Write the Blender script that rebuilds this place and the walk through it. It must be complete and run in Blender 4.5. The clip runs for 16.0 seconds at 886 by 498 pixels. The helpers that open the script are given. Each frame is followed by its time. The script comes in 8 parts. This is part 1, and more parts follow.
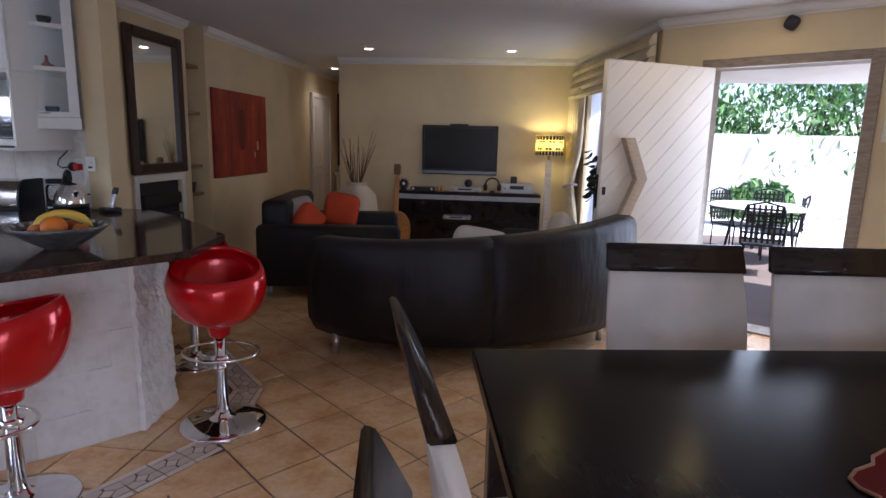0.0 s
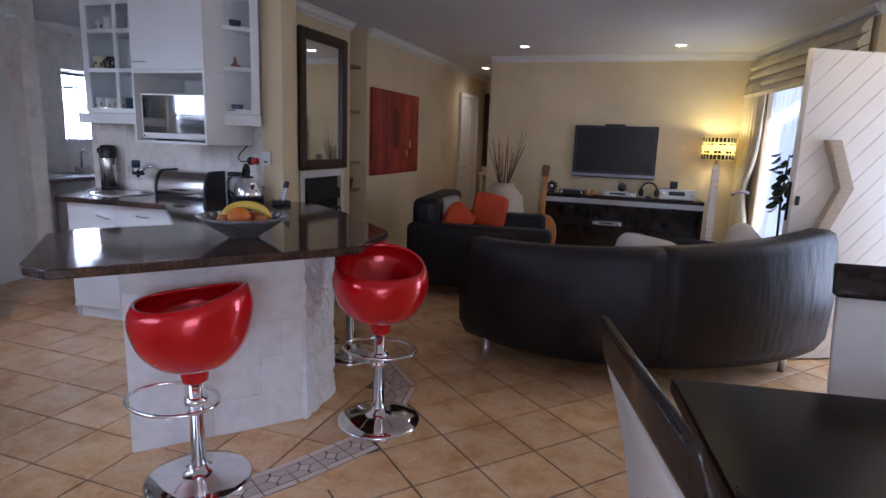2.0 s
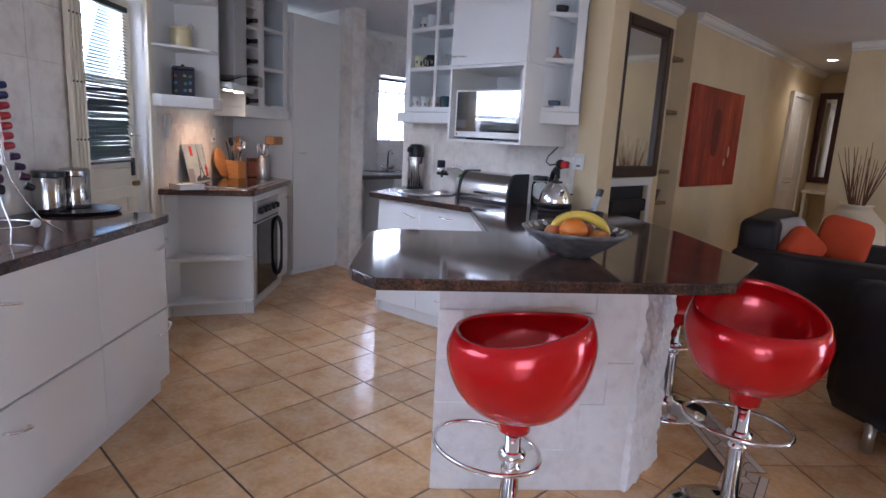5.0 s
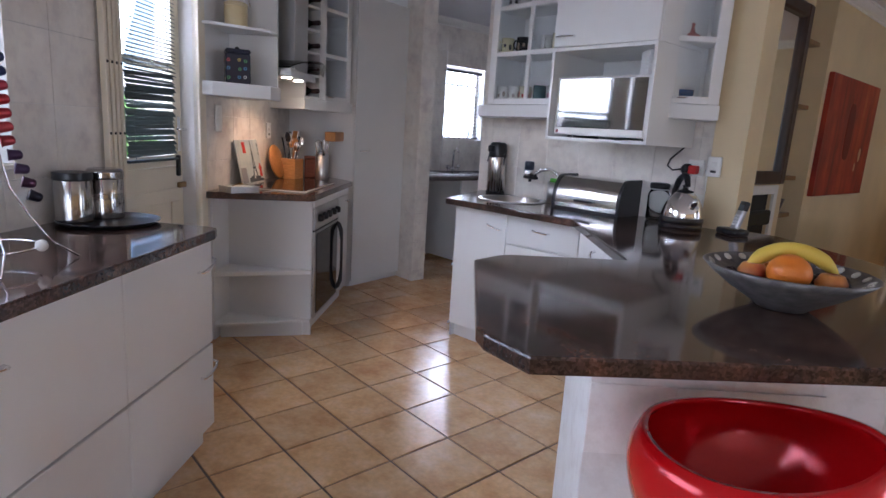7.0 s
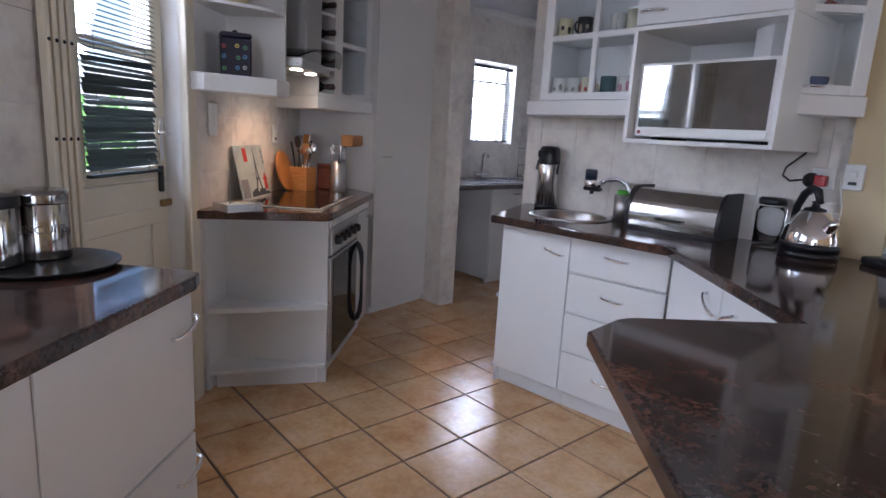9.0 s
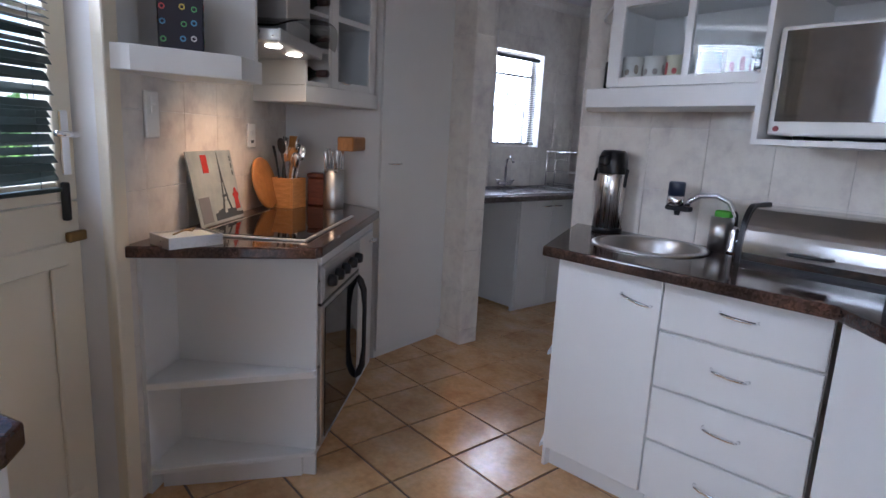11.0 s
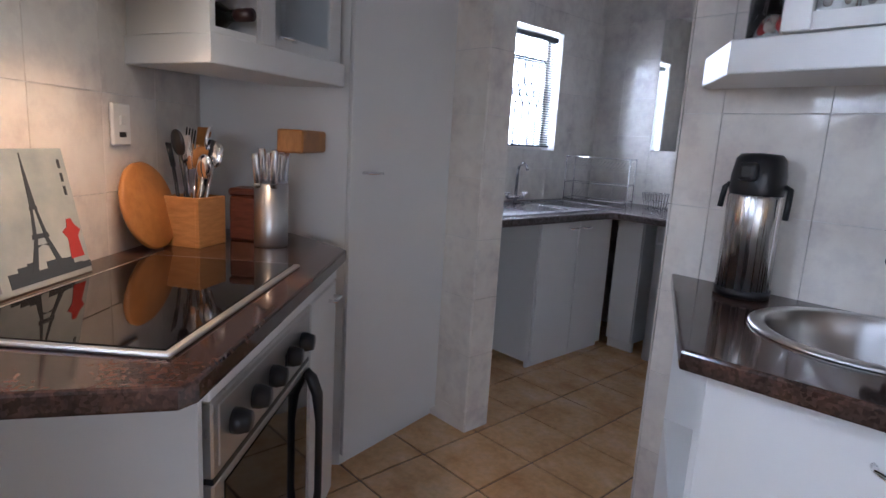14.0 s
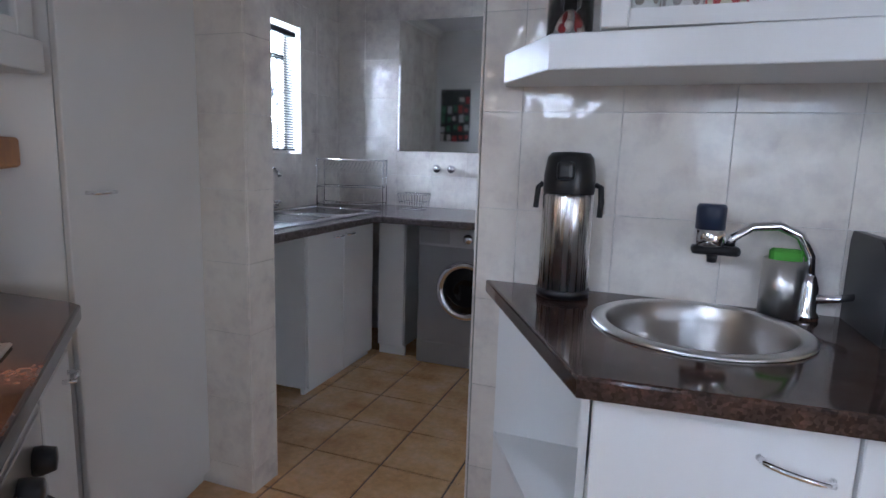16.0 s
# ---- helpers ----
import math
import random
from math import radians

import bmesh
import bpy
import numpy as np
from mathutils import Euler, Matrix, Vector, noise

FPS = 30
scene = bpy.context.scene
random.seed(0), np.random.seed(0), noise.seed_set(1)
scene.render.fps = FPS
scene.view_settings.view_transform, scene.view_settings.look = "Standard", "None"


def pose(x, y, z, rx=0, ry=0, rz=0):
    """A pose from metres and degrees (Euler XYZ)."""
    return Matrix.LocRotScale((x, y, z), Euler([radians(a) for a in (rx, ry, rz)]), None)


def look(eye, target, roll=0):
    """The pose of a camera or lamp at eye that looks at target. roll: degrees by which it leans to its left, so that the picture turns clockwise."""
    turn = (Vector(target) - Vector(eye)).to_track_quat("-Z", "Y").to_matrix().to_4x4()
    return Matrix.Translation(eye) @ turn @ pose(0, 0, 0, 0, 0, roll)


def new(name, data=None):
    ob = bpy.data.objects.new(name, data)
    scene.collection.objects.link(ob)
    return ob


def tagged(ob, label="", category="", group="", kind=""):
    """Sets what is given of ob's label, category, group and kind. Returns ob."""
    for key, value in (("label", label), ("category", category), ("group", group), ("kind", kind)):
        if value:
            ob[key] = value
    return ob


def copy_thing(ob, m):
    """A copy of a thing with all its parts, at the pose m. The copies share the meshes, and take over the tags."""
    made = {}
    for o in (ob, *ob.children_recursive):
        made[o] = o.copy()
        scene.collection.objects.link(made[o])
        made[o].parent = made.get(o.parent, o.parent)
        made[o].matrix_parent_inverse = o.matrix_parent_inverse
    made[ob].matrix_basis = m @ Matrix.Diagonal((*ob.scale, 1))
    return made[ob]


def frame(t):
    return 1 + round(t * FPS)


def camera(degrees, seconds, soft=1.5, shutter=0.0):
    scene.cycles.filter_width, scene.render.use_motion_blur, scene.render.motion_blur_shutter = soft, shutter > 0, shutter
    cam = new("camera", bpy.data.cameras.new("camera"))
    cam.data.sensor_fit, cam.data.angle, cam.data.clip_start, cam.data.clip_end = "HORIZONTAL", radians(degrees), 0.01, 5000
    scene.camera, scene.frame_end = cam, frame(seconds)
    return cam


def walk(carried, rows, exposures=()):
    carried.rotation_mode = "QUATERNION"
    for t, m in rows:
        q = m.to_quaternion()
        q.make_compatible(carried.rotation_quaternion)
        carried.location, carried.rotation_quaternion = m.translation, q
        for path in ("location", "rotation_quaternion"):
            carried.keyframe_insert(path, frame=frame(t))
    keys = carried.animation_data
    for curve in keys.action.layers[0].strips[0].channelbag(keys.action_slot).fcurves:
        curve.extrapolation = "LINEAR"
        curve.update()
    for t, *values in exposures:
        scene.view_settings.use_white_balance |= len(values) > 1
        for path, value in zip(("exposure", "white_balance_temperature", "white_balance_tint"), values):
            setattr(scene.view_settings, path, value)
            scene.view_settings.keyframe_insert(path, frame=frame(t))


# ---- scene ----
cam = camera(75.2, 16.0)
PATH = [
    (0, (0.761, 0.822, 1.416), (0.555, 2.778, 1.052), 1.4),
    (0.5, (0.713, 0.843, 1.413), (0.434, 2.79, 1.047), 1.5),
    (1, (0.657, 0.891, 1.398), (0.271, 2.819, 1.033), 1.7),
    (1.5, (0.633, 0.913, 1.409), (0.124, 2.812, 1.038), 1.9),
    (2, (0.553, 0.945, 1.394), (-0.088, 2.802, 1.022), 2.1),
    (2.5, (0.443, 0.964, 1.377), (-0.318, 2.776, 1.007), 2.2),
    (3, (0.358, 0.992, 1.352), (-0.519, 2.752, 0.982), 2.4),
    (3.5, (0.271, 1.064, 1.353), (-0.728, 2.755, 0.979), 2.6),
    (4, (0.184, 1.147, 1.356), (-0.958, 2.743, 0.973), 2.8),
    (4.5, (0.084, 1.209, 1.351), (-1.199, 2.692, 0.96), 3.1),
    (4.7, (0.03, 1.225, 1.342), (-1.294, 2.673, 0.955), 3.0),
    (6.8, (-0.634, 1.486, 1.296), (-2.096, 2.793, 0.904), 3.9),
    (7, (-0.701, 1.499, 1.309), (-2.166, 2.8, 0.91), 3.6),
    (7.5, (-0.859, 1.53, 1.306), (-2.337, 2.818, 0.91), 3.5),
    (8, (-1.014, 1.586, 1.296), (-2.494, 2.872, 0.902), 3.5),
    (8.5, (-1.158, 1.688, 1.296), (-2.64, 2.972, 0.903), 3.4),
    (9, (-1.326, 1.797, 1.297), (-2.812, 3.077, 0.905), 3.2),
    (9.2, (-1.418, 1.822, 1.286), (-2.893, 3.117, 0.902), 3.1),
    (11.3, (-2.13, 2.313, 1.281), (-3.628, 3.582, 0.898), 3.0),
    (11.5, (-2.208, 2.358, 1.272), (-3.702, 3.633, 0.892), 3.3),
    (12, (-2.378, 2.498, 1.263), (-3.871, 3.774, 0.887), 3.3),
    (12.5, (-2.517, 2.626, 1.269), (-4.011, 3.899, 0.89), 3.4),
    (13, (-2.691, 2.736, 1.262), (-4.185, 4.011, 0.889), 3.4),
    (13.5, (-2.815, 2.809, 1.259), (-4.299, 4.096, 0.886), 3.5),
    (14, (-2.94, 2.886, 1.244), (-4.385, 4.22, 0.879), 3.4),
    (14.5, (-3.041, 2.927, 1.251), (-4.4, 4.351, 0.894), 3.2),
    (15, (-3.164, 2.935, 1.248), (-4.339, 4.518, 0.904), 2.9),
    (15.5, (-3.241, 2.942, 1.251), (-4.173, 4.68, 0.92), 2.4),
    (16, (-3.267, 2.981, 1.242), (-3.947, 4.835, 0.924), 1.8),
]
walk(cam, [(t, look(eye, target, roll)) for t, eye, target, roll in PATH], [(0.0, 1.15, 5430, 21), (2.0, 1.45, 5150, 21), (4.0, 1.9, 5200, 20), (7.5, 1.65, 5550, 20), (11.5, 1.55, 5400, 17), (14.0, 1.72, 5350, 17), (16.0, 1.75, 5350, 15)])

# ---- world, sun, large lights ----
world = bpy.data.worlds.new("world")
scene.world = world
world.use_nodes = True
wn = world.node_tree.nodes
wl = world.node_tree.links
sky = wn.new("ShaderNodeTexSky")
sky.sky_type = "NISHITA"
sky.sun_disc = False
sky.sun_elevation = radians(58.4)
sky.sun_rotation = radians(111.8)
wn["Background"].inputs[1].default_value = 0.14
wl.new(sky.outputs[0], wn["Background"].inputs[0])


def lamp(name, kind, m, watts, colour=(1, 1, 1), size=0.1, size_y=None, angle=None, blend=0.6):
    data = bpy.data.lights.new(name, kind)
    data.energy, data.color = watts, colour
    if kind == "AREA":
        data.size = size
        if size_y:
            data.shape, data.size_y = "RECTANGLE", size_y
    elif kind == "SUN":
        data.angle = angle
    else:
        data.shadow_soft_size = size
        if kind == "SPOT":
            data.spot_size, data.spot_blend = angle, blend
    ob = new(name, data)
    ob.matrix_world = m
    return ob


R2 = math.sqrt(0.5)
DIAG = -1.39  # the long diagonal kitchen wall is the line x + y = DIAG


def dg(s, d, z=0.0):
    """A place by the diagonal wall: s metres along it, d metres out from it into the room."""
    c = DIAG * R2
    return Vector(((c + d - s) * R2, (c + d + s) * R2, z))


DG = Matrix(((-R2, R2, 0, DIAG / 2), (R2, R2, 0, DIAG / 2), (0, 0, 1, 0), (0, 0, 0, 1)))  # mirrored frame: s, d, z

lamp("sun", "SUN", look((8.0, -3.2, 14.0), (0, 0, 0)), 5.0, (1.0, 0.95, 0.86), angle=radians(0.6))
# daylight in the openings
lamp("entry_daylight", "AREA", look((2.85, 5.5, 1.15), (1.85, 4.1, 0.9)), 10, (0.9, 0.97, 1.0), 0.95, 1.9)
lamp("lounge_daylight", "AREA", look((1.72, 6.9, 1.25), (0.0, 6.8, 0.9)), 1.3, (0.9, 0.95, 1.0), 1.3, 1.7)
lamp("kitchen_daylight", "AREA", look(dg(2.55, -0.25, 1.62), dg(2.55, 1.5, 1.2)), 9, (0.9, 0.95, 1.0), 1.5, 0.95)
lamp("door_daylight", "AREA", look(dg(4.3, -0.3, 1.76), dg(4.2, 1.5, 1.2)), 5, (0.95, 0.98, 1.0), 0.45, 0.5)
lamp("scullery_daylight", "AREA", look((-5.585, 5.85, 1.61), (-4.6, 5.85, 1.4)), 15, (0.9, 0.95, 1.0), 0.58, 0.78)
# added fill light; the dining window it stands in is assumed and unseen
lamp("dining_daylight", "AREA", look((2.4, -2.12, 1.25), (-1.2, 3.5, 0.7)), 16, (0.93, 0.96, 1.0), 2.6, 1.9)

# ---- materials ----


class Mat:
    """A small helper round one node material."""

    def __init__(self, name, colour, rough=0.5, metal=0.0, spec=0.5):
        self.m = bpy.data.materials.new(name)
        self.m.use_nodes = True
        self.t = self.m.node_tree
        self.b = self.t.nodes["Principled BSDF"]
        self.b.inputs["Base Color"].default_value = (*colour, 1)
        self.b.inputs["Roughness"].default_value = rough
        self.b.inputs["Metallic"].default_value = metal
        self.b.inputs["Specular IOR Level"].default_value = spec

    def node(self, kind, **values):
        n = self.t.nodes.new(kind)
        for key, value in values.items():
            n.inputs[key.replace("_", " ")].default_value = value
        return n

    def link(self, a, b):
        self.t.links.new(a, b)

    def coords(self, which="Object"):
        return self.node("ShaderNodeTexCoord").outputs[which]

    def noise(self, scale, detail=4.0, rough=0.55, which="Object", stretch=None):
        n = self.node("ShaderNodeTexNoise", Scale=scale, Detail=detail, Roughness=rough)
        c = self.node("ShaderNodeNewGeometry").outputs["Position"] if which == "World" else self.coords(which)
        if stretch:
            mp = self.node("ShaderNodeMapping", Scale=stretch)
            self.link(c, mp.inputs[0])
            c = mp.outputs[0]
        self.link(c, n.inputs["Vector"])
        return n.outputs["Fac"]

    def ramp(self, fac, stops):
        r = self.node("ShaderNodeValToRGB")
        e = r.color_ramp.elements
        while len(e) < len(stops):
            e.new(0.5)
        for k, (at, colour) in zip(e, stops):
            k.position, k.color = at, (*colour, 1)
        self.link(fac, r.inputs[0])
        return r.outputs[0]

    def mix(self, a, b, fac, mode="MIX"):
        n = self.t.nodes.new("ShaderNodeMix")
        n.data_type, n.blend_type = "RGBA", mode
        for sock, v in ((n.inputs[6], a), (n.inputs[7], b)):
            if isinstance(v, tuple):
                sock.default_value = (*v, 1)
            else:
                self.link(v, sock)
        if isinstance(fac, float):
            n.inputs[0].default_value = fac
        else:
            self.link(fac, n.inputs[0])
        return n.outputs[2]

    def colour(self, out):
        self.link(out, self.b.inputs["Base Color"])
        return self

    def rough(self, fac, low, high):
        n = self.node("ShaderNodeMapRange")
        n.inputs[3].default_value, n.inputs[4].default_value = low, high
        self.link(fac, n.inputs[0])
        self.link(n.outputs[0], self.b.inputs["Roughness"])
        return self

    def bump(self, fac, strength, distance=0.01):
        n = self.node("ShaderNodeBump", Strength=strength, Distance=distance)
        self.link(fac, n.inputs["Height"])
        if self.b.inputs["Normal"].links:
            self.link(self.b.inputs["Normal"].links[0].from_socket, n.inputs["Normal"])
        self.link(n.outputs[0], self.b.inputs["Normal"])
        return self

    def vary(self, amount=0.12):
        """Lighter and darker from object to object."""
        n = self.node("ShaderNodeObjectInfo")
        r = self.node("ShaderNodeMapRange")
        r.inputs[3].default_value, r.inputs[4].default_value = 1 - amount, 1 + amount
        self.link(n.outputs["Random"], r.inputs[0])
        return r.outputs[0]


def paint(name, colour, rough=0.55, grain=60.0, bump=0.08, blotch=0.06):
    a = Mat(name, colour, rough)
    dark = tuple(c * (1 - blotch * 2) for c in colour)
    light = tuple(min(1, c * (1 + blotch)) for c in colour)
    a.colour(a.ramp(a.noise(1.7, 5), [(0.3, dark), (0.7, light)]))
    a.bump(a.noise(grain, 3), bump, 0.004)
    a.rough(a.noise(6), rough - 0.08, rough + 0.08)
    return a.m


def metal(name, colour, rough, brushed=None, aniso=0.0):
    a = Mat(name, colour, rough, 1.0)
    if brushed:
        n = a.noise(40, 3, stretch=brushed)
        a.rough(n, max(0.02, rough - 0.07), rough + 0.1)
    else:
        a.rough(a.noise(9), max(0.02, rough - 0.03), rough + 0.05)
    return a.m


def wood(name, dark, light, rough=0.4, scale=(3, 30, 3), grain=4.0):
    a = Mat(name, light, rough)
    n = a.noise(grain, 6, 0.65, stretch=scale)
    a.colour(a.ramp(n, [(0.3, dark), (0.65, light)]))
    a.bump(n, 0.08, 0.003)
    a.rough(n, rough - 0.08, rough + 0.12)
    return a.m


M_YELLOW = paint("yellow_wall_paint", (0.73, 0.59, 0.36), 0.6)
M_CEIL = paint("ceiling_paint", (0.74, 0.73, 0.75), 0.8, 90, 0.1, 0.02)
M_CORNICE = paint("cornice_paint", (0.8, 0.78, 0.74), 0.6, 40, 0.03, 0.02)
M_CREAM = paint("cream_gloss_paint", (0.82, 0.75, 0.6), 0.35, 30, 0.05, 0.04)
M_WHITE = paint("white_melamine", (0.8, 0.8, 0.79), 0.32, 120, 0.015, 0.015)
M_WHITEDOOR = paint("white_door_paint", (0.8, 0.74, 0.66), 0.45, 40, 0.05, 0.04)
M_PLASTIC = Mat("white_plastic", (0.8, 0.79, 0.76), 0.35).m
M_BLACK = Mat("black_plastic", (0.012, 0.012, 0.014), 0.32).m
M_SOOT = paint("fireplace_black", (0.015, 0.013, 0.012), 0.7, 50, 0.2)
M_CHROME = metal("chrome", (0.86, 0.86, 0.88), 0.07)
M_STEEL = metal("brushed_steel", (0.62, 0.61, 0.6), 0.33, (1, 1, 30))
M_STEELH = metal("steel_sheet", (0.6, 0.59, 0.58), 0.28, (30, 1, 1))
M_IRON = metal("dark_iron", (0.05, 0.05, 0.05), 0.5)
M_BRASS = metal("old_brass", (0.3, 0.2, 0.09), 0.4)
M_DARKWOOD = wood("dark_stained_wood", (0.012, 0.007, 0.006), (0.032, 0.018, 0.014), 0.22, (2, 14, 2))
M_TABLE = wood("espresso_table_wood", (0.007, 0.004, 0.004), (0.015, 0.008, 0.007), 0.2, (14, 2, 2))
M_TABLE.node_tree.nodes["Principled BSDF"].inputs["Specular IOR Level"].default_value = 0.06
M_FRAME = wood("mirror_frame_wood", (0.02, 0.009, 0.006), (0.06, 0.026, 0.016), 0.4)
M_BEECH = wood("beech_wood", (0.42, 0.19, 0.055), (0.62, 0.31, 0.11), 0.42, (8, 8, 40), 2.0)
M_BOARD = wood("orange_board_wood", (0.38, 0.15, 0.035), (0.58, 0.26, 0.07), 0.42, (6, 30, 6), 2.0)
M_PALEWOOD = wood("pale_handle_wood", (0.36, 0.27, 0.18), (0.5, 0.4, 0.29), 0.5)
# tan wood of the shelves, also the colour of the niche's shaded side
M_WOOD_SHADE = wood("tan_wood_and_shade", (0.2, 0.105, 0.035), (0.3, 0.17, 0.06), 0.45, (6, 6, 1))


def tile_floor():
    a = Mat("terracotta_floor_tile", (0.5, 0.33, 0.2), 0.25)
    n1 = a.noise(5.5, 6, 0.62, "World")
    n2 = a.noise(38, 4, 0.6, "World")
    c = a.ramp(n1, [(0.28, (0.6, 0.32, 0.13)), (0.5, (0.76, 0.48, 0.24)), (0.74, (0.83, 0.6, 0.37))])
    c = a.mix(c, a.ramp(n2, [(0.35, (0.6, 0.6, 0.6)), (0.65, (1.0, 1.0, 1.0))]), 0.35, "MULTIPLY")
    m = a.mix(c, a.vary(0.1), 1.0, "MULTIPLY")
    a.colour(m)
    a.rough(n1, 0.14, 0.3)
    a.bump(n2, 0.04, 0.002)
    a.bump(a.noise(7, 2), 0.06, 0.006)
    return a.m


def tile_wall():
    a = Mat("marbled_wall_tile", (0.72, 0.72, 0.72), 0.1)
    n1 = a.noise(6.0, 5, 0.6, "World")
    n2 = a.noise(15, 5, 0.65, "World")
    c = a.ramp(n1, [(0.3, (0.64, 0.58, 0.55)), (0.44, (0.77, 0.72, 0.66)), (0.62, (0.83, 0.79, 0.73))])
    c = a.mix(c, a.ramp(n2, [(0.36, (0.78, 0.77, 0.8)), (0.52, (1.0, 1.0, 1.0))]), 0.4, "MULTIPLY")
    a.colour(a.mix(c, a.vary(0.04), 1.0, "MULTIPLY"))
    a.rough(n2, 0.03, 0.09)
    a.bump(a.noise(13, 1.5, 0.4, "World"), 0.5, 0.011)
    return a.m


def granite():
    a = Mat("polished_granite", (0.05, 0.03, 0.025), 0.07)
    n1 = a.noise(4.2, 7, 0.68, stretch=(1, 2.2, 1))
    v = a.node("ShaderNodeTexVoronoi", Scale=160.0)
    a.link(a.coords(), v.inputs["Vector"])
    c = a.ramp(n1, [(0.3, (0.024, 0.018, 0.017)), (0.48, (0.06, 0.038, 0.031)), (0.62, (0.13, 0.066, 0.044)), (0.74, (0.22, 0.15, 0.12))])
    c = a.mix(c, a.ramp(v.outputs["Color"], [(0.25, (0.25, 0.2, 0.18)), (0.8, (1.3, 1.2, 1.15))]), 0.6, "MULTIPLY")
    a.colour(c)
    a.rough(a.noise(12), 0.05, 0.11)
    return a.m


def stone():
    a = Mat("white_split_stone", (0.74, 0.7, 0.66), 0.75)
    n = a.noise(14, 7, 0.65)
    c = a.ramp(n, [(0.25, (0.72, 0.69, 0.66)), (0.55, (0.84, 0.83, 0.81))])
    a.colour(a.mix(c, a.vary(0.07), 1.0, "MULTIPLY"))
    a.bump(n, 0.25, 0.01)
    a.bump(a.noise(90, 4), 0.15, 0.004)
    return a.m


def leather():
    a = Mat("dark_brown_leather", (0.02, 0.014, 0.014), 0.36, 0.0, 0.3)
    n = a.noise(6, 5)
    a.colour(a.ramp(n, [(0.3, (0.008, 0.006, 0.008)), (0.7, (0.018, 0.014, 0.016))]))
    v = a.node("ShaderNodeTexVoronoi", Scale=260.0)
    a.link(a.coords(), v.inputs["Vector"])
    a.bump(v.outputs["Distance"], 0.12, 0.002)
    a.bump(a.noise(3.5, 2, stretch=(4, 4, 1)), 0.3, 0.02)
    a.rough(n, 0.4, 0.55)
    return a.m


def fabric(name, colour, weave=320.0, rough=0.9):
    a = Mat(name, colour, rough, 0, 0.2)
    a.colour(a.ramp(a.noise(5, 5), [(0.3, tuple(c * 0.82 for c in colour)), (0.7, colour)]))
    a.bump(a.noise(weave, 2), 0.35, 0.002)
    return a.m


def glass(name, tint=(0.95, 0.97, 0.97), rough=0.0):
    a = Mat(name, tint, rough)
    a.b.inputs["Transmission Weight"].default_value = 1.0
    a.b.inputs["IOR"].default_value = 1.45
    return a.m


def glow(name, colour, strength):
    a = Mat(name, (0, 0, 0), 0.5)
    a.b.inputs["Emission Color"].default_value = (*colour, 1)
    a.b.inputs["Emission Strength"].default_value = strength
    return a.m


M_FLOOR, M_TILE, M_GRANITE, M_STONE, M_LEATHER = tile_floor(), tile_wall(), granite(), stone(), leather()
M_GROUT = paint("grey_floor_grout", (0.16, 0.12, 0.095), 0.85, 200, 0.3)
M_WGROUT = paint("white_wall_grout", (0.8, 0.79, 0.77), 0.8, 200, 0.1)
M_GLASS = glass("clear_glass")
M_SMOKE = glass("smoked_glass", (0.55, 0.57, 0.55))
M_MIRROR = metal("mirror", (0.86, 0.88, 0.86), 0.01)
M_RED = Mat("red_gloss_lacquer", (0.6, 0.004, 0.006), 0.16)
M_RED.b.inputs["Coat Weight"].default_value = 0.3
M_RED.b.inputs["Coat Roughness"].default_value = 0.05
M_RED.b.inputs["Metallic"].default_value = 0.25
M_RED.bump(M_RED.noise(2.5, 2), 0.05, 0.01)
M_RED = M_RED.m
M_WHITECLOTH = fabric("cream_upholstery", (0.72, 0.66, 0.6))
M_CURTAIN = fabric("cream_curtain", (0.76, 0.66, 0.46), 200)
M_SHEER = fabric("sheer_white", (0.8, 0.84, 0.88), 200)
M_ORANGE = fabric("orange_cushion_cloth", (0.62, 0.085, 0.03))
M_GREYCLOTH = fabric("grey_cushion_cloth", (0.42, 0.38, 0.36))
M_WHITEGLOW = glow("downlight_glow", (1.0, 0.92, 0.78), 8)
M_AMBERGLOW = glow("amber_downlight_glow", (1.0, 0.72, 0.22), 45)
M_OVENGLASS = Mat("black_oven_glass", (0.006, 0.006, 0.007), 0.04).m
M_HOB = Mat("black_ceramic_glass", (0.008, 0.006, 0.006), 0.03).m

# ---- building helpers ----


def part(name, bm, material, parent=None, label="", smooth=False):
    """Links a bmesh as one mesh object, under a parent if there is one."""
    me = bpy.data.meshes.new(name)
    bm.to_mesh(me)
    bm.free()
    for mt in material if isinstance(material, (list, tuple)) else (material,):
        me.materials.append(mt)
    if smooth:
        for p in me.polygons:
            p.use_smooth = True
    ob = new(name, me)
    if parent is not None:
        ob.parent = parent
    if label:
        tagged(ob, label)
    return ob


def thing(name, m, label, category, group=""):
    ob = new(name)
    ob.empty_display_size = 0.05
    ob.matrix_world = m
    return tagged(ob, label, category, group)


def add_box(bm, x0, x1, y0, y1, z0, z1, bevel=0.0, m=None, seg=1):
    r = bmesh.ops.create_cube(bm, size=1)
    vs = r["verts"]
    bmesh.ops.transform(bm, verts=vs, matrix=Matrix.Translation(((x0 + x1) / 2, (y0 + y1) / 2, (z0 + z1) / 2)) @ Matrix.Diagonal((abs(x1 - x0), abs(y1 - y0), abs(z1 - z0), 1)))
    if bevel:
        es = list({e for v in vs for e in v.link_edges})
        out = bmesh.ops.bevel(bm, geom=es, offset=bevel, segments=seg, affect="EDGES", profile=0.5)
        vs = list({v for f in out["faces"] for v in f.verts} | {v for v in vs if v.is_valid})
    if m is not None:
        bmesh.ops.transform(bm, verts=vs, matrix=m)
    return vs


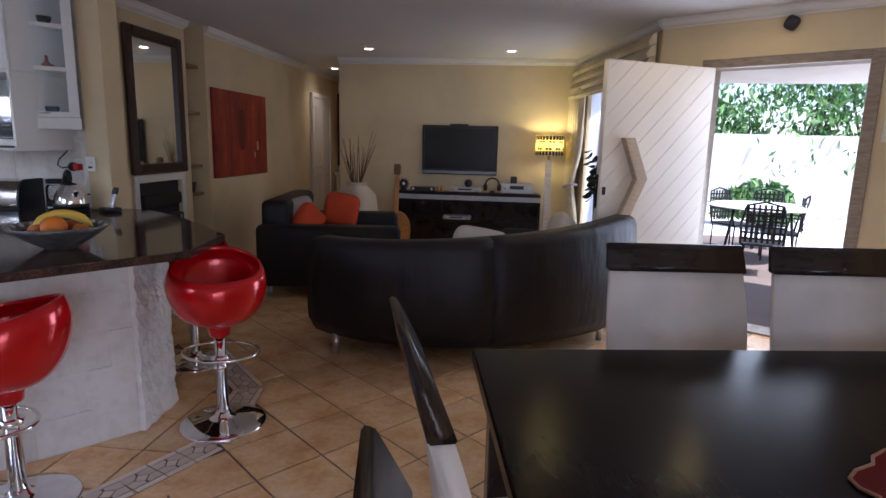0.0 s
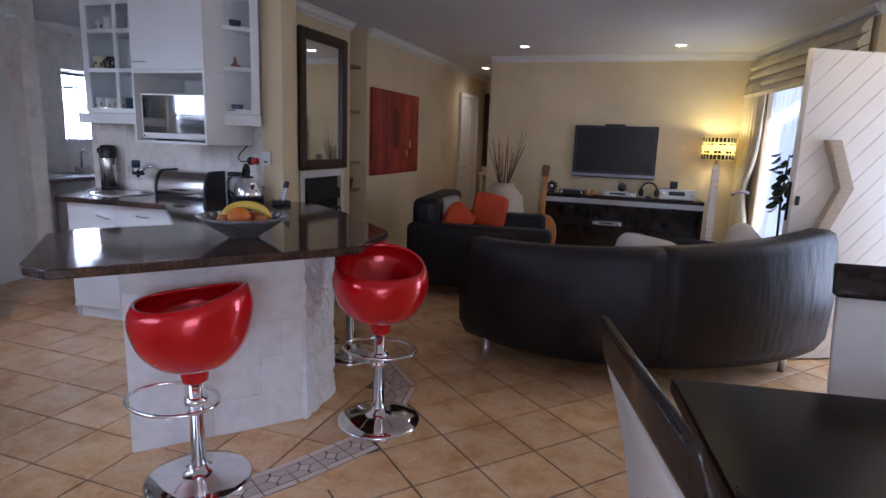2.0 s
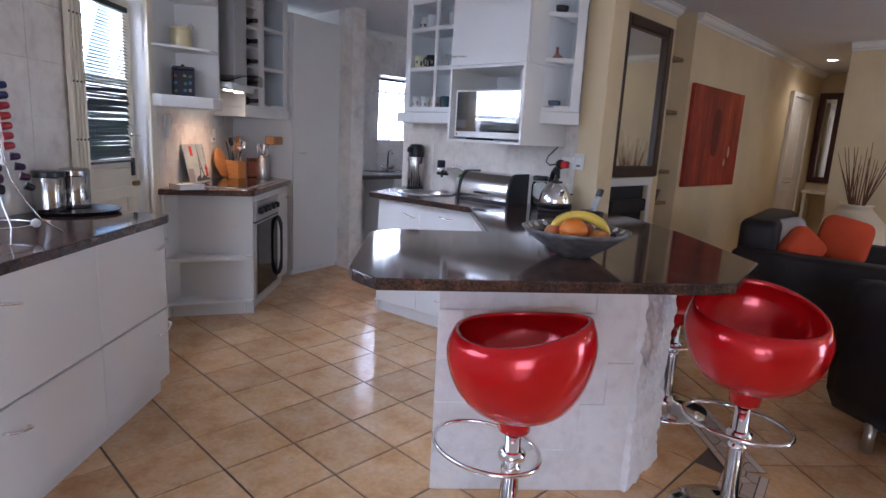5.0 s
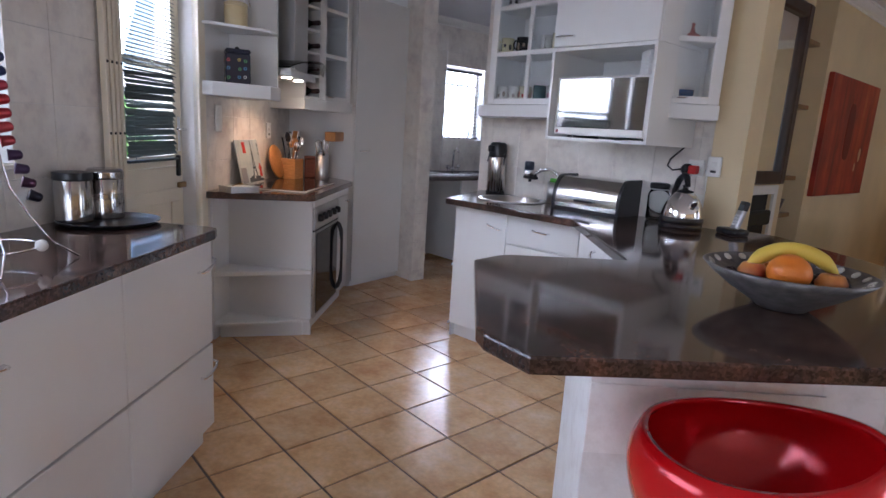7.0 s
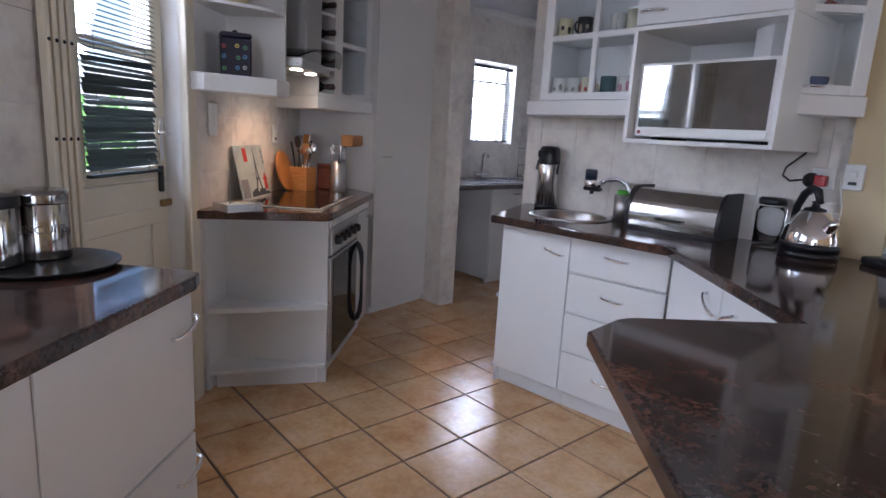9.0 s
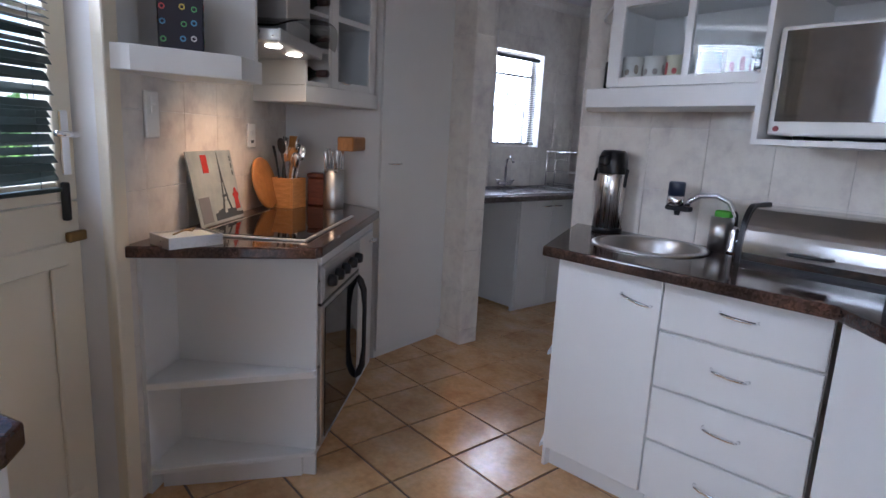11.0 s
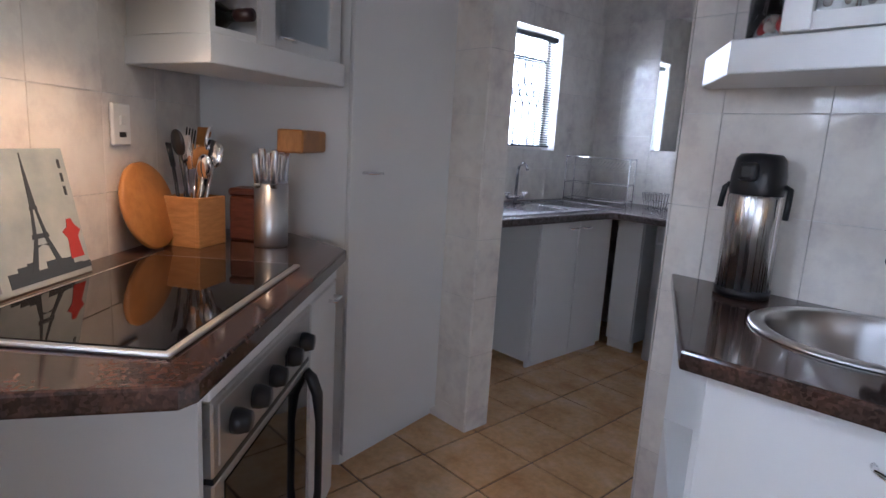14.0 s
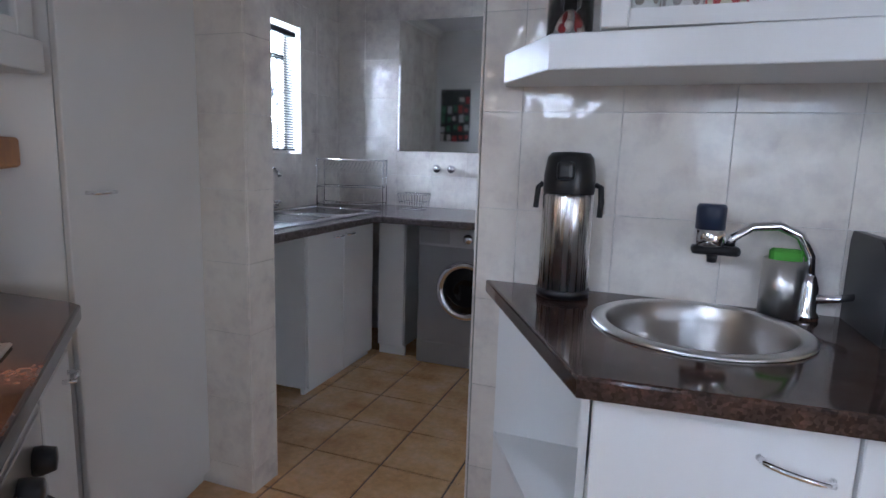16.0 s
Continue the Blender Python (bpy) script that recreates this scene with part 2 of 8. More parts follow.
def box(x0, x1, y0, y1, z0, z1, bevel=0.0, m=None, seg=1):
    bm = bmesh.new()
    add_box(bm, x0, x1, y0, y1, z0, z1, bevel, m, seg)
    return bm


def mirrored(bm):
    """Turns the faces out again after a mirrored frame."""
    bmesh.ops.recalc_face_normals(bm, faces=bm.faces)
    return bm


def dbox(s0, s1, d0, d1, z0, z1, bevel=0.0):
    """A box by the diagonal wall."""
    bm = box(s0, s1, d0, d1, z0, z1, bevel)
    bmesh.ops.transform(bm, verts=bm.verts, matrix=DG)
    return mirrored(bm)


def prism(poly, z0, z1, bevel=0.0, seg=2, bm=None):
    bm = bm or bmesh.new()
    low = [bm.verts.new((x, y, z0)) for x, y in poly]
    high = [bm.verts.new((x, y, z1)) for x, y in poly]
    n = len(poly)
    bm.faces.new(low[::-1])
    bm.faces.new(high)
    for i in range(n):
        bm.faces.new((low[i], low[(i + 1) % n], high[(i + 1) % n], high[i]))
    bmesh.ops.recalc_face_normals(bm, faces=bm.faces)
    if bevel:
        es = [e for e in bm.edges if abs(e.verts[0].co.z - e.verts[1].co.z) < 1e-6]
        bmesh.ops.bevel(bm, geom=es, offset=bevel, segments=seg, affect="EDGES", profile=0.5)
    return bm


def lathe(profile, seg=32, bm=None, m=None, closed=False):
    """A turned shape from (radius, height) pairs."""
    bm = bm or bmesh.new()
    rings, made = [], []
    for r, z in profile:
        if r < 1e-5:
            rings.append([bm.verts.new((0, 0, z))])
        else:
            rings.append([bm.verts.new((r * math.cos(2 * math.pi * k / seg), r * math.sin(2 * math.pi * k / seg), z)) for k in range(seg)])
        made += rings[-1]
    for a, b in zip(rings, rings[1:] + (rings[:1] if closed else [])):
        for k in range(seg):
            q = [a[k % len(a)], a[(k + 1) % len(a)], b[(k + 1) % len(b)], b[k % len(b)]]
            q = list(dict.fromkeys(q))
            if len(q) > 2:
                bm.faces.new(q)
    if m is not None:
        bmesh.ops.transform(bm, verts=made, matrix=m)
    return bm


def tube(points, radius, seg=8, bm=None, closed=False):
    """A round bar along points."""
    bm = bm or bmesh.new()
    pts = [Vector(p) for p in points]
    n = len(pts)
    rings = []
    side = None
    for i, p in enumerate(pts):
        if closed:
            d = pts[(i + 1) % n] - pts[i - 1]
        else:
            d = pts[min(i + 1, n - 1)] - pts[max(i - 1, 0)]
        d.normalize()
        if side is None:
            side = d.cross(Vector((0, 0, 1)) if abs(d.z) < 0.9 else Vector((1, 0, 0))).normalized()
        side = (side - d * side.dot(d)).normalized()
        up = d.cross(side)
        r = radius[i] if isinstance(radius, (list, tuple)) else radius
        rings.append([bm.verts.new(p + (side * math.cos(a) + up * math.sin(a)) * r) for a in (2 * math.pi * k / seg for k in range(seg))])
    pairs = list(zip(rings, rings[1:])) + ([(rings[-1], rings[0])] if closed else [])
    for a, b in pairs:
        for k in range(seg):
            bm.faces.new((a[k], a[(k + 1) % seg], b[(k + 1) % seg], b[k]))
    if not closed:
        bm.faces.new(rings[0][::-1])
        bm.faces.new(rings[-1])
    return bm


def arc(c, r, a0, a1, n, plane="xy"):
    out = []
    for i in range(n + 1):
        a = radians(a0 + (a1 - a0) * i / n)
        u, v = r * math.cos(a), r * math.sin(a)
        out.append({"xy": (c[0] + u, c[1] + v, c[2]), "xz": (c[0] + u, c[1], c[2] + v), "yz": (c[0], c[1] + u, c[2] + v)}[plane])
    return out


def superform(sx, sy, sz, e=0.5, seg=24, rings=12, bm=None, m=None):
    """A pillow-like rounded form."""
    def p(w, k):
        return math.copysign(abs(w) ** k, w)
    bm = bm or bmesh.new()
    rows, made = [], []
    for i in range(rings + 1):
        a = -math.pi / 2 + math.pi * i / rings
        row = []
        for k in range(seg):
            b = 2 * math.pi * k / seg
            row.append(bm.verts.new((sx * p(math.cos(a), e) * p(math.cos(b), e), sy * p(math.cos(a), e) * p(math.sin(b), e), sz * p(math.sin(a), e if e > 0.7 else 0.8))))
        rows.append(row)
        made += row
    for a, b in zip(rows, rows[1:]):
        for k in range(seg):
            bm.faces.new((a[k], a[(k + 1) % seg], b[(k + 1) % seg], b[k]))
    bmesh.ops.remove_doubles(bm, verts=made, dist=1e-5)
    if m is not None:
        bmesh.ops.transform(bm, verts=[v for v in made if v.is_valid], matrix=m)
    return bm


def wall(name, p0, p1, z0, z1, thick, material, holes=(), label=""):
    """A wall whose inner face runs from p0 to p1, thickness to the left of that way; holes are (u0, u1, z0, z1)."""
    a, b = Vector((*p0, 0)), Vector((*p1, 0))
    u = (b - a).normalized()
    n = Vector((-u.y, u.x, 0))
    m = Matrix(((u.x, n.x, 0, a.x), (u.y, n.y, 0, a.y), (0, 0, 1, 0), (0, 0, 0, 1)))
    length = (b - a).length
    us = sorted({0.0, length, *(v for h in holes for v in h[:2])})
    zs = sorted({z0, z1, *(v for h in holes for v in h[2:])})
    bm = bmesh.new()
    for u0, u1 in zip(us, us[1:]):
        run = []
        for w0, w1 in zip(zs, zs[1:]):
            if any(h[0] < (u0 + u1) / 2 < h[1] and h[2] < (w0 + w1) / 2 < h[3] for h in holes):
                continue
            if run and abs(run[-1][1] - w0) < 1e-6:
                run[-1][1] = w1
            else:
                run.append([w0, w1])
        for w0, w1 in run:
            add_box(bm, u0, u1, 0, thick, w0, w1, 0, m)
    return tagged(part(name, bm, material), label or "plain painted wall", "wall", kind="structure")

# ---- structure ----
CEIL = 2.44


def DM(s, d, z=0.0):
    """A frame at the diagonal wall: x along it, y into it, z up, so that fronts face -y."""
    p = dg(s, d, z)
    return Matrix(((-R2, -R2, 0, p.x), (R2, -R2, 0, p.y), (0, 0, 1, p.z), (0, 0, 0, 1)))


def structure(ob, label, category):
    return tagged(ob, label, category, kind="structure")


S0 = -2.05
wall("wall_kitchen", dg(S0, 0).xy, dg(6.45, 0).xy, -0.02, CEIL, 0.22, M_WGROUT, [(1.7 - S0, 3.37 - S0, 1.12, 2.1), (3.93 - S0, 4.62 - S0, -0.02, 2.06)], "long diagonal kitchen wall behind glossy marbled tiles")
wall("wall_sink", (-3.72, 4.492), (-2.02, 4.492), -0.02, CEIL, 0.15, M_WGROUT, (), "kitchen wall behind glossy marbled tiles")
structure(part("wall_pillar", box(-5.45, -4.565, 4.57, 4.71, -0.02, CEIL), M_WGROUT), "tiled end of the wall beside the scullery opening", "wall")
wall("wall_scullery_window", (-5.4, 4.7), (-5.4, 6.75), -0.02, CEIL, 0.2, M_WGROUT, [(0.87, 1.43, 1.23, 1.99)], "tiled scullery wall with a barred window")
wall("wall_scullery_back", (-5.4, 6.6), (-2.6, 6.6), -0.02, CEIL, 0.15, M_WGROUT, (), "tiled back wall of the scullery")
structure(part("wall_scullery_end", box(-2.75, -2.6, 4.64, 6.6, -0.02, CEIL), M_TILE), "plain scullery end wall", "wall")
structure(part("wall_column", box(-2.03, -1.87, 4.44, 4.62, -0.02, CEIL), M_YELLOW), "narrow yellow painted wall end beside the kitchen", "wall")
structure(part("wall_niche_back", box(-2.6, -2.46, 4.62, 6.25, -0.02, CEIL), M_YELLOW), "yellow painted back of the shelf niches", "wall")
# the chimney breast with its fire opening
bm = bmesh.new()
for y0, y1, z0, z1 in ((4.99, 5.2, -0.02, CEIL), (5.82, 6.02, -0.02, CEIL), (5.2, 5.82, 1.03, CEIL), (5.2, 5.82, -0.02, 0.56)):
    add_box(bm, -2.46, -2.2, y0, y1, z0, z1)
structure(part("wall_chimney_breast", bm, M_YELLOW), "yellow painted chimney breast with a fire opening", "wall")
structure(part("wall_art", box(-2.6, -2.13, 6.24, 10.7, -0.02, CEIL), M_YELLOW), "yellow painted lounge and passage wall", "wall")
wall("wall_tv", (-1.40, 8.22), (1.75, 8.22), -0.02, CEIL, 0.15, M_YELLOW, (), "yellow painted lounge wall")
structure(part("wall_passage", box(-1.40, -1.25, 8.37, 10.7, -0.02, CEIL), M_YELLOW), "yellow painted passage wall", "wall")
structure(part("wall_passage_end", box(-2.13, -1.40, 10.6, 10.7, -0.02, CEIL), M_YELLOW), "yellow painted end of the passage", "wall")
wall("wall_curtain", (1.60, 8.3), (1.99, 5.93), -0.02, CEIL, 0.18, M_YELLOW, [(0.45, 2.0, 0.12, 2.12)], "yellow painted wall with a tall curtained window")
wall("wall_entry", (1.99, 5.93), (4.6, 4.11), -0.02, CEIL, 0.18, M_YELLOW, [(0.40, 1.44, -0.02, 2.06)], "yellow painted wall with the entrance doorway")
wall("wall_dining_side", (4.6, 4.11), (4.6, -2.2), -0.02, CEIL, 0.18, M_YELLOW, (), "yellow painted dining room wall")
# unseen back wall; its wide window is added for the fill light
wall("wall_dining_back", (4.6, -2.2), (0.79, -2.2), -0.02, CEIL, 0.18, M_YELLOW, [(0.9, 3.5, 0.25, 2.15)], "unseen yellow dining room wall with an added wide window")
structure(part("ceiling", prism([(-5.7, 4.5), (-5.7, 6.8), (-2.6, 6.8), (-2.6, 10.8), (1.95, 10.8), (2.2, 6.2), (4.8, 4.3), (4.8, -2.45), (0.9, -2.45), (-5.6, 4.0)], CEIL, CEIL + 0.1), M_CEIL), "flat white plastered ceiling", "ceiling")


def cornice(name, p0, p1):
    """A coved cornice along the top of a wall whose room side lies to the right of p0 -> p1."""
    a, b = Vector((*p0, 0)), Vector((*p1, 0))
    u = (b - a).normalized()
    n = Vector((u.y, -u.x, 0))
    prof = [(0, CEIL - 0.075), (0.008, CEIL - 0.075), (0.01, CEIL - 0.065)] + [(0.01 + 0.04 * math.sin(radians(k * 15)), CEIL - 0.018 - 0.045 * math.cos(radians(k * 15))) for k in range(7)] + [(0.06, CEIL - 0.014), (0.06, CEIL - 0.002), (0, CEIL - 0.002)]
    bm = bmesh.new()
    rows = [[bm.verts.new(q + n * x + Vector((0, 0, z))) for x, z in prof] for q in (a, b)]
    k = len(prof)
    for i in range(k):
        bm.faces.new((rows[0][i], rows[0][(i + 1) % k], rows[1][(i + 1) % k], rows[1][i]))
    bm.faces.new(rows[0])
    bm.faces.new(rows[1][::-1])
    bmesh.ops.recalc_face_normals(bm, faces=bm.faces)
    structure(part(name, bm, M_CORNICE), "white coved plaster cornice", "cornice")


cornice("trim_breast", (-2.2, 4.99), (-2.2, 6.02))
cornice("trim_art", (-2.13, 6.24), (-2.13, 10.6))
cornice("trim_tv", (-1.40, 8.22), (1.62, 8.22))
cornice("trim_curtain", (1.60, 8.22), (1.99, 5.93))
cornice("trim_entry", (1.99, 5.93), (4.6, 4.11))
cornice("trim_scullery", (-5.4, 4.71), (-5.4, 6.6))
cornice("trim_scullery_back", (-5.4, 6.6), (-2.75, 6.6))


# ---- kitchen units ----
def handle(parent, m, length=0.11, mat=None):
    """A bowed bar handle, along x, standing off to -y."""
    h = length / 2
    pts = [(-h, 0, 0), (-h * 0.9, -0.018, 0), (-h * 0.5, -0.026, 0), (0, -0.028, 0), (h * 0.5, -0.026, 0), (h * 0.9, -0.018, 0), (h, 0, 0)]
    bm = tube(pts, 0.0055, 8)
    bmesh.ops.transform(bm, verts=bm.verts, matrix=m)
    return part("handle", bm, mat or M_CHROME, parent, "bowed chrome handle", True)


def front(parent, name, x0, x1, z0, z1, y, handle_at=None, handle_turn=0.0, hl=0.11):
    """A flat door or drawer front whose outer face lies at y."""
    ob = part(name, box(x0 + 0.002, x1 - 0.002, y, y + 0.018, z0 + 0.002, z1 - 0.002, 0.0025), M_WHITE, parent)
    if handle_at:
        handle(ob, pose(handle_at[0], y, handle_at[1], 0, handle_turn, 0), hl)
    return ob


# granite worktop that runs from the sink round to the breakfast bar
BAR = [(-3.69, 4.488), (-3.36, 3.858), (-2.44, 3.92), (-1.75, 3.29), (-2.0, 2.955), (-2.01, 2.915), (-1.995, 2.786), (-1.52, 2.335), (-1.475, 2.313), (-1.34, 2.30), (-0.70, 3.13), (-0.64, 3.24), (-0.71, 3.70), (-1.25, 4.235), (-1.70, 4.56), (-1.87, 4.56), (-1.87, 4.438), (-2.03, 4.438), (-2.03, 4.488)]
SINK = (-3.165, 4.245)


def worktop_with_sink():
    """The slab, with a round hole for the sink cut through it."""
    bm = bmesh.new()
    hole = [(SINK[0] + 0.182 * math.cos(2 * math.pi * k / 40), SINK[1] + 0.182 * math.sin(2 * math.pi * k / 40)) for k in range(40)]
    loops = {}
    for nm, pts in (("out", BAR), ("in", hole)):
        for z in (0.872, 0.91):
            loops[nm, z] = [bm.verts.new((x, y, z)) for x, y in pts]
    for z in (0.872, 0.91):
        edges = []
        for nm in ("out", "in"):
            vs = loops[nm, z]
            edges += [bm.edges.new((vs[k], vs[(k + 1) % len(vs)])) for k in range(len(vs))]
        bmesh.ops.triangle_fill(bm, edges=edges, use_beauty=True)
    for nm in ("out", "in"):
        a, b = loops[nm, 0.872], loops[nm, 0.91]
        for k in range(len(a)):
            bm.faces.new((a[k], a[(k + 1) % len(a)], b[(k + 1) % len(a)], b[k]))
    bmesh.ops.recalc_face_normals(bm, faces=bm.faces)
    rim = [e for e in bm.edges if abs(e.verts[0].co.z - e.verts[1].co.z) < 1e-6 and e.calc_face_angle(0) > 1.2 and (e.verts[0].co.xy - Vector(SINK)).length > 0.2]
    bmesh.ops.bevel(bm, geom=rim, offset=0.006, segments=2, affect="EDGES", profile=0.5)
    ob = part("worktop", bm, M_GRANITE)
    return tagged(ob, "polished dark brown granite worktop with a breakfast bar end", "worktop")


worktop = worktop_with_sink()

sink = thing("kitchen_sink", pose(SINK[0], SINK[1], 0.911), "round brushed steel sink let into the dark granite", "sink")
part("rim", lathe([(0.213, 0.0), (0.214, 0.004), (0.208, 0.007), (0.19, 0.007), (0.182, 0.004), (0.182, 0.001), (0.213, 0.0005)], 48), M_STEEL, sink, "", True)
# bowl steel darker than the rim's, with the bowl's inner shade in its colour
part("bowl", lathe([(0.183, 0.0055), (0.178, -0.006), (0.172, -0.03), (0.162, -0.11), (0.148, -0.145), (0.11, -0.16), (0.04, -0.166), (0.0, -0.167)], 48), metal("sink_shade_steel", (0.45, 0.43, 0.41), 0.3), sink, "brushed steel bowl", True)

# base units below the sink
unit = thing("sink_cabinet", pose(-3.34, 3.93, 0, 0, 0, 6.0), "white melamine sink cabinet with one door", "cabinet")
part("carcass", box(0.0, 0.40, 0.02, 0.5, 0.09, 0.70), M_WHITE, unit)
part("plinth", box(0.0, 0.40, 0.06, 0.08, 0.0, 0.09), M_WHITE, unit)
front(unit, "door", 0.0, 0.40, 0.095, 0.865, 0.0, (0.315, 0.775), 12)
unit = thing("drawer_cabinet", pose(-3.34, 3.93, 0, 0, 0, 6.0) @ pose(0.402, 0, 0), "white melamine cabinet with four drawers", "cabinet")
part("carcass", box(0.0, 0.475, 0.02, 0.45, 0.09, 0.87), M_WHITE, unit)
part("plinth", box(0.0, 0.475, 0.06, 0.08, 0.0, 0.09), M_WHITE, unit)
for z0, z1 in ((0.695, 0.865), (0.5, 0.69), (0.305, 0.495), (0.095, 0.3)):
    front(unit, "drawer", 0.0, 0.475, z0, z1, 0.0, (0.235, (z0 + z1) / 2 + 0.015), 4)
unit = thing("corner_cabinet", pose(-2.45, 4.0, 0, 0, 0, -42.4), "white melamine corner cabinet with a pair of doors", "cabinet")
part("carcass", box(0.0, 0.93, 0.02, 0.30, 0.09, 0.87), M_WHITE, unit)
part("plinth", box(0.0, 0.93, 0.06, 0.08, 0.0, 0.09), M_WHITE, unit)
front(unit, "door", 0.0, 0.46, 0.095, 0.865, 0.0, (0.40, 0.78), 30)
front(unit, "door", 0.464, 0.93, 0.095, 0.865, 0.0, (0.53, 0.77), -25)
# open shelves at the slanted end
unit = thing("end_shelf", pose(0, 0, 0), "white open end shelf with slanted sides", "shelf")
part("back_panel", box(-3.64, -3.345, 4.455, 4.47, 0.0, 0.87), M_WHITE, unit)
part("side_panel", box(-3.36, -3.345, 3.96, 4.455, 0.0, 0.87), M_WHITE, unit)
for z in (0.08, 0.47, 0.855):
    part("shelf", prism([(-3.362, 3.94), (-3.362, 4.455), (-3.64, 4.455)], z, z + 0.016), M_WHITE, unit)

# stone-faced base of the breakfast bar
bar_core = thing("breakfast_bar", pose(0, 0, 0), "white split-stone base under the breakfast bar", "breakfast bar")
part("core", prism([(-1.455, 2.69), (-0.96, 3.25), (-0.985, 3.56), (-1.38, 3.62), (-1.78, 3.05)], 0.0, 0.872), M_STONE, bar_core)

# the worktops along the diagonal wall
structure_top = part("worktop", prism([dg(s, d).xy[:] for s, d in ((0.6, 0.004), (0.6, 0.575), (3.60, 0.575), (3.645, 0.56), (3.66, 0.52), (3.66, 0.42), (3.7, 0.004))], 0.862, 0.9, 0.006), M_GRANITE)
tagged(structure_top, "polished dark brown granite worktop along the window wall", "worktop")
x = 3.64
for k, w in enumerate((0.55, 0.62, 0.62, 0.6)):
    unit = thing("pan_drawer_cabinet", DM(x - w, 0.54), "white melamine cabinet with two deep drawers", "cabinet", "cabinets along the window wall")
    part("carcass", box(0.001, w - 0.001, 0.02, 0.53, 0.09, 0.86), M_WHITE, unit)
    part("plinth", box(0.001, w - 0.001, 0.05, 0.07, 0.0, 0.09), M_WHITE, unit)
    for z0, z1 in ((0.095, 0.44), (0.444, 0.855)):
        front(unit, "drawer", 0.0, w, z0, z1, 0.0, (w * (0.9 if k == 0 else 0.22), z1 - 0.09), -18 if k == 0 else 15)
    x -= w

# hob worktop, oven and its open end shelf
HOB = [(4.66, 0.004), (4.83, 0.57), (4.86, 0.585), (5.85, 0.578), (5.885, 0.555), (6.09, 0.33), (6.09, 0.004)]
tagged(part("worktop", prism([dg(s, d).xy[:] for s, d in HOB], 0.862, 0.9, 0.006), M_GRANITE), "polished dark brown granite worktop round the hob", "worktop")
unit = thing("hob_end_shelf", DM(4.86, 0.54), "white open end shelf beside the oven", "shelf")
part("side_panel", box(0.085, 0.1, 0.0, 0.53, 0.0, 0.86), M_WHITE, unit)
part("back_panel", box(-0.12, 0.085, 0.52, 0.535, 0.0, 0.86), M_WHITE, unit)
part("shelf", prism([(-0.12, 0.519), (-0.15, 0.505), (0.062, 0.0), (0.0849, -0.004), (0.0849, 0.519)], 0.40, 0.425, 0.003), M_WHITE, unit)
part("shelf", prism([(-0.12, 0.519), (-0.15, 0.505), (0.062, 0.0), (0.0849, -0.004), (0.0849, 0.519)], 0.09, 0.108, 0.003), M_WHITE, unit)
part("plinth", prism([(-0.05, 0.519), (-0.075, 0.505), (0.072, 0.05), (0.0849, 0.046), (0.0849, 0.519)], 0.0, 0.09), M_WHITE, unit)

oven = thing("built_in_oven", DM(4.965, 0.55), "built-in steel and black glass oven below the hob", "oven")
part("carcass", box(0.0, 0.595, 0.03, 0.5, 0.09, 0.8), M_WHITE, oven)
part("top_rail", box(0.0, 0.88, 0.0, 0.02, 0.81, 0.86, 0.002), M_WHITE, oven)
part("control_panel", box(0.01, 0.585, 0.0, 0.03, 0.665, 0.805, 0.004), M_STEELH, oven, "brushed steel control panel")
part("panel_inset", box(0.03, 0.565, -0.003, 0.001, 0.68, 0.793, 0.002), M_STEEL, oven, "inset steel fascia")
part("panel_seam", box(0.012, 0.583, 0.001, 0.02, 0.655, 0.665), M_BLACK, oven)
door = part("oven_door", box(0.01, 0.585, 0.0, 0.03, 0.1, 0.655, 0.004), M_STEELH, oven, "steel oven door")
part("oven_window", box(0.05, 0.56, -0.003, 0.001, 0.12, 0.64, 0.002), M_OVENGLASS, door, "black oven glass")
for k in range(5):
    x = 0.09 + 0.1 * k + (0.0 if k < 3 else 0.015)
    knob = part("knob", lathe([(0.0, 0), (0.024, 0), (0.024, 0.012), (0.019, 0.03), (0.0, 0.032)], 20, m=pose(x, -0.003, 0.735, 90)), M_BLACK, oven, "round black knob", True)
part("display", box(0.375, 0.40, -0.006, 0.0, 0.72, 0.75, 0.002), M_BLACK, oven)
# the long black loop handle
bm = tube([(0.545, 0.0, 0.16), (0.545, -0.018, 0.178), (0.545, -0.034, 0.22), (0.545, -0.04, 0.30), (0.545, -0.04, 0.50), (0.545, -0.034, 0.58), (0.545, -0.018, 0.622), (0.545, 0.0, 0.64)], [0.014, 0.016, 0.015, 0.01, 0.01, 0.015, 0.016, 0.014], 12)
part("plinth", box(0.0, 0.88, 0.05, 0.07, 0.0, 0.09), M_WHITE, oven)
part("oven_handle", bm, M_BLACK, oven, "long black oven handle", True)
unit = thing("narrow_cabinet", DM(5.565, 0.55), "narrow white melamine cabinet beside the oven", "cabinet")
part("carcass", box(0.0, 0.28, 0.02, 0.5, 0.09, 0.805), M_WHITE, unit)
front(unit, "door", 0.0, 0.28, 0.095, 0.805, 0.0)
part("handle", tube([(0.19, 0, 0.76), (0.19, -0.022, 0.76), (0.25, -0.022, 0.76), (0.25, 0, 0.76)], 0.005, 8), M_CHROME, unit, "small chrome handle", True)

hob = thing("ceramic_hob", DM(5.245, 0.315, 0.9), "black ceramic glass hob with a pale metal rim", "hob")
part("rim", box(-0.33, 0.33, -0.2, 0.2, 0.0, 0.008, 0.003), metal("pale_aluminium", (0.8, 0.79, 0.76), 0.35), hob, "pale aluminium rim")
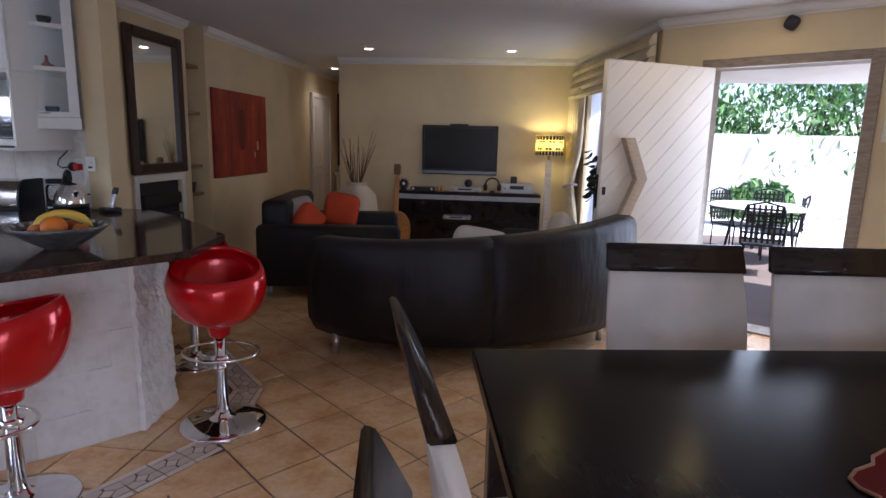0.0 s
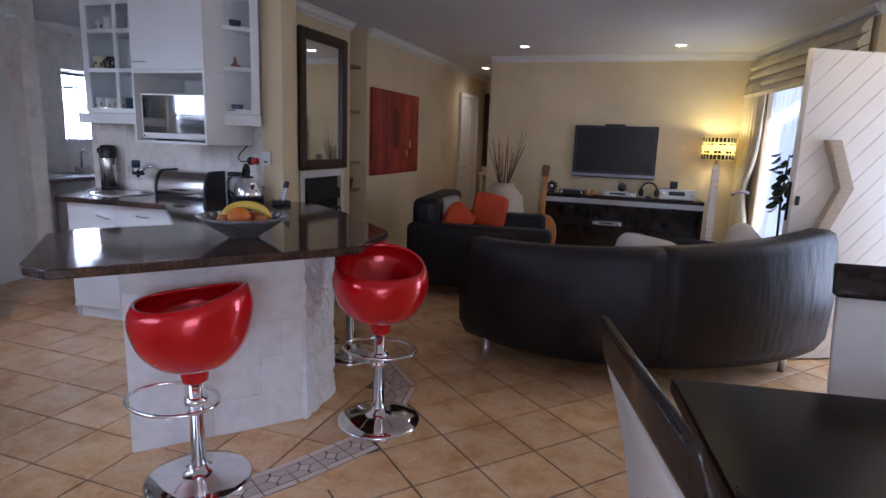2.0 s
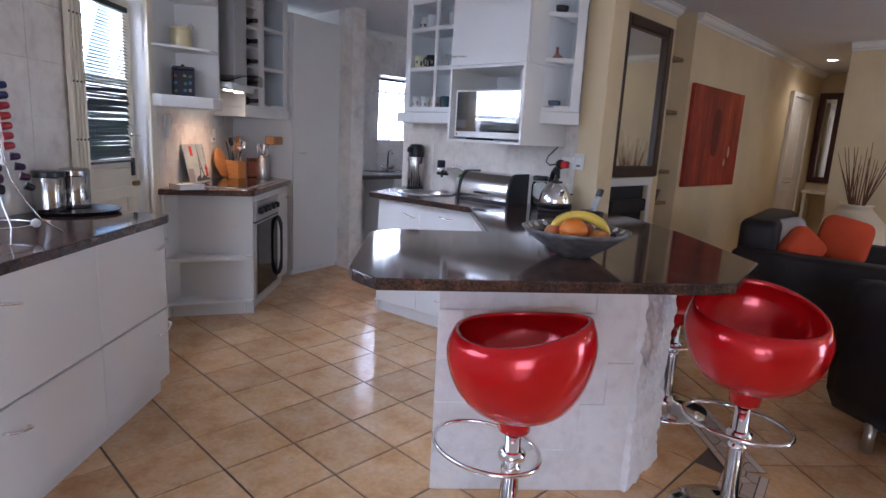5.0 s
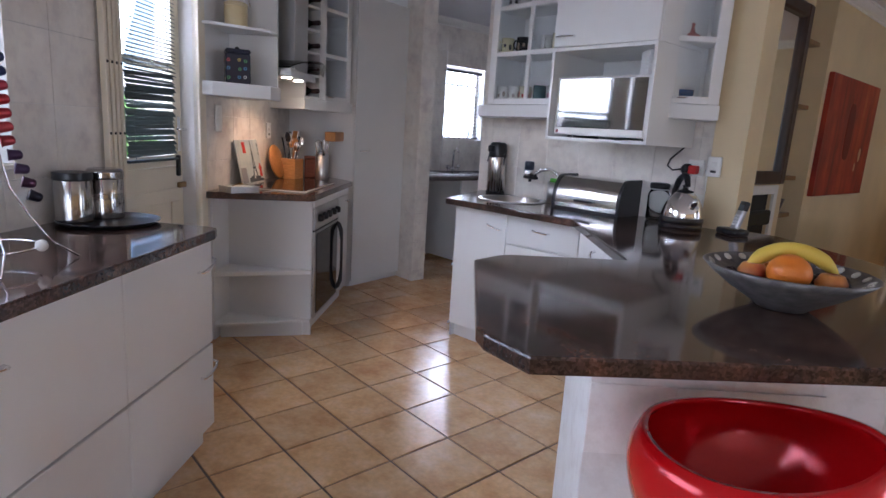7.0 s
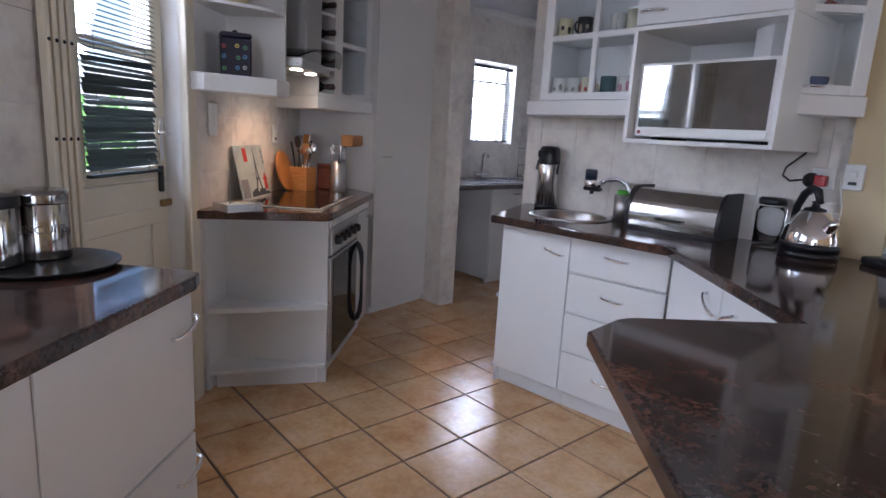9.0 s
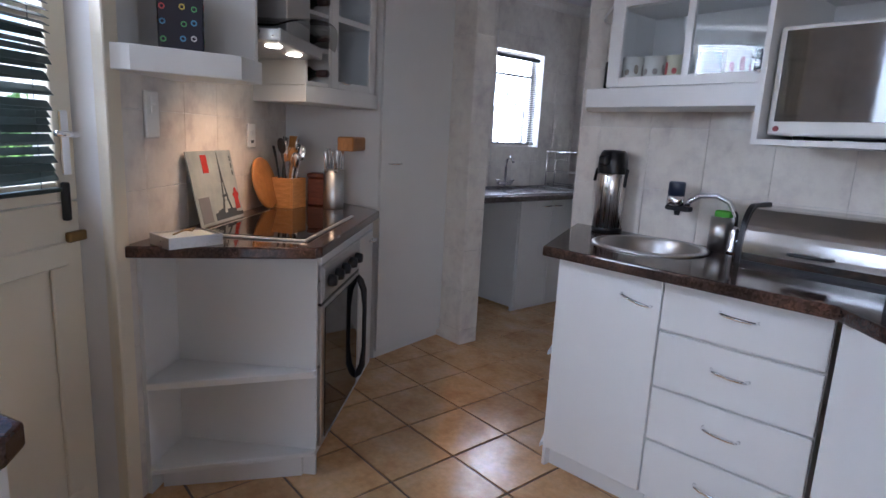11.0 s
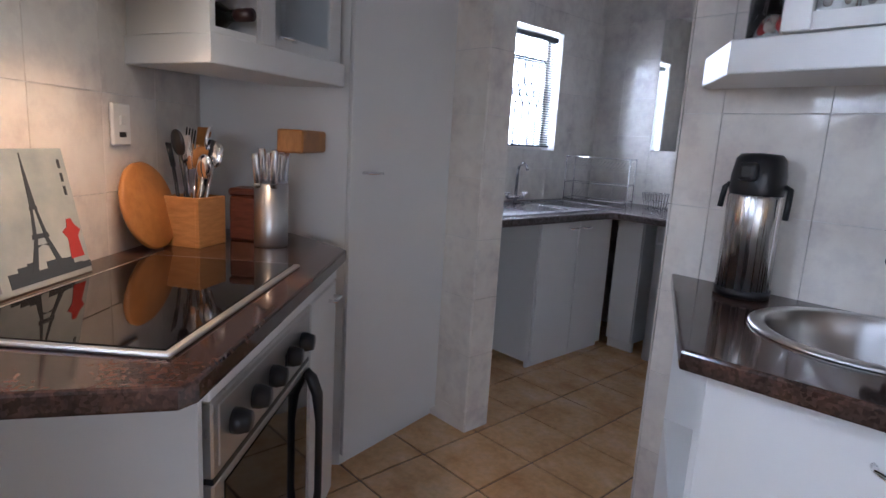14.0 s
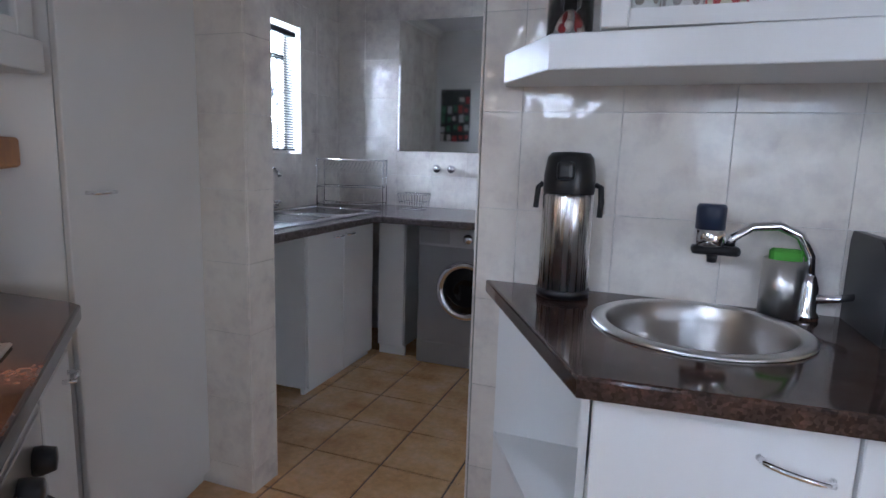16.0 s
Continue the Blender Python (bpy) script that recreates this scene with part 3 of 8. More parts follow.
part("glass", box(-0.316, 0.316, -0.186, 0.186, 0.006, 0.0105, 0.001), M_HOB, hob, "black ceramic glass")

# tall pantry
pantry = thing("pantry_cupboard", pose(0, 0, 0), "tall plain white pantry cupboard", "cupboard")
part("carcass", prism([(-4.665, 4.0), (-4.785, 4.568), (-5.35, 4.568), (-5.35, 3.95), dg(6.105, 0.004).xy[:]], 0.0, 2.3), M_WHITE, pantry)
m = Matrix.Translation((-4.655, 3.995, 0)) @ Matrix.Rotation(radians(101.5), 4, "Z")
bm = box(0.0, 0.6, -0.018, 0.0, 0.05, 2.29, 0.002, m)
door = part("door", bm, M_WHITE, pantry)
# brown strip drawn for the dark line of the gap beside the pillar
part("edge_strip", box(0.6025, 0.611, -0.016, 0.004, 0.05, 2.29, 0.001, m), M_WOOD_SHADE, pantry, "thin brown strip marking the gap by the pillar")
bm = tube([(0.06, 0, 1.12), (0.063, -0.03, 1.12), (0.1, -0.034, 1.12), (0.135, -0.03, 1.12)], 0.005, 8)
bmesh.ops.transform(bm, verts=bm.verts, matrix=m @ pose(0, -0.018, 0))
part("handle", bm, M_CHROME, door, "small chrome handle", True)

# ---- upper cabinets ----


def glass_door(parent, x0, x1, z0, z1, y, bars_x=(), bars_z=(), knob=None):
    d = part("door", box(x0, x0 + 0.055, y, y + 0.02, z0, z1, 0.003), M_WHITE, parent)
    bm = bmesh.new()
    add_box(bm, x1 - 0.055, x1, y, y + 0.02, z0, z1, 0.003)
    add_box(bm, x0 + 0.055, x1 - 0.055, y + 0.001, y + 0.019, z0, z0 + 0.034)
    add_box(bm, x0 + 0.055, x1 - 0.055, y + 0.001, y + 0.019, z1 - 0.055, z1)
    for bx in bars_x:
        add_box(bm, bx - 0.013, bx + 0.013, y + 0.002, y + 0.018, z0 + 0.034, z1 - 0.055)
    for bz in bars_z:
        add_box(bm, x0 + 0.055, x1 - 0.055, y + 0.0025, y + 0.0175, bz - 0.013, bz + 0.013)
    part("door_frame", bm, M_WHITE, d)
    g = part("pane", box(x0 + 0.05, x1 - 0.05, y + 0.009, y + 0.012, z0 + 0.03, z1 - 0.05), M_GLASS, d, "clear glass pane")
    g.visible_shadow = False
    if knob:
        handle(d, pose(knob[0], y, knob[1]), 0.06)
    return d


def open_carcass(parent, x0, x1, y0, y1, z0, z1, shelves=()):
    """A cabinet box open to -y."""
    t = 0.016
    for nm, a, b, c, d, e, f in (("side_panel", x0, x0 + t, y0, y1, z0, z1), ("side_panel", x1 - t, x1, y0, y1, z0, z1), ("bottom_panel", x0 + t, x1 - t, y0, y1, z0, z0 + t), ("top_panel", x0 + t, x1 - t, y0, y1, z1 - t, z1), ("back_panel", x0 + t, x1 - t, y1 - 0.01, y1, z0 + t, z1 - t)):
        part(nm, box(a, b, c, d, e, f), M_WHITE, parent)
    for z in shelves:
        part("shelf", box(x0 + t, x1 - t, y0 + 0.025, y1 - 0.01, z, z + t), M_WHITE, parent)


def pelmet(parent, pts, z0, z1):
    part("pelmet", prism(pts, z0, z1, 0.004), M_WHITE, parent, "white light pelmet below the cabinet")


wc = thing("mug_cabinet", pose(0, 0, 0), "white glass-fronted wall cabinet full of mugs", "wall cabinet")
open_carcass(wc, -3.40, -2.765, 4.215, 4.486, 1.50, 2.3, (1.79, 2.06))
glass_door(wc, -3.40, -2.765, 1.50, 2.3, 4.195, (-3.085,), (1.80, 2.07), (-2.81, 1.53))
pelmet(wc, [(-3.50, 4.215), (-2.765, 4.175), (-2.765, 4.486), (-3.66, 4.486), (-3.65, 4.43)], 1.425, 1.498)
for z in (1.80, 2.07):
    part("end_shelf", prism([(-3.402, 4.21), (-3.402, 4.484), (-3.62, 4.484), (-3.60, 4.42)], z, z + 0.016), M_WHITE, wc)

mw = thing("microwave_cabinet", pose(0, 0, 0), "white wall cabinet with an open microwave bay", "wall cabinet")
open_carcass(mw, -2.76, -2.155, 4.02, 4.486, 1.305, 1.775)
part("upper_carcass", box(-2.76, -2.155, 4.04, 4.486, 1.777, 2.3), M_WHITE, mw)
front(mw, "door", -2.76, -2.155, 1.777, 2.3, 4.02, (-2.68, 1.83), 0)

gm = Matrix.Translation((-2.205, 4.148, 0)) @ Matrix.Rotation(radians(45.5), 4, "Z")
gc = thing("corner_glass_cabinet", gm, "white glass-fronted corner wall cabinet", "wall cabinet")
open_carcass(gc, 0.0, 0.30, 0.02, 0.2, 1.515, 2.3, (1.80, 2.06))
glass_door(gc, 0.0, 0.30, 1.515, 2.3, 0.0, (), (1.812, 2.07), (0.11, 1.54))
part("side_filler", box(-0.05, 0.0, 0.02, 0.16, 1.515, 2.3), M_WHITE, gc)
pelmet(gc, [(-0.02, -0.004), (0.305, -0.004), (0.305, 0.2), (-0.02, 0.16)], 1.44, 1.513)

# shelf unit, hood and cabinet over the hob
sh = thing("open_wall_shelf", DM(4.62, 0.0), "white open corner wall shelf", "shelf")
part("side_panel", box(0.385, 0.405, -0.30, 0.0, 1.50, 2.4), M_WHITE, sh)
part("back_panel", box(0.03, 0.385, -0.012, 0.0, 1.50, 2.4), M_WHITE, sh)
for z, t in ((1.425, 0.075), (1.79, 0.016), (2.1, 0.016)):
    part("shelf", prism([(0.03, -0.002), (0.05, -0.06), (0.25, -0.30), (0.384, -0.30), (0.384, -0.002)] if t < 0.05 else [(0.02, -0.002), (0.04, -0.07), (0.24, -0.315), (0.405, -0.315), (0.405, -0.002)], z, z + t, 0.003), M_WHITE, sh)

WM = DM(5.56, 0.29) @ pose(0, 0, 0, 0, 0, -23.2)  # front of the angled corner cabinet
rc = thing("wine_cabinet", WM, "white angled wall cabinet with a bottle rack and a glass door", "wall cabinet")
open_carcass(rc, 0.175, 0.53, 0.02, 0.24, 1.475, 2.4, (1.79, 2.1))
glass_door(rc, 0.175, 0.53, 1.475, 2.4, 0.0, (), (1.79, 2.1), (0.27, 1.503))
for x0, x1 in ((0.0, 0.016), (0.158, 0.174)):
    part("rack_side", box(x0, x1, 0.0, 0.24, 1.475, 2.4), M_WHITE, rc)
for k in range(7):
    z = 1.476 + 0.15 * k
    part("rack_shelf", box(0.016, 0.158, 0.004, 0.24, z, z + 0.016), M_WHITE, rc)
part("rack_back", box(0.016, 0.158, 0.23, 0.24, 1.492, 2.376), M_WHITE, rc)
part("side_filler", prism([(-0.001, 0.004), (0.006, 0.34), (0.03, 0.34), (0.014, 0.004)], 1.475, 2.4), M_WHITE, rc)
pelmet(rc, [(-0.012, -0.014), (0.535, -0.014), (0.535, 0.24), (0.03, 0.33), (-0.005, 0.31)], 1.40, 1.473)

hood = thing("cooker_hood", DM(5.35, 0.0), "steel chimney hood with a curved smoked glass canopy", "cooker hood")
part("chimney", box(-0.12, 0.15, -0.33, -0.01, 1.62, CEIL, 0.003), M_STEEL, hood, "brushed steel chimney")
part("body", box(-0.30, 0.20, -0.37, -0.01, 1.575, 1.625, 0.006), M_STEELH, hood, "brushed steel hood body")
bm = bmesh.new()
rows = []
for k in range(17):
    a = radians(-50 + 100 * k / 16)
    x = 0.365 * math.sin(a) / math.sin(radians(50)) + 0.05
    z = 1.70 - 0.07 * (1 - math.cos(a)) / (1 - math.cos(radians(50)))
    dep = -0.45 + 0.09 * (x - 0.05) ** 2 / 0.13
    rows.append([bm.verts.new((x, -0.012, z)), bm.verts.new((x, dep, z)), bm.verts.new((x, dep, z - 0.006)), bm.verts.new((x, -0.012, z - 0.006))])
for a, b in zip(rows, rows[1:]):
    for k in range(4):
        bm.faces.new((a[k], a[(k + 1) % 4], b[(k + 1) % 4], b[k]))
bm.faces.new(rows[0])
bm.faces.new(rows[-1][::-1])
bmesh.ops.recalc_face_normals(bm, faces=bm.faces)
part("canopy", bm, M_SMOKE, hood, "curved glass canopy")
M_HOODGLOW = glow("hood_lamp_glow", (1.0, 0.84, 0.6), 10)
for x in (-0.19, 0.03):
    part("hood_lamp", lathe([(0.0, 1.571), (0.028, 1.571), (0.032, 1.576)], 20, m=pose(x, -0.305, 0)), M_HOODGLOW, hood, "small lit hood lamp")
    p = DM(5.35, 0.0) @ Vector((x, -0.305, 1.566))
    q = DM(5.35, 0.0) @ Vector((x, -0.2, 0.9))
    lamp("hood_light", "SPOT", look(p, q), 3.6, (1.0, 0.6, 0.3), 0.025, angle=radians(112), blend=0.8)

# ---- bar stools ----


def bar_stool(m, turn, drop=0.0, slant=0.075, ring=None):
    ring = turn if ring is None else ring
    st = thing("bar_stool", m, "red lacquered bucket bar stool on a chrome pedestal", "bar stool", "bar stools")
    part("base", lathe([(0.0, 0.0), (0.205, 0.0), (0.208, 0.006), (0.2, 0.012), (0.14, 0.022), (0.075, 0.036), (0.04, 0.05), (0.033, 0.07), (0.0, 0.07)], 48), M_CHROME, st, "round domed chrome base", True)
    part("column", lathe([(0.0, 0.07), (0.029, 0.07), (0.029, 0.29), (0.033, 0.292), (0.033, 0.305), (0.026, 0.31), (0.026, 0.475 - drop), (0.0, 0.475 - drop)], 24), M_CHROME, st, "", True)
    bm = tube([(0.19 * math.cos(a) + 0.09 * math.cos(radians(ring)), 0.145 * math.sin(a) + 0.09 * math.sin(radians(ring)), 0.345) for a in (2 * math.pi * k / 36 for k in range(36))], 0.008, 8, closed=True)
    lathe([(0.03, 0.325), (0.045, 0.335), (0.045, 0.352), (0.03, 0.362)], 20, bm)
    part("footrest", bm, M_CHROME, st, "chrome footrest ring", True)
    # bucket seat: an egg-shaped shell, cut on a slant
    bm = bmesh.new()
    seg, rows = 48, []
    for outer in (True, False):
        steps = range(15) if outer else range(14, -1, -1)
        for i in steps:
            w = i / 14
            row = []
            for k in range(seg):
                a = 2 * math.pi * k / seg
                c = math.cos(a - radians(turn))
                top = 0.80 + slant * c + 0.02 * c * c - drop
                low = (0.525 if outer else 0.57) - drop
                th = w * 1.0
                z = low + (top - low) * (1 - math.cos(th * math.pi / 2)) if outer else low + (top - low) * (1 - math.cos(th * math.pi / 2)) ** 0.75
                r = 0.065 + (0.235 - 0.065) * math.sin(min(1.0, th * 1.08) * math.pi / 2) ** 0.9
                if th > 0.8:
                    r -= 0.024 * ((th - 0.8) / 0.2) ** 2
                if not outer:
                    r -= 0.014 if i > 0 else 0.03
                row.append(bm.verts.new((r * math.cos(a), r * math.sin(a) * 0.97, z)))
            rows.append(row)
    for a, b in zip(rows, rows[1:]):
        for k in range(seg):
            bm.faces.new((a[k], a[(k + 1) % seg], b[(k + 1) % seg], b[k]))
    bm.faces.new(rows[-1])
    neck = lathe([(r, z - drop) for r, z in ((0.034, 0.455), (0.05, 0.465), (0.054, 0.495), (0.062, 0.522), (0.08, 0.535))], seg, bm)
    bmesh.ops.recalc_face_normals(neck, faces=neck.faces)
    part("seat", neck, M_RED, st, "glossy red bucket seat", True)
    return st


bar_stool(pose(-1.05, 2.645, 0), 20, 0.035, 0.035, 200)
bar_stool(pose(-0.6, 3.385, 0), 115, 0.0, 0.05)
bar_stool(pose(-1.16, 4.13, 0), 150)

# ---- lounge ----
tv = thing("television", pose(0.17, 8.215, 1.33), "wall-mounted flat black television", "television")
part("casing", box(-0.475, 0.475, -0.075, -0.002, -0.31, 0.30, 0.01), M_BLACK, tv)
part("screen", box(-0.44, 0.44, -0.079, -0.07, -0.235, 0.265, 0.001), Mat("dark_screen", (0.006, 0.007, 0.01), 0.12).m, tv, "dark glossy screen")
part("trim", box(-0.475, 0.475, -0.081, -0.07, -0.30, -0.262, 0.003), metal("grey_trim", (0.25, 0.25, 0.27), 0.35), tv, "grey lower trim")
part("sensor_bar", box(-0.13, 0.1, -0.06, -0.02, 0.30, 0.32, 0.004), M_BLACK, tv)
part("bracket", box(-0.2, 0.2, -0.002, 0.004, -0.15, 0.15), M_BLACK, tv)

con = thing("tv_console", pose(-0.62, 8.02, 0), "black television console with a steel strip", "console")
part("top", box(0.0, 1.82, -0.02, 0.19, 0.77, 0.81, 0.004), M_DARKWOOD, con)
part("strip", box(0.005, 1.815, -0.012, 0.18, 0.71, 0.768), M_STEELH, con, "brushed steel strip")
part("back_panel", box(0.0, 1.82, 0.16, 0.185, 0.06, 0.71), M_DARKWOOD, con)
for x in (0.0, 0.58, 1.2, 1.79):
    part("side_panel", box(x, x + 0.03, -0.01, 0.16, 0.0, 0.708), M_DARKWOOD, con)
part("shelf", box(0.03, 1.79, 0.0, 0.16, 0.44, 0.46), M_DARKWOOD, con)
part("bottom", box(0.03, 1.79, 0.0, 0.16, 0.05, 0.08), M_DARKWOOD, con)

# the curved leather sofa seen from behind
M_SEAM = Mat("sofa_seam", (0.006, 0.005, 0.005), 0.6).m


def curved_sofa():
    so = thing("curved_sofa", pose(0, 0, 0), "dark brown leather sofa with a curved back and steel legs", "sofa")
    p0, p1, p2, p3 = (Vector(v) for v in ((-0.52, 4.5, 0), (0.1, 4.02, 0), (1.15, 4.25, 0), (1.72, 5.12, 0)))
    n = 28
    path = []
    for i in range(n + 1):
        t = i / n
        path.append(p0 * (1 - t) ** 3 + p1 * 3 * t * (1 - t) ** 2 + p2 * 3 * t * t * (1 - t) + p3 * t ** 3)

    def shell(i0, i1, thick, zlow, ztop, bulge):
        bm = bmesh.new()
        rows = []
        for i in range(i0, i1 + 1):
            d = (path[min(i + 1, n)] - path[max(i - 1, 0)]).normalized()
            nn = Vector((-d.y, d.x, 0))
            t = i / n
            top = ztop(t)
            prof = [(0.03, zlow), (-0.005 - bulge, zlow + 0.1), (-0.02 - bulge, (zlow + top) / 2), (-0.008, top - 0.07), (0.012, top - 0.02), (0.05, top), (thick - 0.04, top - 0.003), (thick, top - 0.04), (thick, zlow)]
            rows.append([bm.verts.new(path[i] + nn * x + Vector((0, 0, z))) for x, z in prof])
        k = len(rows[0])
        for a, b in zip(rows, rows[1:]):
            for j in range(k):
                bm.faces.new((a[j], a[(j + 1) % k], b[(j + 1) % k], b[j]))
        bm.faces.new(rows[0])
        bm.faces.new(rows[-1][::-1])
        bmesh.ops.recalc_face_normals(bm, faces=bm.faces)
        return bm

    def top(t):
        return 0.775 + 0.15 * t - 0.02 * math.sin(math.pi * t)
    cuts = [0, 15, 28]
    for a, b in zip(cuts, cuts[1:]):
        part("back_panel", shell(a, b, 0.2, 0.13, top, 0.02), M_LEATHER, so, "", True)
    # seat behind the back
    inner = []
    for i in range(0, n + 1, 2):
        d = (path[min(i + 1, n)] - path[max(i - 1, 0)]).normalized()
        nn = Vector((-d.y, d.x, 0))
        inner.append((path[i] + nn * 0.19))
    outer = [inner[-1] + Vector((-0.45, 0.55, 0)), inner[0] + Vector((0.25, 0.75, 0))]
    poly = [(v.x, v.y) for v in inner] + [(v.x, v.y) for v in outer]
    part("seat", prism(poly, 0.14, 0.44, 0.03), M_LEATHER, so, "", True)
    for x, y in ((-0.33, 4.43), (1.5, 5.02), (0.0, 5.0), (1.05, 5.45)):
        part("leg", lathe([(0.0, 0), (0.024, 0), (0.024, 0.14), (0.0, 0.14)], 16, m=pose(x, y, 0)), M_STEEL, so, "round steel leg", True)
    return so


curved_sofa()


def cushion(name, m, mat, label, s=0.22):
    bm = superform(s, s, 0.085, 0.4, 28, 14, None, m)
    return tagged(part(name, bm, mat, None, "", True), label, "cushion")


M_CUSHGREY = fabric("pale_grey_cushion", (0.5, 0.46, 0.43))
cushion("cushion", pose(0.60, 4.82, 0.63, 62, 10, 8), M_CUSHGREY, "pale grey cushion on the curved leather sofa", 0.21)
cushion("cushion", pose(1.22, 5.10, 0.705, 66, 40, 38), M_CUSHGREY, "dusty grey-pink cushion on the curved leather sofa", 0.19)
cushion("cushion", pose(0.92, 5.0, 0.62, 60, 5, 20), fabric("black_cushion_cloth", (0.02, 0.02, 0.025)), "black cushion on the curved leather sofa", 0.2)

# the second sofa, seen from its side
s2 = thing("armchair_sofa", pose(-1.42, 5.62, 0, 0, 0, 8), "dark brown leather two-seat sofa", "sofa")
part("arm", box(0.0, 1.28, 0.0, 0.22, 0.1, 0.66, 0.05, None, 3), M_LEATHER, s2, "", True)
part("back", box(0.0, 0.26, 0.2, 1.45, 0.1, 0.86, 0.06, None, 3), M_LEATHER, s2, "", True)
part("seat", box(0.24, 1.2, 0.2, 1.25, 0.12, 0.45, 0.05, None, 3), M_LEATHER, s2, "", True)
part("far_arm", box(0.0, 1.2, 1.25, 1.47, 0.1, 0.64, 0.05, None, 3), M_LEATHER, s2, "", True)
for x, y in ((0.1, 0.1), (1.15, 0.1), (0.1, 1.38), (1.1, 1.38)):
    part("leg", lathe([(0.0, 0), (0.022, 0), (0.022, 0.11), (0.0, 0.11)], 12, m=pose(x, y, 0)), M_STEEL, s2, "round steel leg", True)
cushion("cushion", pose(-0.92, 6.62, 0.70, 70, 12, 18), M_ORANGE, "burnt orange cushion on the leather sofa", 0.18)
cushion("cushion", pose(-1.08, 6.08, 0.66, 72, 42, 40), M_ORANGE, "orange and grey cushion on the leather sofa", 0.14)
cushion("cushion", pose(-1.2, 6.17, 0.69, 70, -10, 60), M_GREYCLOTH, "grey cushion on the leather sofa", 0.175)

# mirror over the fireplace
mir = thing("wall_mirror", pose(-2.2, 5.51, 1.68, 0, 0, 90), "tall wall mirror in a dark wooden frame", "mirror")
W, H, F = 0.39, 0.58, 0.085
for nm, a in (("frame_side", (-W, -W + F, -H, H)), ("frame_side", (W - F, W, -H, H)), ("frame_top", (-W + F, W - F, H - F, H)), ("frame_bottom", (-W + F, W - F, -H, -H + F))):
    part(nm, box(a[0], a[1], -0.045, 0.0, a[2], a[3], 0.012), M_FRAME, mir)
part("glass", box(-W + F - 0.005, W - F + 0.005, -0.012, -0.008, -H + F - 0.005, H - F + 0.005), M_MIRROR, mir, "mirror glass")

# painting
art = thing("painting", pose(-2.13, 6.92, 1.45, 0, 0, 90), "abstract red canvas painting", "painting")
a = Mat("red_painting", (0.35, 0.03, 0.02), 0.5)
n1 = a.noise(2.2, 5, 0.6, stretch=(2.6, 1, 0.5))
n2 = a.noise(9, 5, 0.7)
c = a.ramp(n1, [(0.3, (0.09, 0.012, 0.01)), (0.48, (0.3, 0.022, 0.012)), (0.6, (0.42, 0.045, 0.015)), (0.75, (0.5, 0.12, 0.03))])
a.colour(a.mix(c, a.ramp(n2, [(0.35, (0.55, 0.5, 0.5)), (0.6, (1, 1, 1))]), 0.5, "MULTIPLY"))
a.bump(n2, 0.3, 0.004)
part("canvas", box(-0.62, 0.62, -0.035, -0.001, -0.44, 0.44, 0.003), a.m, art)
M_DAB = Mat("cream_dabs", (0.62, 0.45, 0.28), 0.6)
M_DAB.bump(M_DAB.noise(40), 0.3, 0.004)
for x, z, w, h in ((0.36, -0.12, 0.05, 0.11), (0.28, -0.22, 0.03, 0.07)):
    part("paint_dab", superform(w / 2, 0.004, h / 2, 0.8, 12, 6, None, pose(x, -0.037, z)), M_DAB.m, art, "pale dab of paint", True)
part("dark_figure", superform(0.09, 0.002, 0.22, 0.6, 16, 8, None, pose(-0.02, -0.0355, 0.05)), Mat("dark_paint", (0.15, 0.016, 0.012), 0.6).m, art, "dark shape in the paint", True)

# dining table and chairs
tb = thing("dining_table", pose(0.675, 2.635, 0, 0, 0, 9), "dark-stained wooden dining table with a glossy top", "dining table")
part("tabletop", box(0.0, 1.9, -1.05, 0.0, 0.705, 0.75, 0.006), M_TABLE, tb)
part("apron", box(0.06, 1.84, -0.99, -0.06, 0.63, 0.704), M_DARKWOOD, tb)
for x, y in ((0.05, -0.13), (1.77, -0.13), (0.05, -1.0), (1.77, -1.0)):
    part("leg", box(x, x + 0.08, y, y + 0.08, 0.0, 0.63, 0.005), M_DARKWOOD, tb)


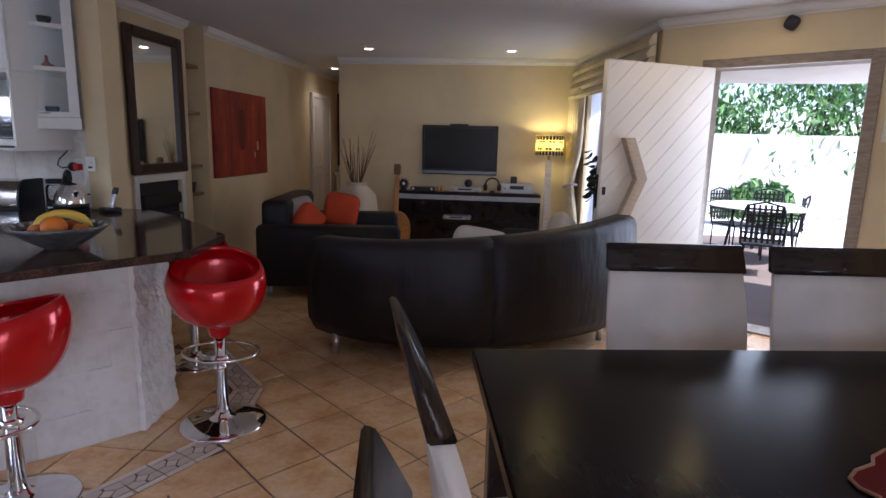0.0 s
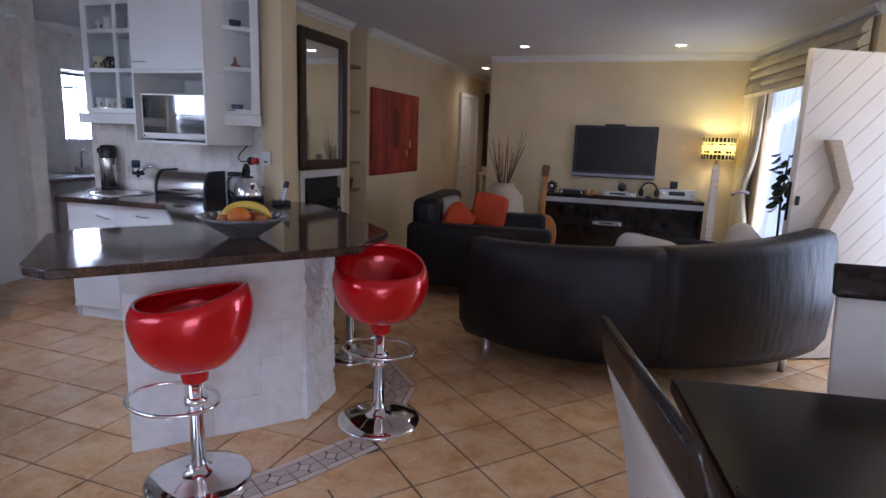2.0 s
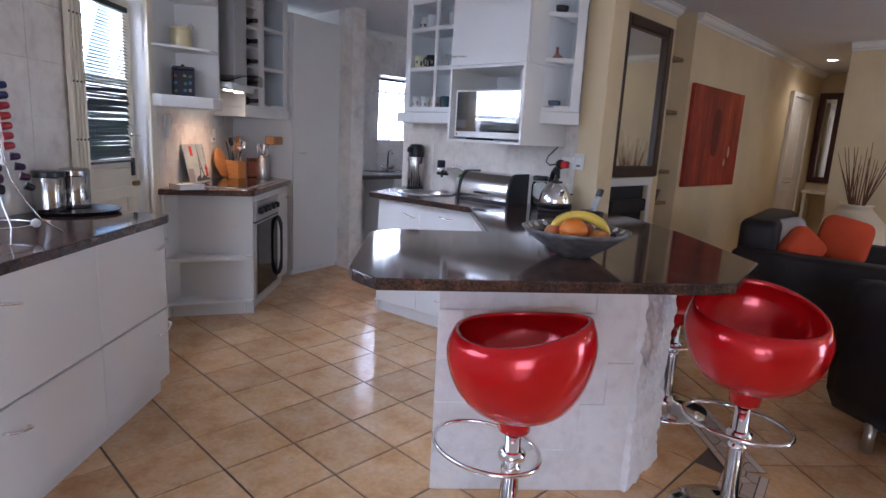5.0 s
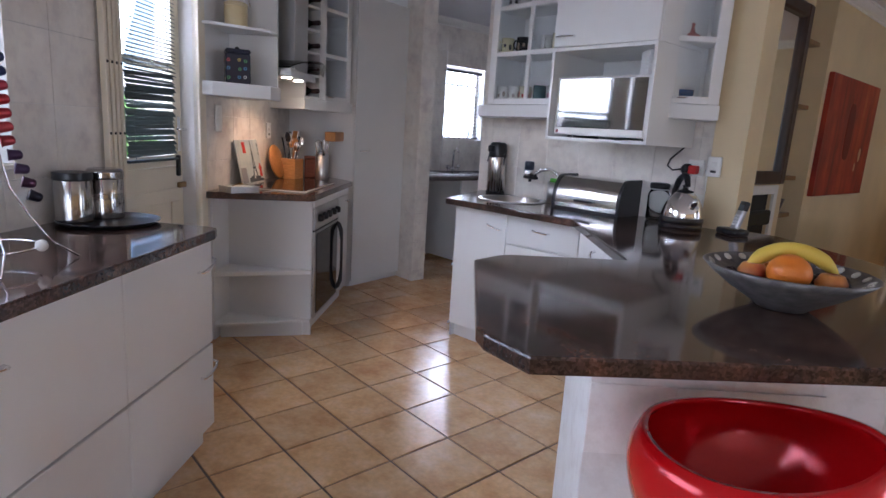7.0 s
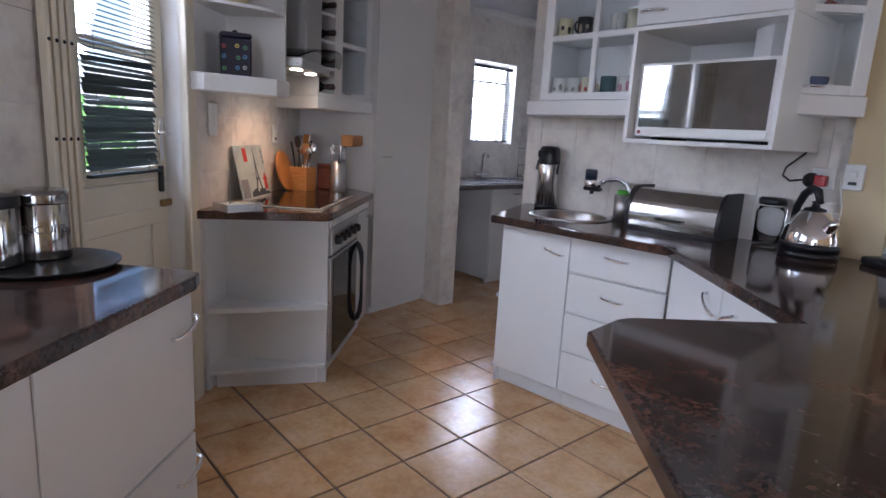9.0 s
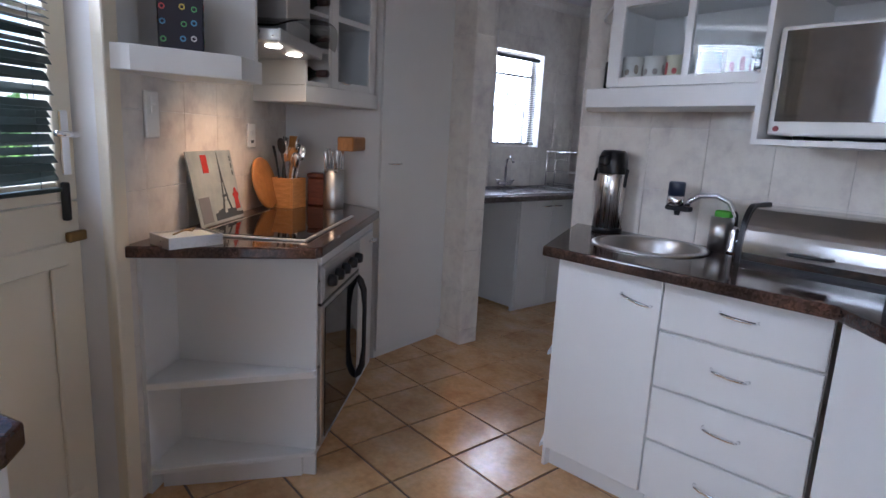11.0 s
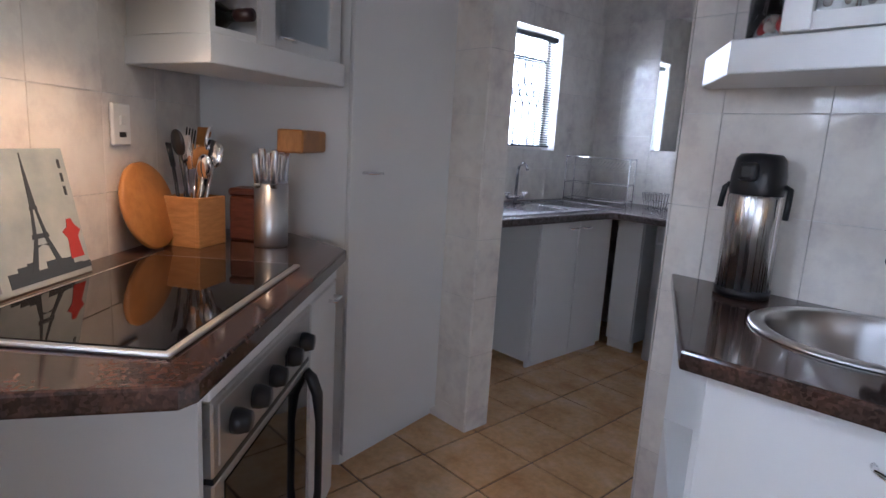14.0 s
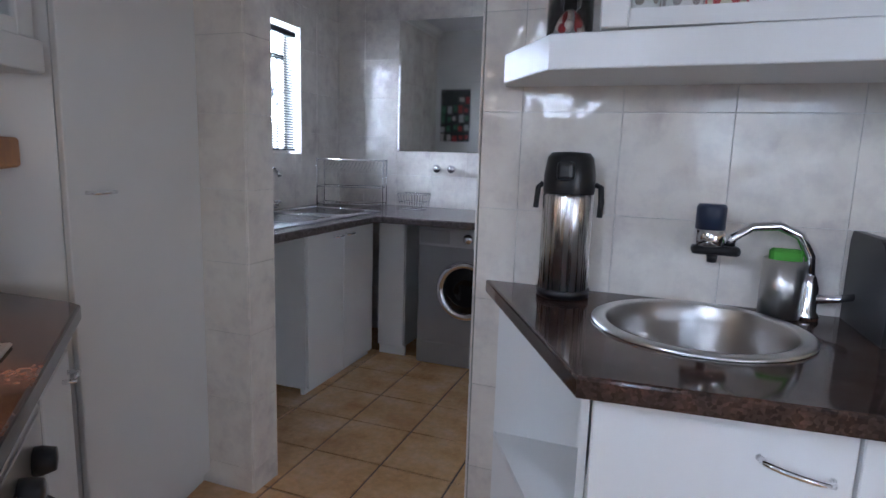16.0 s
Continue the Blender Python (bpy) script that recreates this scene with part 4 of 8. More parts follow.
def dining_chair():
    ch = thing("dining_chair", pose(0, 0, 0), "dining chair with a dark wood top rail and cream upholstery", "dining chair", "dining chairs")
    part("seat", box(-0.255, 0.255, -0.42, 0.02, 0.42, 0.48, 0.02, None, 2), M_WHITECLOTH, ch, "", True)
    bm = bmesh.new()
    rows = []
    for i in range(11):
        t = i / 10
        z = 0.45 + 0.49 * t
        y = 0.0 + 0.03 * t + 0.07 * t * t
        w = 0.262 + 0.012 * math.sin(t * math.pi)
        rows.append([bm.verts.new(v) for v in ((-w, y - 0.02, z), (w, y - 0.02, z), (w, y + 0.025, z), (-w, y + 0.025, z))])
    for a, b in zip(rows, rows[1:]):
        for k in range(4):
            bm.faces.new((a[k], a[(k + 1) % 4], b[(k + 1) % 4], b[k]))
    bm.faces.new(rows[0][::-1])
    bm.faces.new(rows[-1])
    bmesh.ops.recalc_face_normals(bm, faces=bm.faces)
    bmesh.ops.bevel(bm, geom=[e for e in bm.edges if e.calc_face_angle(0) > 1.0], offset=0.008, segments=2, affect="EDGES")
    part("backrest", bm, M_WHITECLOTH, ch, "", True)
    bm = bmesh.new()
    rows = []
    for i in range(6):
        t = 0.99 + 0.21 * i / 5
        y, th = 0.03 * t + 0.07 * t * t, 0.026 * (1 - 0.13 * i)
        rows.append([bm.verts.new(v) for v in ((-0.272, y - th, 0.45 + 0.49 * t), (0.272, y - th, 0.45 + 0.49 * t), (0.272, y + th, 0.45 + 0.49 * t), (-0.272, y + th, 0.45 + 0.49 * t))])
    for a, b in zip(rows, rows[1:]):
        for k in range(4):
            bm.faces.new((a[k], a[(k + 1) % 4], b[(k + 1) % 4], b[k]))
    bm.faces.new(rows[0][::-1])
    bm.faces.new(rows[-1])
    bmesh.ops.recalc_face_normals(bm, faces=bm.faces)
    bmesh.ops.bevel(bm, geom=[e for e in bm.edges if e.calc_face_angle(0) > 1.0], offset=0.004, segments=2, affect="EDGES")
    part("top_rail", bm, M_DARKWOOD, ch, "dark wooden top rail", True)
    for x, y in ((-0.24, -0.4), (0.20, -0.4), (-0.24, -0.02), (0.20, -0.02)):
        part("leg", box(x, x + 0.04, y, y + 0.04, 0.0, 0.42, 0.004), M_DARKWOOD, ch, "dark wooden leg")
    return ch


chair = dining_chair()
chair.matrix_world = pose(1.46, 3.05, 0, 0, 0, 6)
copy_thing(chair, pose(2.11, 3.12, 0, 0, 0, 6))
copy_thing(chair, pose(0.70, 1.96, 0, 0, 0, 106))
copy_thing(chair, pose(0.775, 1.29, 0, 0, 0, 101))

# ---- kitchen things ----


def venetian(m, width, z0, z1, pitch, tilt, mat, label, depth=0.022, loose=0.0):
    """A slatted blind: m's x along it, y into the wall; slats share one mesh."""
    bl = thing("venetian_blind", m, label, "blind")
    part("head_rail", box(0, width, -0.02, 0.02, z1, z1 + 0.03, 0.003), mat, bl)
    src = box(0.003, width - 0.003, -depth / 2, depth / 2, -0.0006, 0.0006)
    me = bpy.data.meshes.new("slat")
    src.to_mesh(me)
    src.free()
    me.materials.append(mat)
    n = int((z1 - z0) / pitch)
    rng = random.Random(31)
    for k in range(n):
        ob = new("slat", me)
        ob.parent = bl
        z = z1 - (k + 0.7) * pitch
        if z > loose:
            ob.matrix_basis = pose(0, 0, z, tilt)
        else:
            ob.matrix_basis = pose(rng.uniform(-0.016, 0.0), rng.uniform(-0.004, 0.004), z + rng.uniform(-0.004, 0.004), tilt + rng.uniform(6, 36), rng.uniform(-1.3, 0.7))
    part("bottom_rail", box(0, width, -0.012, 0.012, z0 - 0.012, z0, 0.002), mat, bl)
    for x in (width * 0.15, width * 0.85):
        part("cord", tube([(x, 0, z0), (x, 0, z1)], 0.0012, 5), mat, bl)
    return bl


M_SLATG = Mat("dark_green_slat", (0.03, 0.045, 0.042), 0.4).m
M_SLATW = paint("white_slat", (0.78, 0.77, 0.74), 0.4)
M_SLATK = paint("charcoal_slat", (0.05, 0.055, 0.06), 0.4)

# stable door
dr = thing("stable_door", DM(3.95, -0.085), "cream stable door with a glazed upper half, shut", "door")
dr["kind"] = "structure"
dr.name = "door_1"
up = part("upper_leaf", box(0.0, 0.165, 0, 0.04, 1.045, 2.03, 0.003), M_CREAM, dr, "cream glazed upper leaf")
bm = bmesh.new()
add_box(bm, 0.585, 0.665, 0, 0.04, 1.045, 2.03, 0.003)
add_box(bm, 0.165, 0.585, 0.001, 0.039, 1.045, 1.10)
add_box(bm, 0.165, 0.585, 0.001, 0.039, 1.95, 2.03)
add_box(bm, 0.165, 0.585, 0.004, 0.036, 1.53, 1.56)
part("rails", bm, M_CREAM, up)
g = part("pane", box(0.16, 0.59, 0.018, 0.022, 1.095, 1.96), M_GLASS, up, "clear glass pane")
g.visible_shadow = False
lo = part("lower_leaf", box(0.0, 0.665, 0, 0.04, 0.005, 1.041, 0.003), M_CREAM, dr, "cream panelled lower leaf")
for x0, x1 in ((0.07, 0.60),):
    bm = bmesh.new()
    for a in ((x0, x1, 0.86, 0.93), (x0, x1, 0.08, 0.15)):
        add_box(bm, a[0], a[1], -0.012, 0.0, a[2], a[3], 0.004)
    for a in ((x0, x0 + 0.07), (x1 - 0.07, x1)):
        add_box(bm, a[0], a[1], -0.011, 0.0, 0.15, 0.86, 0.004)
    part("moulding", bm, M_CREAM, lo)
plate = part("lock_plate", box(0.605, 0.64, -0.008, 0.0, 1.12, 1.30, 0.003), M_CHROME, up, "chrome lock plate")
part("lever", tube([(0.622, -0.008, 1.235), (0.622, -0.045, 1.235), (0.56, -0.05, 1.235), (0.535, -0.05, 1.238)], 0.008, 8), M_CHROME, plate, "chrome door lever", True)
part("bolt", box(0.595, 0.615, -0.02, 0.0, 0.99, 1.10, 0.004), M_IRON, up, "dark sliding bolt")
part("latch", box(0.60, 0.67, -0.02, 0.0, 0.925, 0.955, 0.004), M_BRASS, lo, "small brass latch")
structure(part("door_frame_1", box(4.62, 4.69, -0.02, 0.02, 0.0, 2.09, 0.004, Matrix.Identity(4)), M_CREAM), "cream painted door frame", "door frame").matrix_world = DG
structure(part("door_lining_1", box(4.6205, 4.63, -0.2, -0.02, 0.0, 2.06), M_CREAM), "cream painted door lining", "door frame").matrix_world = DG
structure(part("door_head_1", box(3.86, 4.69, -0.02, 0.02, 2.06, 2.13, 0.004), M_CREAM), "cream painted door head", "door frame").matrix_world = DG
for nm in ("door_frame_1", "door_lining_1", "door_head_1"):
    bpy.data.objects[nm].data.flip_normals()
venetian(DM(4.095, -0.062), 0.42, 1.09, 1.94, 0.0185, 28, M_SLATG, "dark green slatted blind on the door, its lower slats bent", 0.024, 1.5)

gate = thing("folding_gate", DM(3.80, 0.03), "cream folding security gate pushed together", "security gate")
for k in range(4):
    x = 0.01 + 0.03 * k
    bar = part("bar", box(x, x + 0.02, -0.015, 0.012, 0.03, 2.05, 0.003), M_CREAM, gate)
    for z in (0.4, 0.8, 1.22, 1.5, 1.82):
        part("rivet", lathe([(0.0, 0.005), (0.005, 0.003), (0.006, 0.0)], 8, m=pose(x + 0.01, -0.015, z, 90)), M_IRON, bar)

# kitchen window
wd = thing("window_1", DM(1.7, -0.1), "white steel kitchen window", "window")
wd["kind"] = "structure"
for a in ((0, 0.04, 1.12, 2.1), (1.63, 1.67, 1.12, 2.1), (0.815, 0.855, 1.16, 2.06), (0.04, 1.63, 1.12, 1.16), (0.04, 1.63, 2.06, 2.1)):
    part("window_frame", box(a[0], a[1], 0, 0.04, a[2], a[3], 0.003), M_WHITEDOOR, wd)
g = part("pane", box(0.03, 1.64, 0.018, 0.022, 1.15, 2.07), M_GLASS, wd, "clear glass pane")
g.visible_shadow = False
part("sill", box(-0.02, 1.69, -0.12, 0.0, 1.10, 1.119, 0.004), M_TILE, wd)
venetian(DM(1.72, -0.06), 1.63, 1.19, 2.06, 0.026, 42, M_SLATW, "white slatted blind over the kitchen window")

# microwave
mo = thing("microwave_oven", pose(-2.735, 4.07, 1.322), "white microwave with a mirrored door", "microwave")
part("body", box(0.0, 0.555, 0.012, 0.36, 0.012, 0.31, 0.008), M_PLASTIC, mo)
part("door", box(0.0, 0.555, -0.014, 0.012, 0.012, 0.31, 0.006), M_PLASTIC, mo, "white door frame")
part("mirror_glass", box(0.018, 0.535, -0.017, -0.012, 0.05, 0.298, 0.001), metal("dark_mirror_glass", (0.3, 0.3, 0.31), 0.03), mo, "mirrored door glass")
part("button", box(0.46, 0.54, -0.018, -0.013, 0.018, 0.044, 0.002), M_PLASTIC, mo)
part("badge", lathe([(0, 0.0), (0.008, 0.0), (0.008, 0.003), (0, 0.003)], 14, m=pose(0.025, -0.014, 0.03, 90)), Mat("grey_badge", (0.25, 0.05, 0.06), 0.4).m, mo)
for x in (0.05, 0.5):
    part("foot", box(x, x + 0.03, 0.05, 0.3, 0.0, 0.012), M_BLACK, mo)

# mugs


def mug(name, m, colour, r=0.04, h=0.09, stripe=None, label=""):
    mt = Mat(name + "_glaze", colour, 0.2).m
    mg = thing(name, m, label, "mug", "mugs in the glass cabinet")
    part("cup", lathe([(0.0, 0.0), (r * 0.85, 0.0), (r, 0.006), (r, h), (r - 0.004, h), (r - 0.005, 0.01), (0.0, 0.008)], 20), mt, mg, "", True)
    part("mug_handle", tube(arc((r + 0.002, 0, h * 0.5), h * 0.28, -80, 80, 8, "xz"), 0.005, 6), mt, mg, "", True)
    if stripe:
        bm = bmesh.new()
        for k in range(7):
            superform(0.009, 0.0016, 0.011 + 0.006 * (k % 3), 0.8, 10, 6, bm, pose(0, 0, h * (0.42 + 0.1 * (k % 2)), 0, 0, 51 * k) @ pose(0, -r, 0))
        part("print", bm, Mat(name + "_print", stripe, 0.3).m, mg, "small printed marks", True)
    return mg


WHT, BLK = (0.75, 0.74, 0.7), (0.02, 0.02, 0.025)
mugs = [(-3.33, 1.516, WHT, (0.3, 0.25, 0.2)), (-3.25, 1.516, WHT, (0.35, 0.3, 0.28)), (-3.17, 1.516, (0.7, 0.66, 0.5), (0.5, 0.05, 0.05)), (-3.03, 1.516, (0.04, 0.1, 0.11), None), (-2.94, 1.516, WHT, (0.5, 0.2, 0.28)), (-2.855, 1.516, BLK, WHT),
        (-3.32, 1.806, (0.75, 0.68, 0.42), BLK), (-3.21, 1.806, BLK, (0.4, 0.3, 0.2)), (-3.03, 1.806, WHT, None), (-2.92, 1.806, (0.78, 0.74, 0.55), None), (-2.84, 1.806, (0.72, 0.46, 0.06), None), (-3.31, 2.076, WHT, BLK), (-3.2, 2.076, WHT, None), (-3.0, 2.076, (0.6, 0.6, 0.58), None), (-2.9, 2.076, WHT, None)]
for k, (x, z, c, st) in enumerate(mugs):
    tone = "black" if c == BLK else "yellow" if c[2] < 0.2 and c[0] > 0.6 else "dark teal" if c[0] < 0.1 else "white"
    mug("mug", pose(x, 4.262 + 0.015 * (k % 3), z, 0, 0, 37 * k), c, 0.038, 0.096, st, f"{tone} glazed mug in the glass-fronted cabinet")
jar = thing("glass_jar", pose(-3.49, 4.40, 1.499), "small glass jar of red sweets on the pelmet shelf", "jar")
g = part("jar_glass", lathe([(0.0, 0.002), (0.05, 0.002), (0.053, 0.01), (0.053, 0.12), (0.05, 0.12), (0.05, 0.012), (0.0, 0.008)], 24), M_GLASS, jar, "", True)
g.visible_shadow = False
rnd = random.Random(3)
for k in range(9):
    a = k * 2.4
    part("sweet", superform(0.011, 0.011, 0.009, 1.0, 8, 5, None, pose(0.028 * math.cos(a), 0.028 * math.sin(a), 0.022 + 0.008 * (k % 3))), Mat("sweet_wrapper", (0.4, 0.03, 0.03) if k % 2 else (0.7, 0.6, 0.5), 0.3).m, jar, "", True)
part("jar", lathe([(0.0, 0.0), (0.032, 0.0), (0.034, 0.07), (0.0, 0.07)], 16, m=pose(-3.50, 4.41, 1.817)), Mat("brown_jar_glaze", (0.3, 0.25, 0.2), 0.3).m, None, "", True)
tagged(bpy.data.objects["jar"], "small brown glazed jar on the end shelf", "jar")
# ornaments in the corner cabinet
for z, c, nm, lab in ((1.532, (0.05, 0.1, 0.22), "blue_dish", "blue glazed dish in the corner cabinet"), (1.818, (0.35, 0.12, 0.1), "ornament", "small red-brown ornament in the corner cabinet"), (2.078, BLK, "dark_bowl", "dark bowl in the corner cabinet")):
    p = gm @ Vector((0.15, 0.085, z))
    prof = [(0.0, 0.0), (0.03, 0.0), (0.05, 0.03), (0.052, 0.05), (0.046, 0.05), (0.04, 0.012), (0.0, 0.01)] if nm != "ornament" else [(0.0, 0.0), (0.05, 0.0), (0.045, 0.02), (0.02, 0.035), (0.012, 0.06), (0.016, 0.075), (0.0, 0.085)]
    tagged(part(nm, lathe(prof, 20, m=Matrix.Translation(p)), Mat(nm + "_glaze", c, 0.25).m, None, "", True), lab, "ornament")

# air pot flask
fl = thing("airpot_flask", pose(-3.468, 4.405, 0.91, 0, 0, 0), "steel air-pot flask with a black lid", "flask")
part("body", lathe([(0.0, 0.018), (0.062, 0.018), (0.062, 0.245), (0.058, 0.255), (0.0, 0.255)], 40), metal("flask_steel", (0.72, 0.7, 0.68), 0.26, (3, 3, 0.05)), fl, "brushed steel body", True)
part("base", lathe([(0.0, 0.0), (0.064, 0.0), (0.065, 0.02), (0.06, 0.022), (0.0, 0.022)], 40), M_BLACK, fl, "black base", True)
part("lid", lathe([(0.06, 0.252), (0.062, 0.262), (0.061, 0.30), (0.055, 0.338), (0.045, 0.35), (0.0, 0.353)], 40), M_BLACK, fl, "black pump lid", True)
part("spout", box(-0.02, 0.02, -0.085, -0.05, 0.285, 0.33, 0.01, None, 2), M_BLACK, fl)
part("carry_handle", tube([(0.063, 0.0, 0.275), (0.076, -0.005, 0.27), (0.08, -0.02, 0.235), (0.078, -0.02, 0.2)], 0.007, 8), M_BLACK, fl, "black carrying handle", True)
part("carry_lug", tube([(-0.063, 0.0, 0.275), (-0.074, -0.005, 0.265), (-0.076, -0.015, 0.215)], 0.007, 8), M_BLACK, fl, "", True)

# tap with a filter
tp = thing("sink_tap", pose(-2.935, 4.43, 0.91), "chrome sink tap with a clip-on water filter", "tap")
part("tap_body", lathe([(0.0, 0), (0.026, 0), (0.027, 0.01), (0.02, 0.02), (0.02, 0.07), (0.016, 0.085), (0.012, 0.1), (0.0, 0.1)], 24), M_CHROME, tp, "", True)
pts = [(0, 0, 0.09), (-0.005, 0, 0.14), (-0.03, -0.008, 0.185), (-0.075, -0.02, 0.205), (-0.13, -0.035, 0.2), (-0.165, -0.045, 0.175), (-0.175, -0.047, 0.15)]
part("spout", tube(pts, 0.011, 12), M_CHROME, tp, "", True)
part("lever", tube([(0.0, 0, 0.045), (0.05, -0.01, 0.052), (0.095, -0.018, 0.065)], [0.012, 0.009, 0.007], 10), M_CHROME, tp, "", True)
flt = part("filter", lathe([(0.0, 0.0), (0.03, 0.0), (0.033, 0.004), (0.033, 0.035), (0.03, 0.038), (0.0, 0.038)], 28, m=pose(-0.215, -0.058, 0.155)), M_CHROME, tp, "chrome water filter", True)
part("filter_cap", lathe([(0.0, 0.038), (0.031, 0.038), (0.031, 0.085), (0.027, 0.092), (0.0, 0.092)], 28, m=pose(-0.215, -0.058, 0.155)), Mat("navy_plastic", (0.02, 0.03, 0.06), 0.3).m, flt, "dark blue filter cap", True)
part("filter_arm", box(-0.25, -0.15, -0.075, -0.035, 0.135, 0.156, 0.008, None, 2), M_BLACK, tp)
part("filter_nozzle", lathe([(0.0, 0.0), (0.01, 0.0), (0.012, 0.018), (0.0, 0.018)], 12, m=pose(-0.205, -0.055, 0.118)), M_BLACK, tp, "", True)
cup = thing("sponge_holder", pose(-2.985, 4.437, 0.91), "steel sponge beaker holding a green sponge", "sponge holder")
part("beaker", lathe([(0.0, 0), (0.045, 0), (0.045, 0.13), (0.042, 0.13), (0.042, 0.006), (0.0, 0.006)], 28), M_STEEL, cup, "", True)
part("sponge", box(-0.032, 0.032, -0.016, 0.016, 0.08, 0.152, 0.006), fabric("green_sponge", (0.12, 0.42, 0.06), 90), cup, "green sponge")

# bread bin
bb = thing("bread_bin", pose(-2.63, 4.372, 0.91, 0, 0, 2), "steel roll-top bread bin with black ends", "bread bin")
n = 12
prof = [(-0.11, 0.012)] + [(-0.03 - 0.085 * math.cos(radians(180 * k / n * 0.5)), 0.04 + 0.15 * math.sin(radians(90 * k / n))) for k in range(n + 1)] + [(0.1, 0.19), (0.11, 0.17), (0.11, 0.012)]


def extrude_x(prof, x0, x1):
    bm = bmesh.new()
    a = [bm.verts.new((x0, y, z)) for y, z in prof]
    b = [bm.verts.new((x1, y, z)) for y, z in prof]
    k = len(prof)
    for i in range(k):
        bm.faces.new((a[i], a[(i + 1) % k], b[(i + 1) % k], b[i]))
    bm.faces.new(a)
    bm.faces.new(b[::-1])
    bmesh.ops.recalc_face_normals(bm, faces=bm.faces)
    return bm


part("shutter", extrude_x(prof, -0.205, 0.205), metal("polished_bin_steel", (0.5, 0.48, 0.46), 0.16, (30, 1, 1)), bb, "brushed steel roll-top")
big = [(y * 1.05, 0.0 if z < 0.02 else z * 1.05) for y, z in prof]
for x0, x1 in ((-0.222, -0.205), (0.205, 0.222)):
    part("end_panel", extrude_x(big, x0, x1), M_BLACK, bb, "black end panel")
part("grip", tube([(-0.06, -0.128, 0.06), (-0.05, -0.135, 0.06), (0.05, -0.135, 0.06), (0.06, -0.128, 0.06)], 0.006, 8), M_BLACK, bb, "", True)
part("base", box(-0.205, 0.205, -0.112, 0.11, 0.0, 0.013), M_BLACK, bb)

# clip jar, kettle, phone
cj = thing("storage_jar", pose(-2.265, 4.415, 0.91), "clip-top glass storage jar with a dark lid", "jar")
g = part("jar_glass", lathe([(0.0, 0.002), (0.052, 0.002), (0.056, 0.01), (0.056, 0.14), (0.046, 0.16), (0.046, 0.17), (0.042, 0.17), (0.05, 0.14), (0.052, 0.012), (0.0, 0.008)], 28), M_GLASS, cj, "", True)
g.visible_shadow = False
part("jar_lid", lathe([(0.0, 0.172), (0.05, 0.172), (0.052, 0.18), (0.052, 0.195), (0.045, 0.202), (0.0, 0.203)], 28), M_BLACK, cj, "dark lid", True)
part("rubber_ring", lathe([(0.046, 0.166), (0.051, 0.169), (0.046, 0.172)], 24), M_PLASTIC, cj)
part("clip", tube([(0.052, 0, 0.19), (0.066, -0.01, 0.15), (0.062, -0.01, 0.09), (0.057, 0, 0.12)], 0.0025, 6), M_CHROME, cj, "wire clip", True)

kt = thing("kettle", pose(-2.075, 4.315, 0.91, 0, 0, -35), "polished steel kettle with a black handle and base", "kettle")
part("power_base", lathe([(0.0, 0), (0.1, 0), (0.104, 0.008), (0.1, 0.022), (0.0, 0.022)], 36), M_BLACK, kt, "black power base", True)
part("skirt", lathe([(0.098, 0.022), (0.103, 0.024), (0.103, 0.05), (0.1, 0.055), (0.0, 0.055)], 36), M_BLACK, kt, "", True)
part("body", lathe([(0.1, 0.055), (0.1, 0.07), (0.092, 0.105), (0.072, 0.145), (0.05, 0.17), (0.042, 0.176), (0.0, 0.178)], 40), M_CHROME, kt, "polished domed body", True)
part("kettle_lid", lathe([(0.04, 0.177), (0.038, 0.184), (0.015, 0.19), (0.012, 0.203), (0.016, 0.21), (0.0, 0.216)], 24), M_BLACK, kt, "", True)
part("grip", tube([(0.02, 0, 0.205), (0.0, 0, 0.25), (-0.03, 0, 0.258), (-0.07, 0, 0.235), (-0.1, 0, 0.18), (-0.108, 0, 0.12), (-0.1, 0, 0.07)], [0.012, 0.016, 0.017, 0.016, 0.015, 0.014, 0.012], 12), M_BLACK, kt, "curved black grip", True)
part("spout", tube([(0.075, 0, 0.11), (0.105, 0, 0.135), (0.118, 0, 0.15)], [0.022, 0.016, 0.013], 12), M_CHROME, kt, "", True)
ph = thing("cordless_phone", pose(-1.835, 4.36, 0.91, 0, 0, -32), "grey cordless phone on a black charging cradle", "phone")
part("cradle", prism([(-0.055, -0.05), (0.055, -0.05), (0.06, 0.0), (0.05, 0.05), (-0.05, 0.05), (-0.06, 0.0)], 0.0, 0.03, 0.008), M_BLACK, ph, "black cradle", True)
hs = part("handset", box(-0.025, 0.025, -0.012, 0.012, 0.02, 0.165, 0.009, pose(0, 0, 0, -16), 2), metal("silver_plastic", (0.55, 0.55, 0.57), 0.4), ph, "silver handset", True)
part("phone_top", box(-0.0255, 0.0255, -0.0125, 0.0125, 0.115, 0.167, 0.008, pose(0, 0, 0, -16), 2), M_BLACK, hs, "", True)
part("display", box(-0.017, 0.017, -0.0145, -0.012, 0.118, 0.148, 0.001, pose(0, 0, 0, -16)), Mat("phone_display", (0.12, 0.14, 0.16), 0.2).m, hs)
M_KEY = Mat("phone_key", (0.7, 0.7, 0.7), 0.4).m
for r in range(4):
    for c in range(3):
        part("key", box(-0.018 + c * 0.013, -0.009 + c * 0.013, -0.0142, -0.011, 0.045 + r * 0.015, 0.054 + r * 0.015, 0.001, pose(0, 0, 0, -16)), M_KEY, hs)


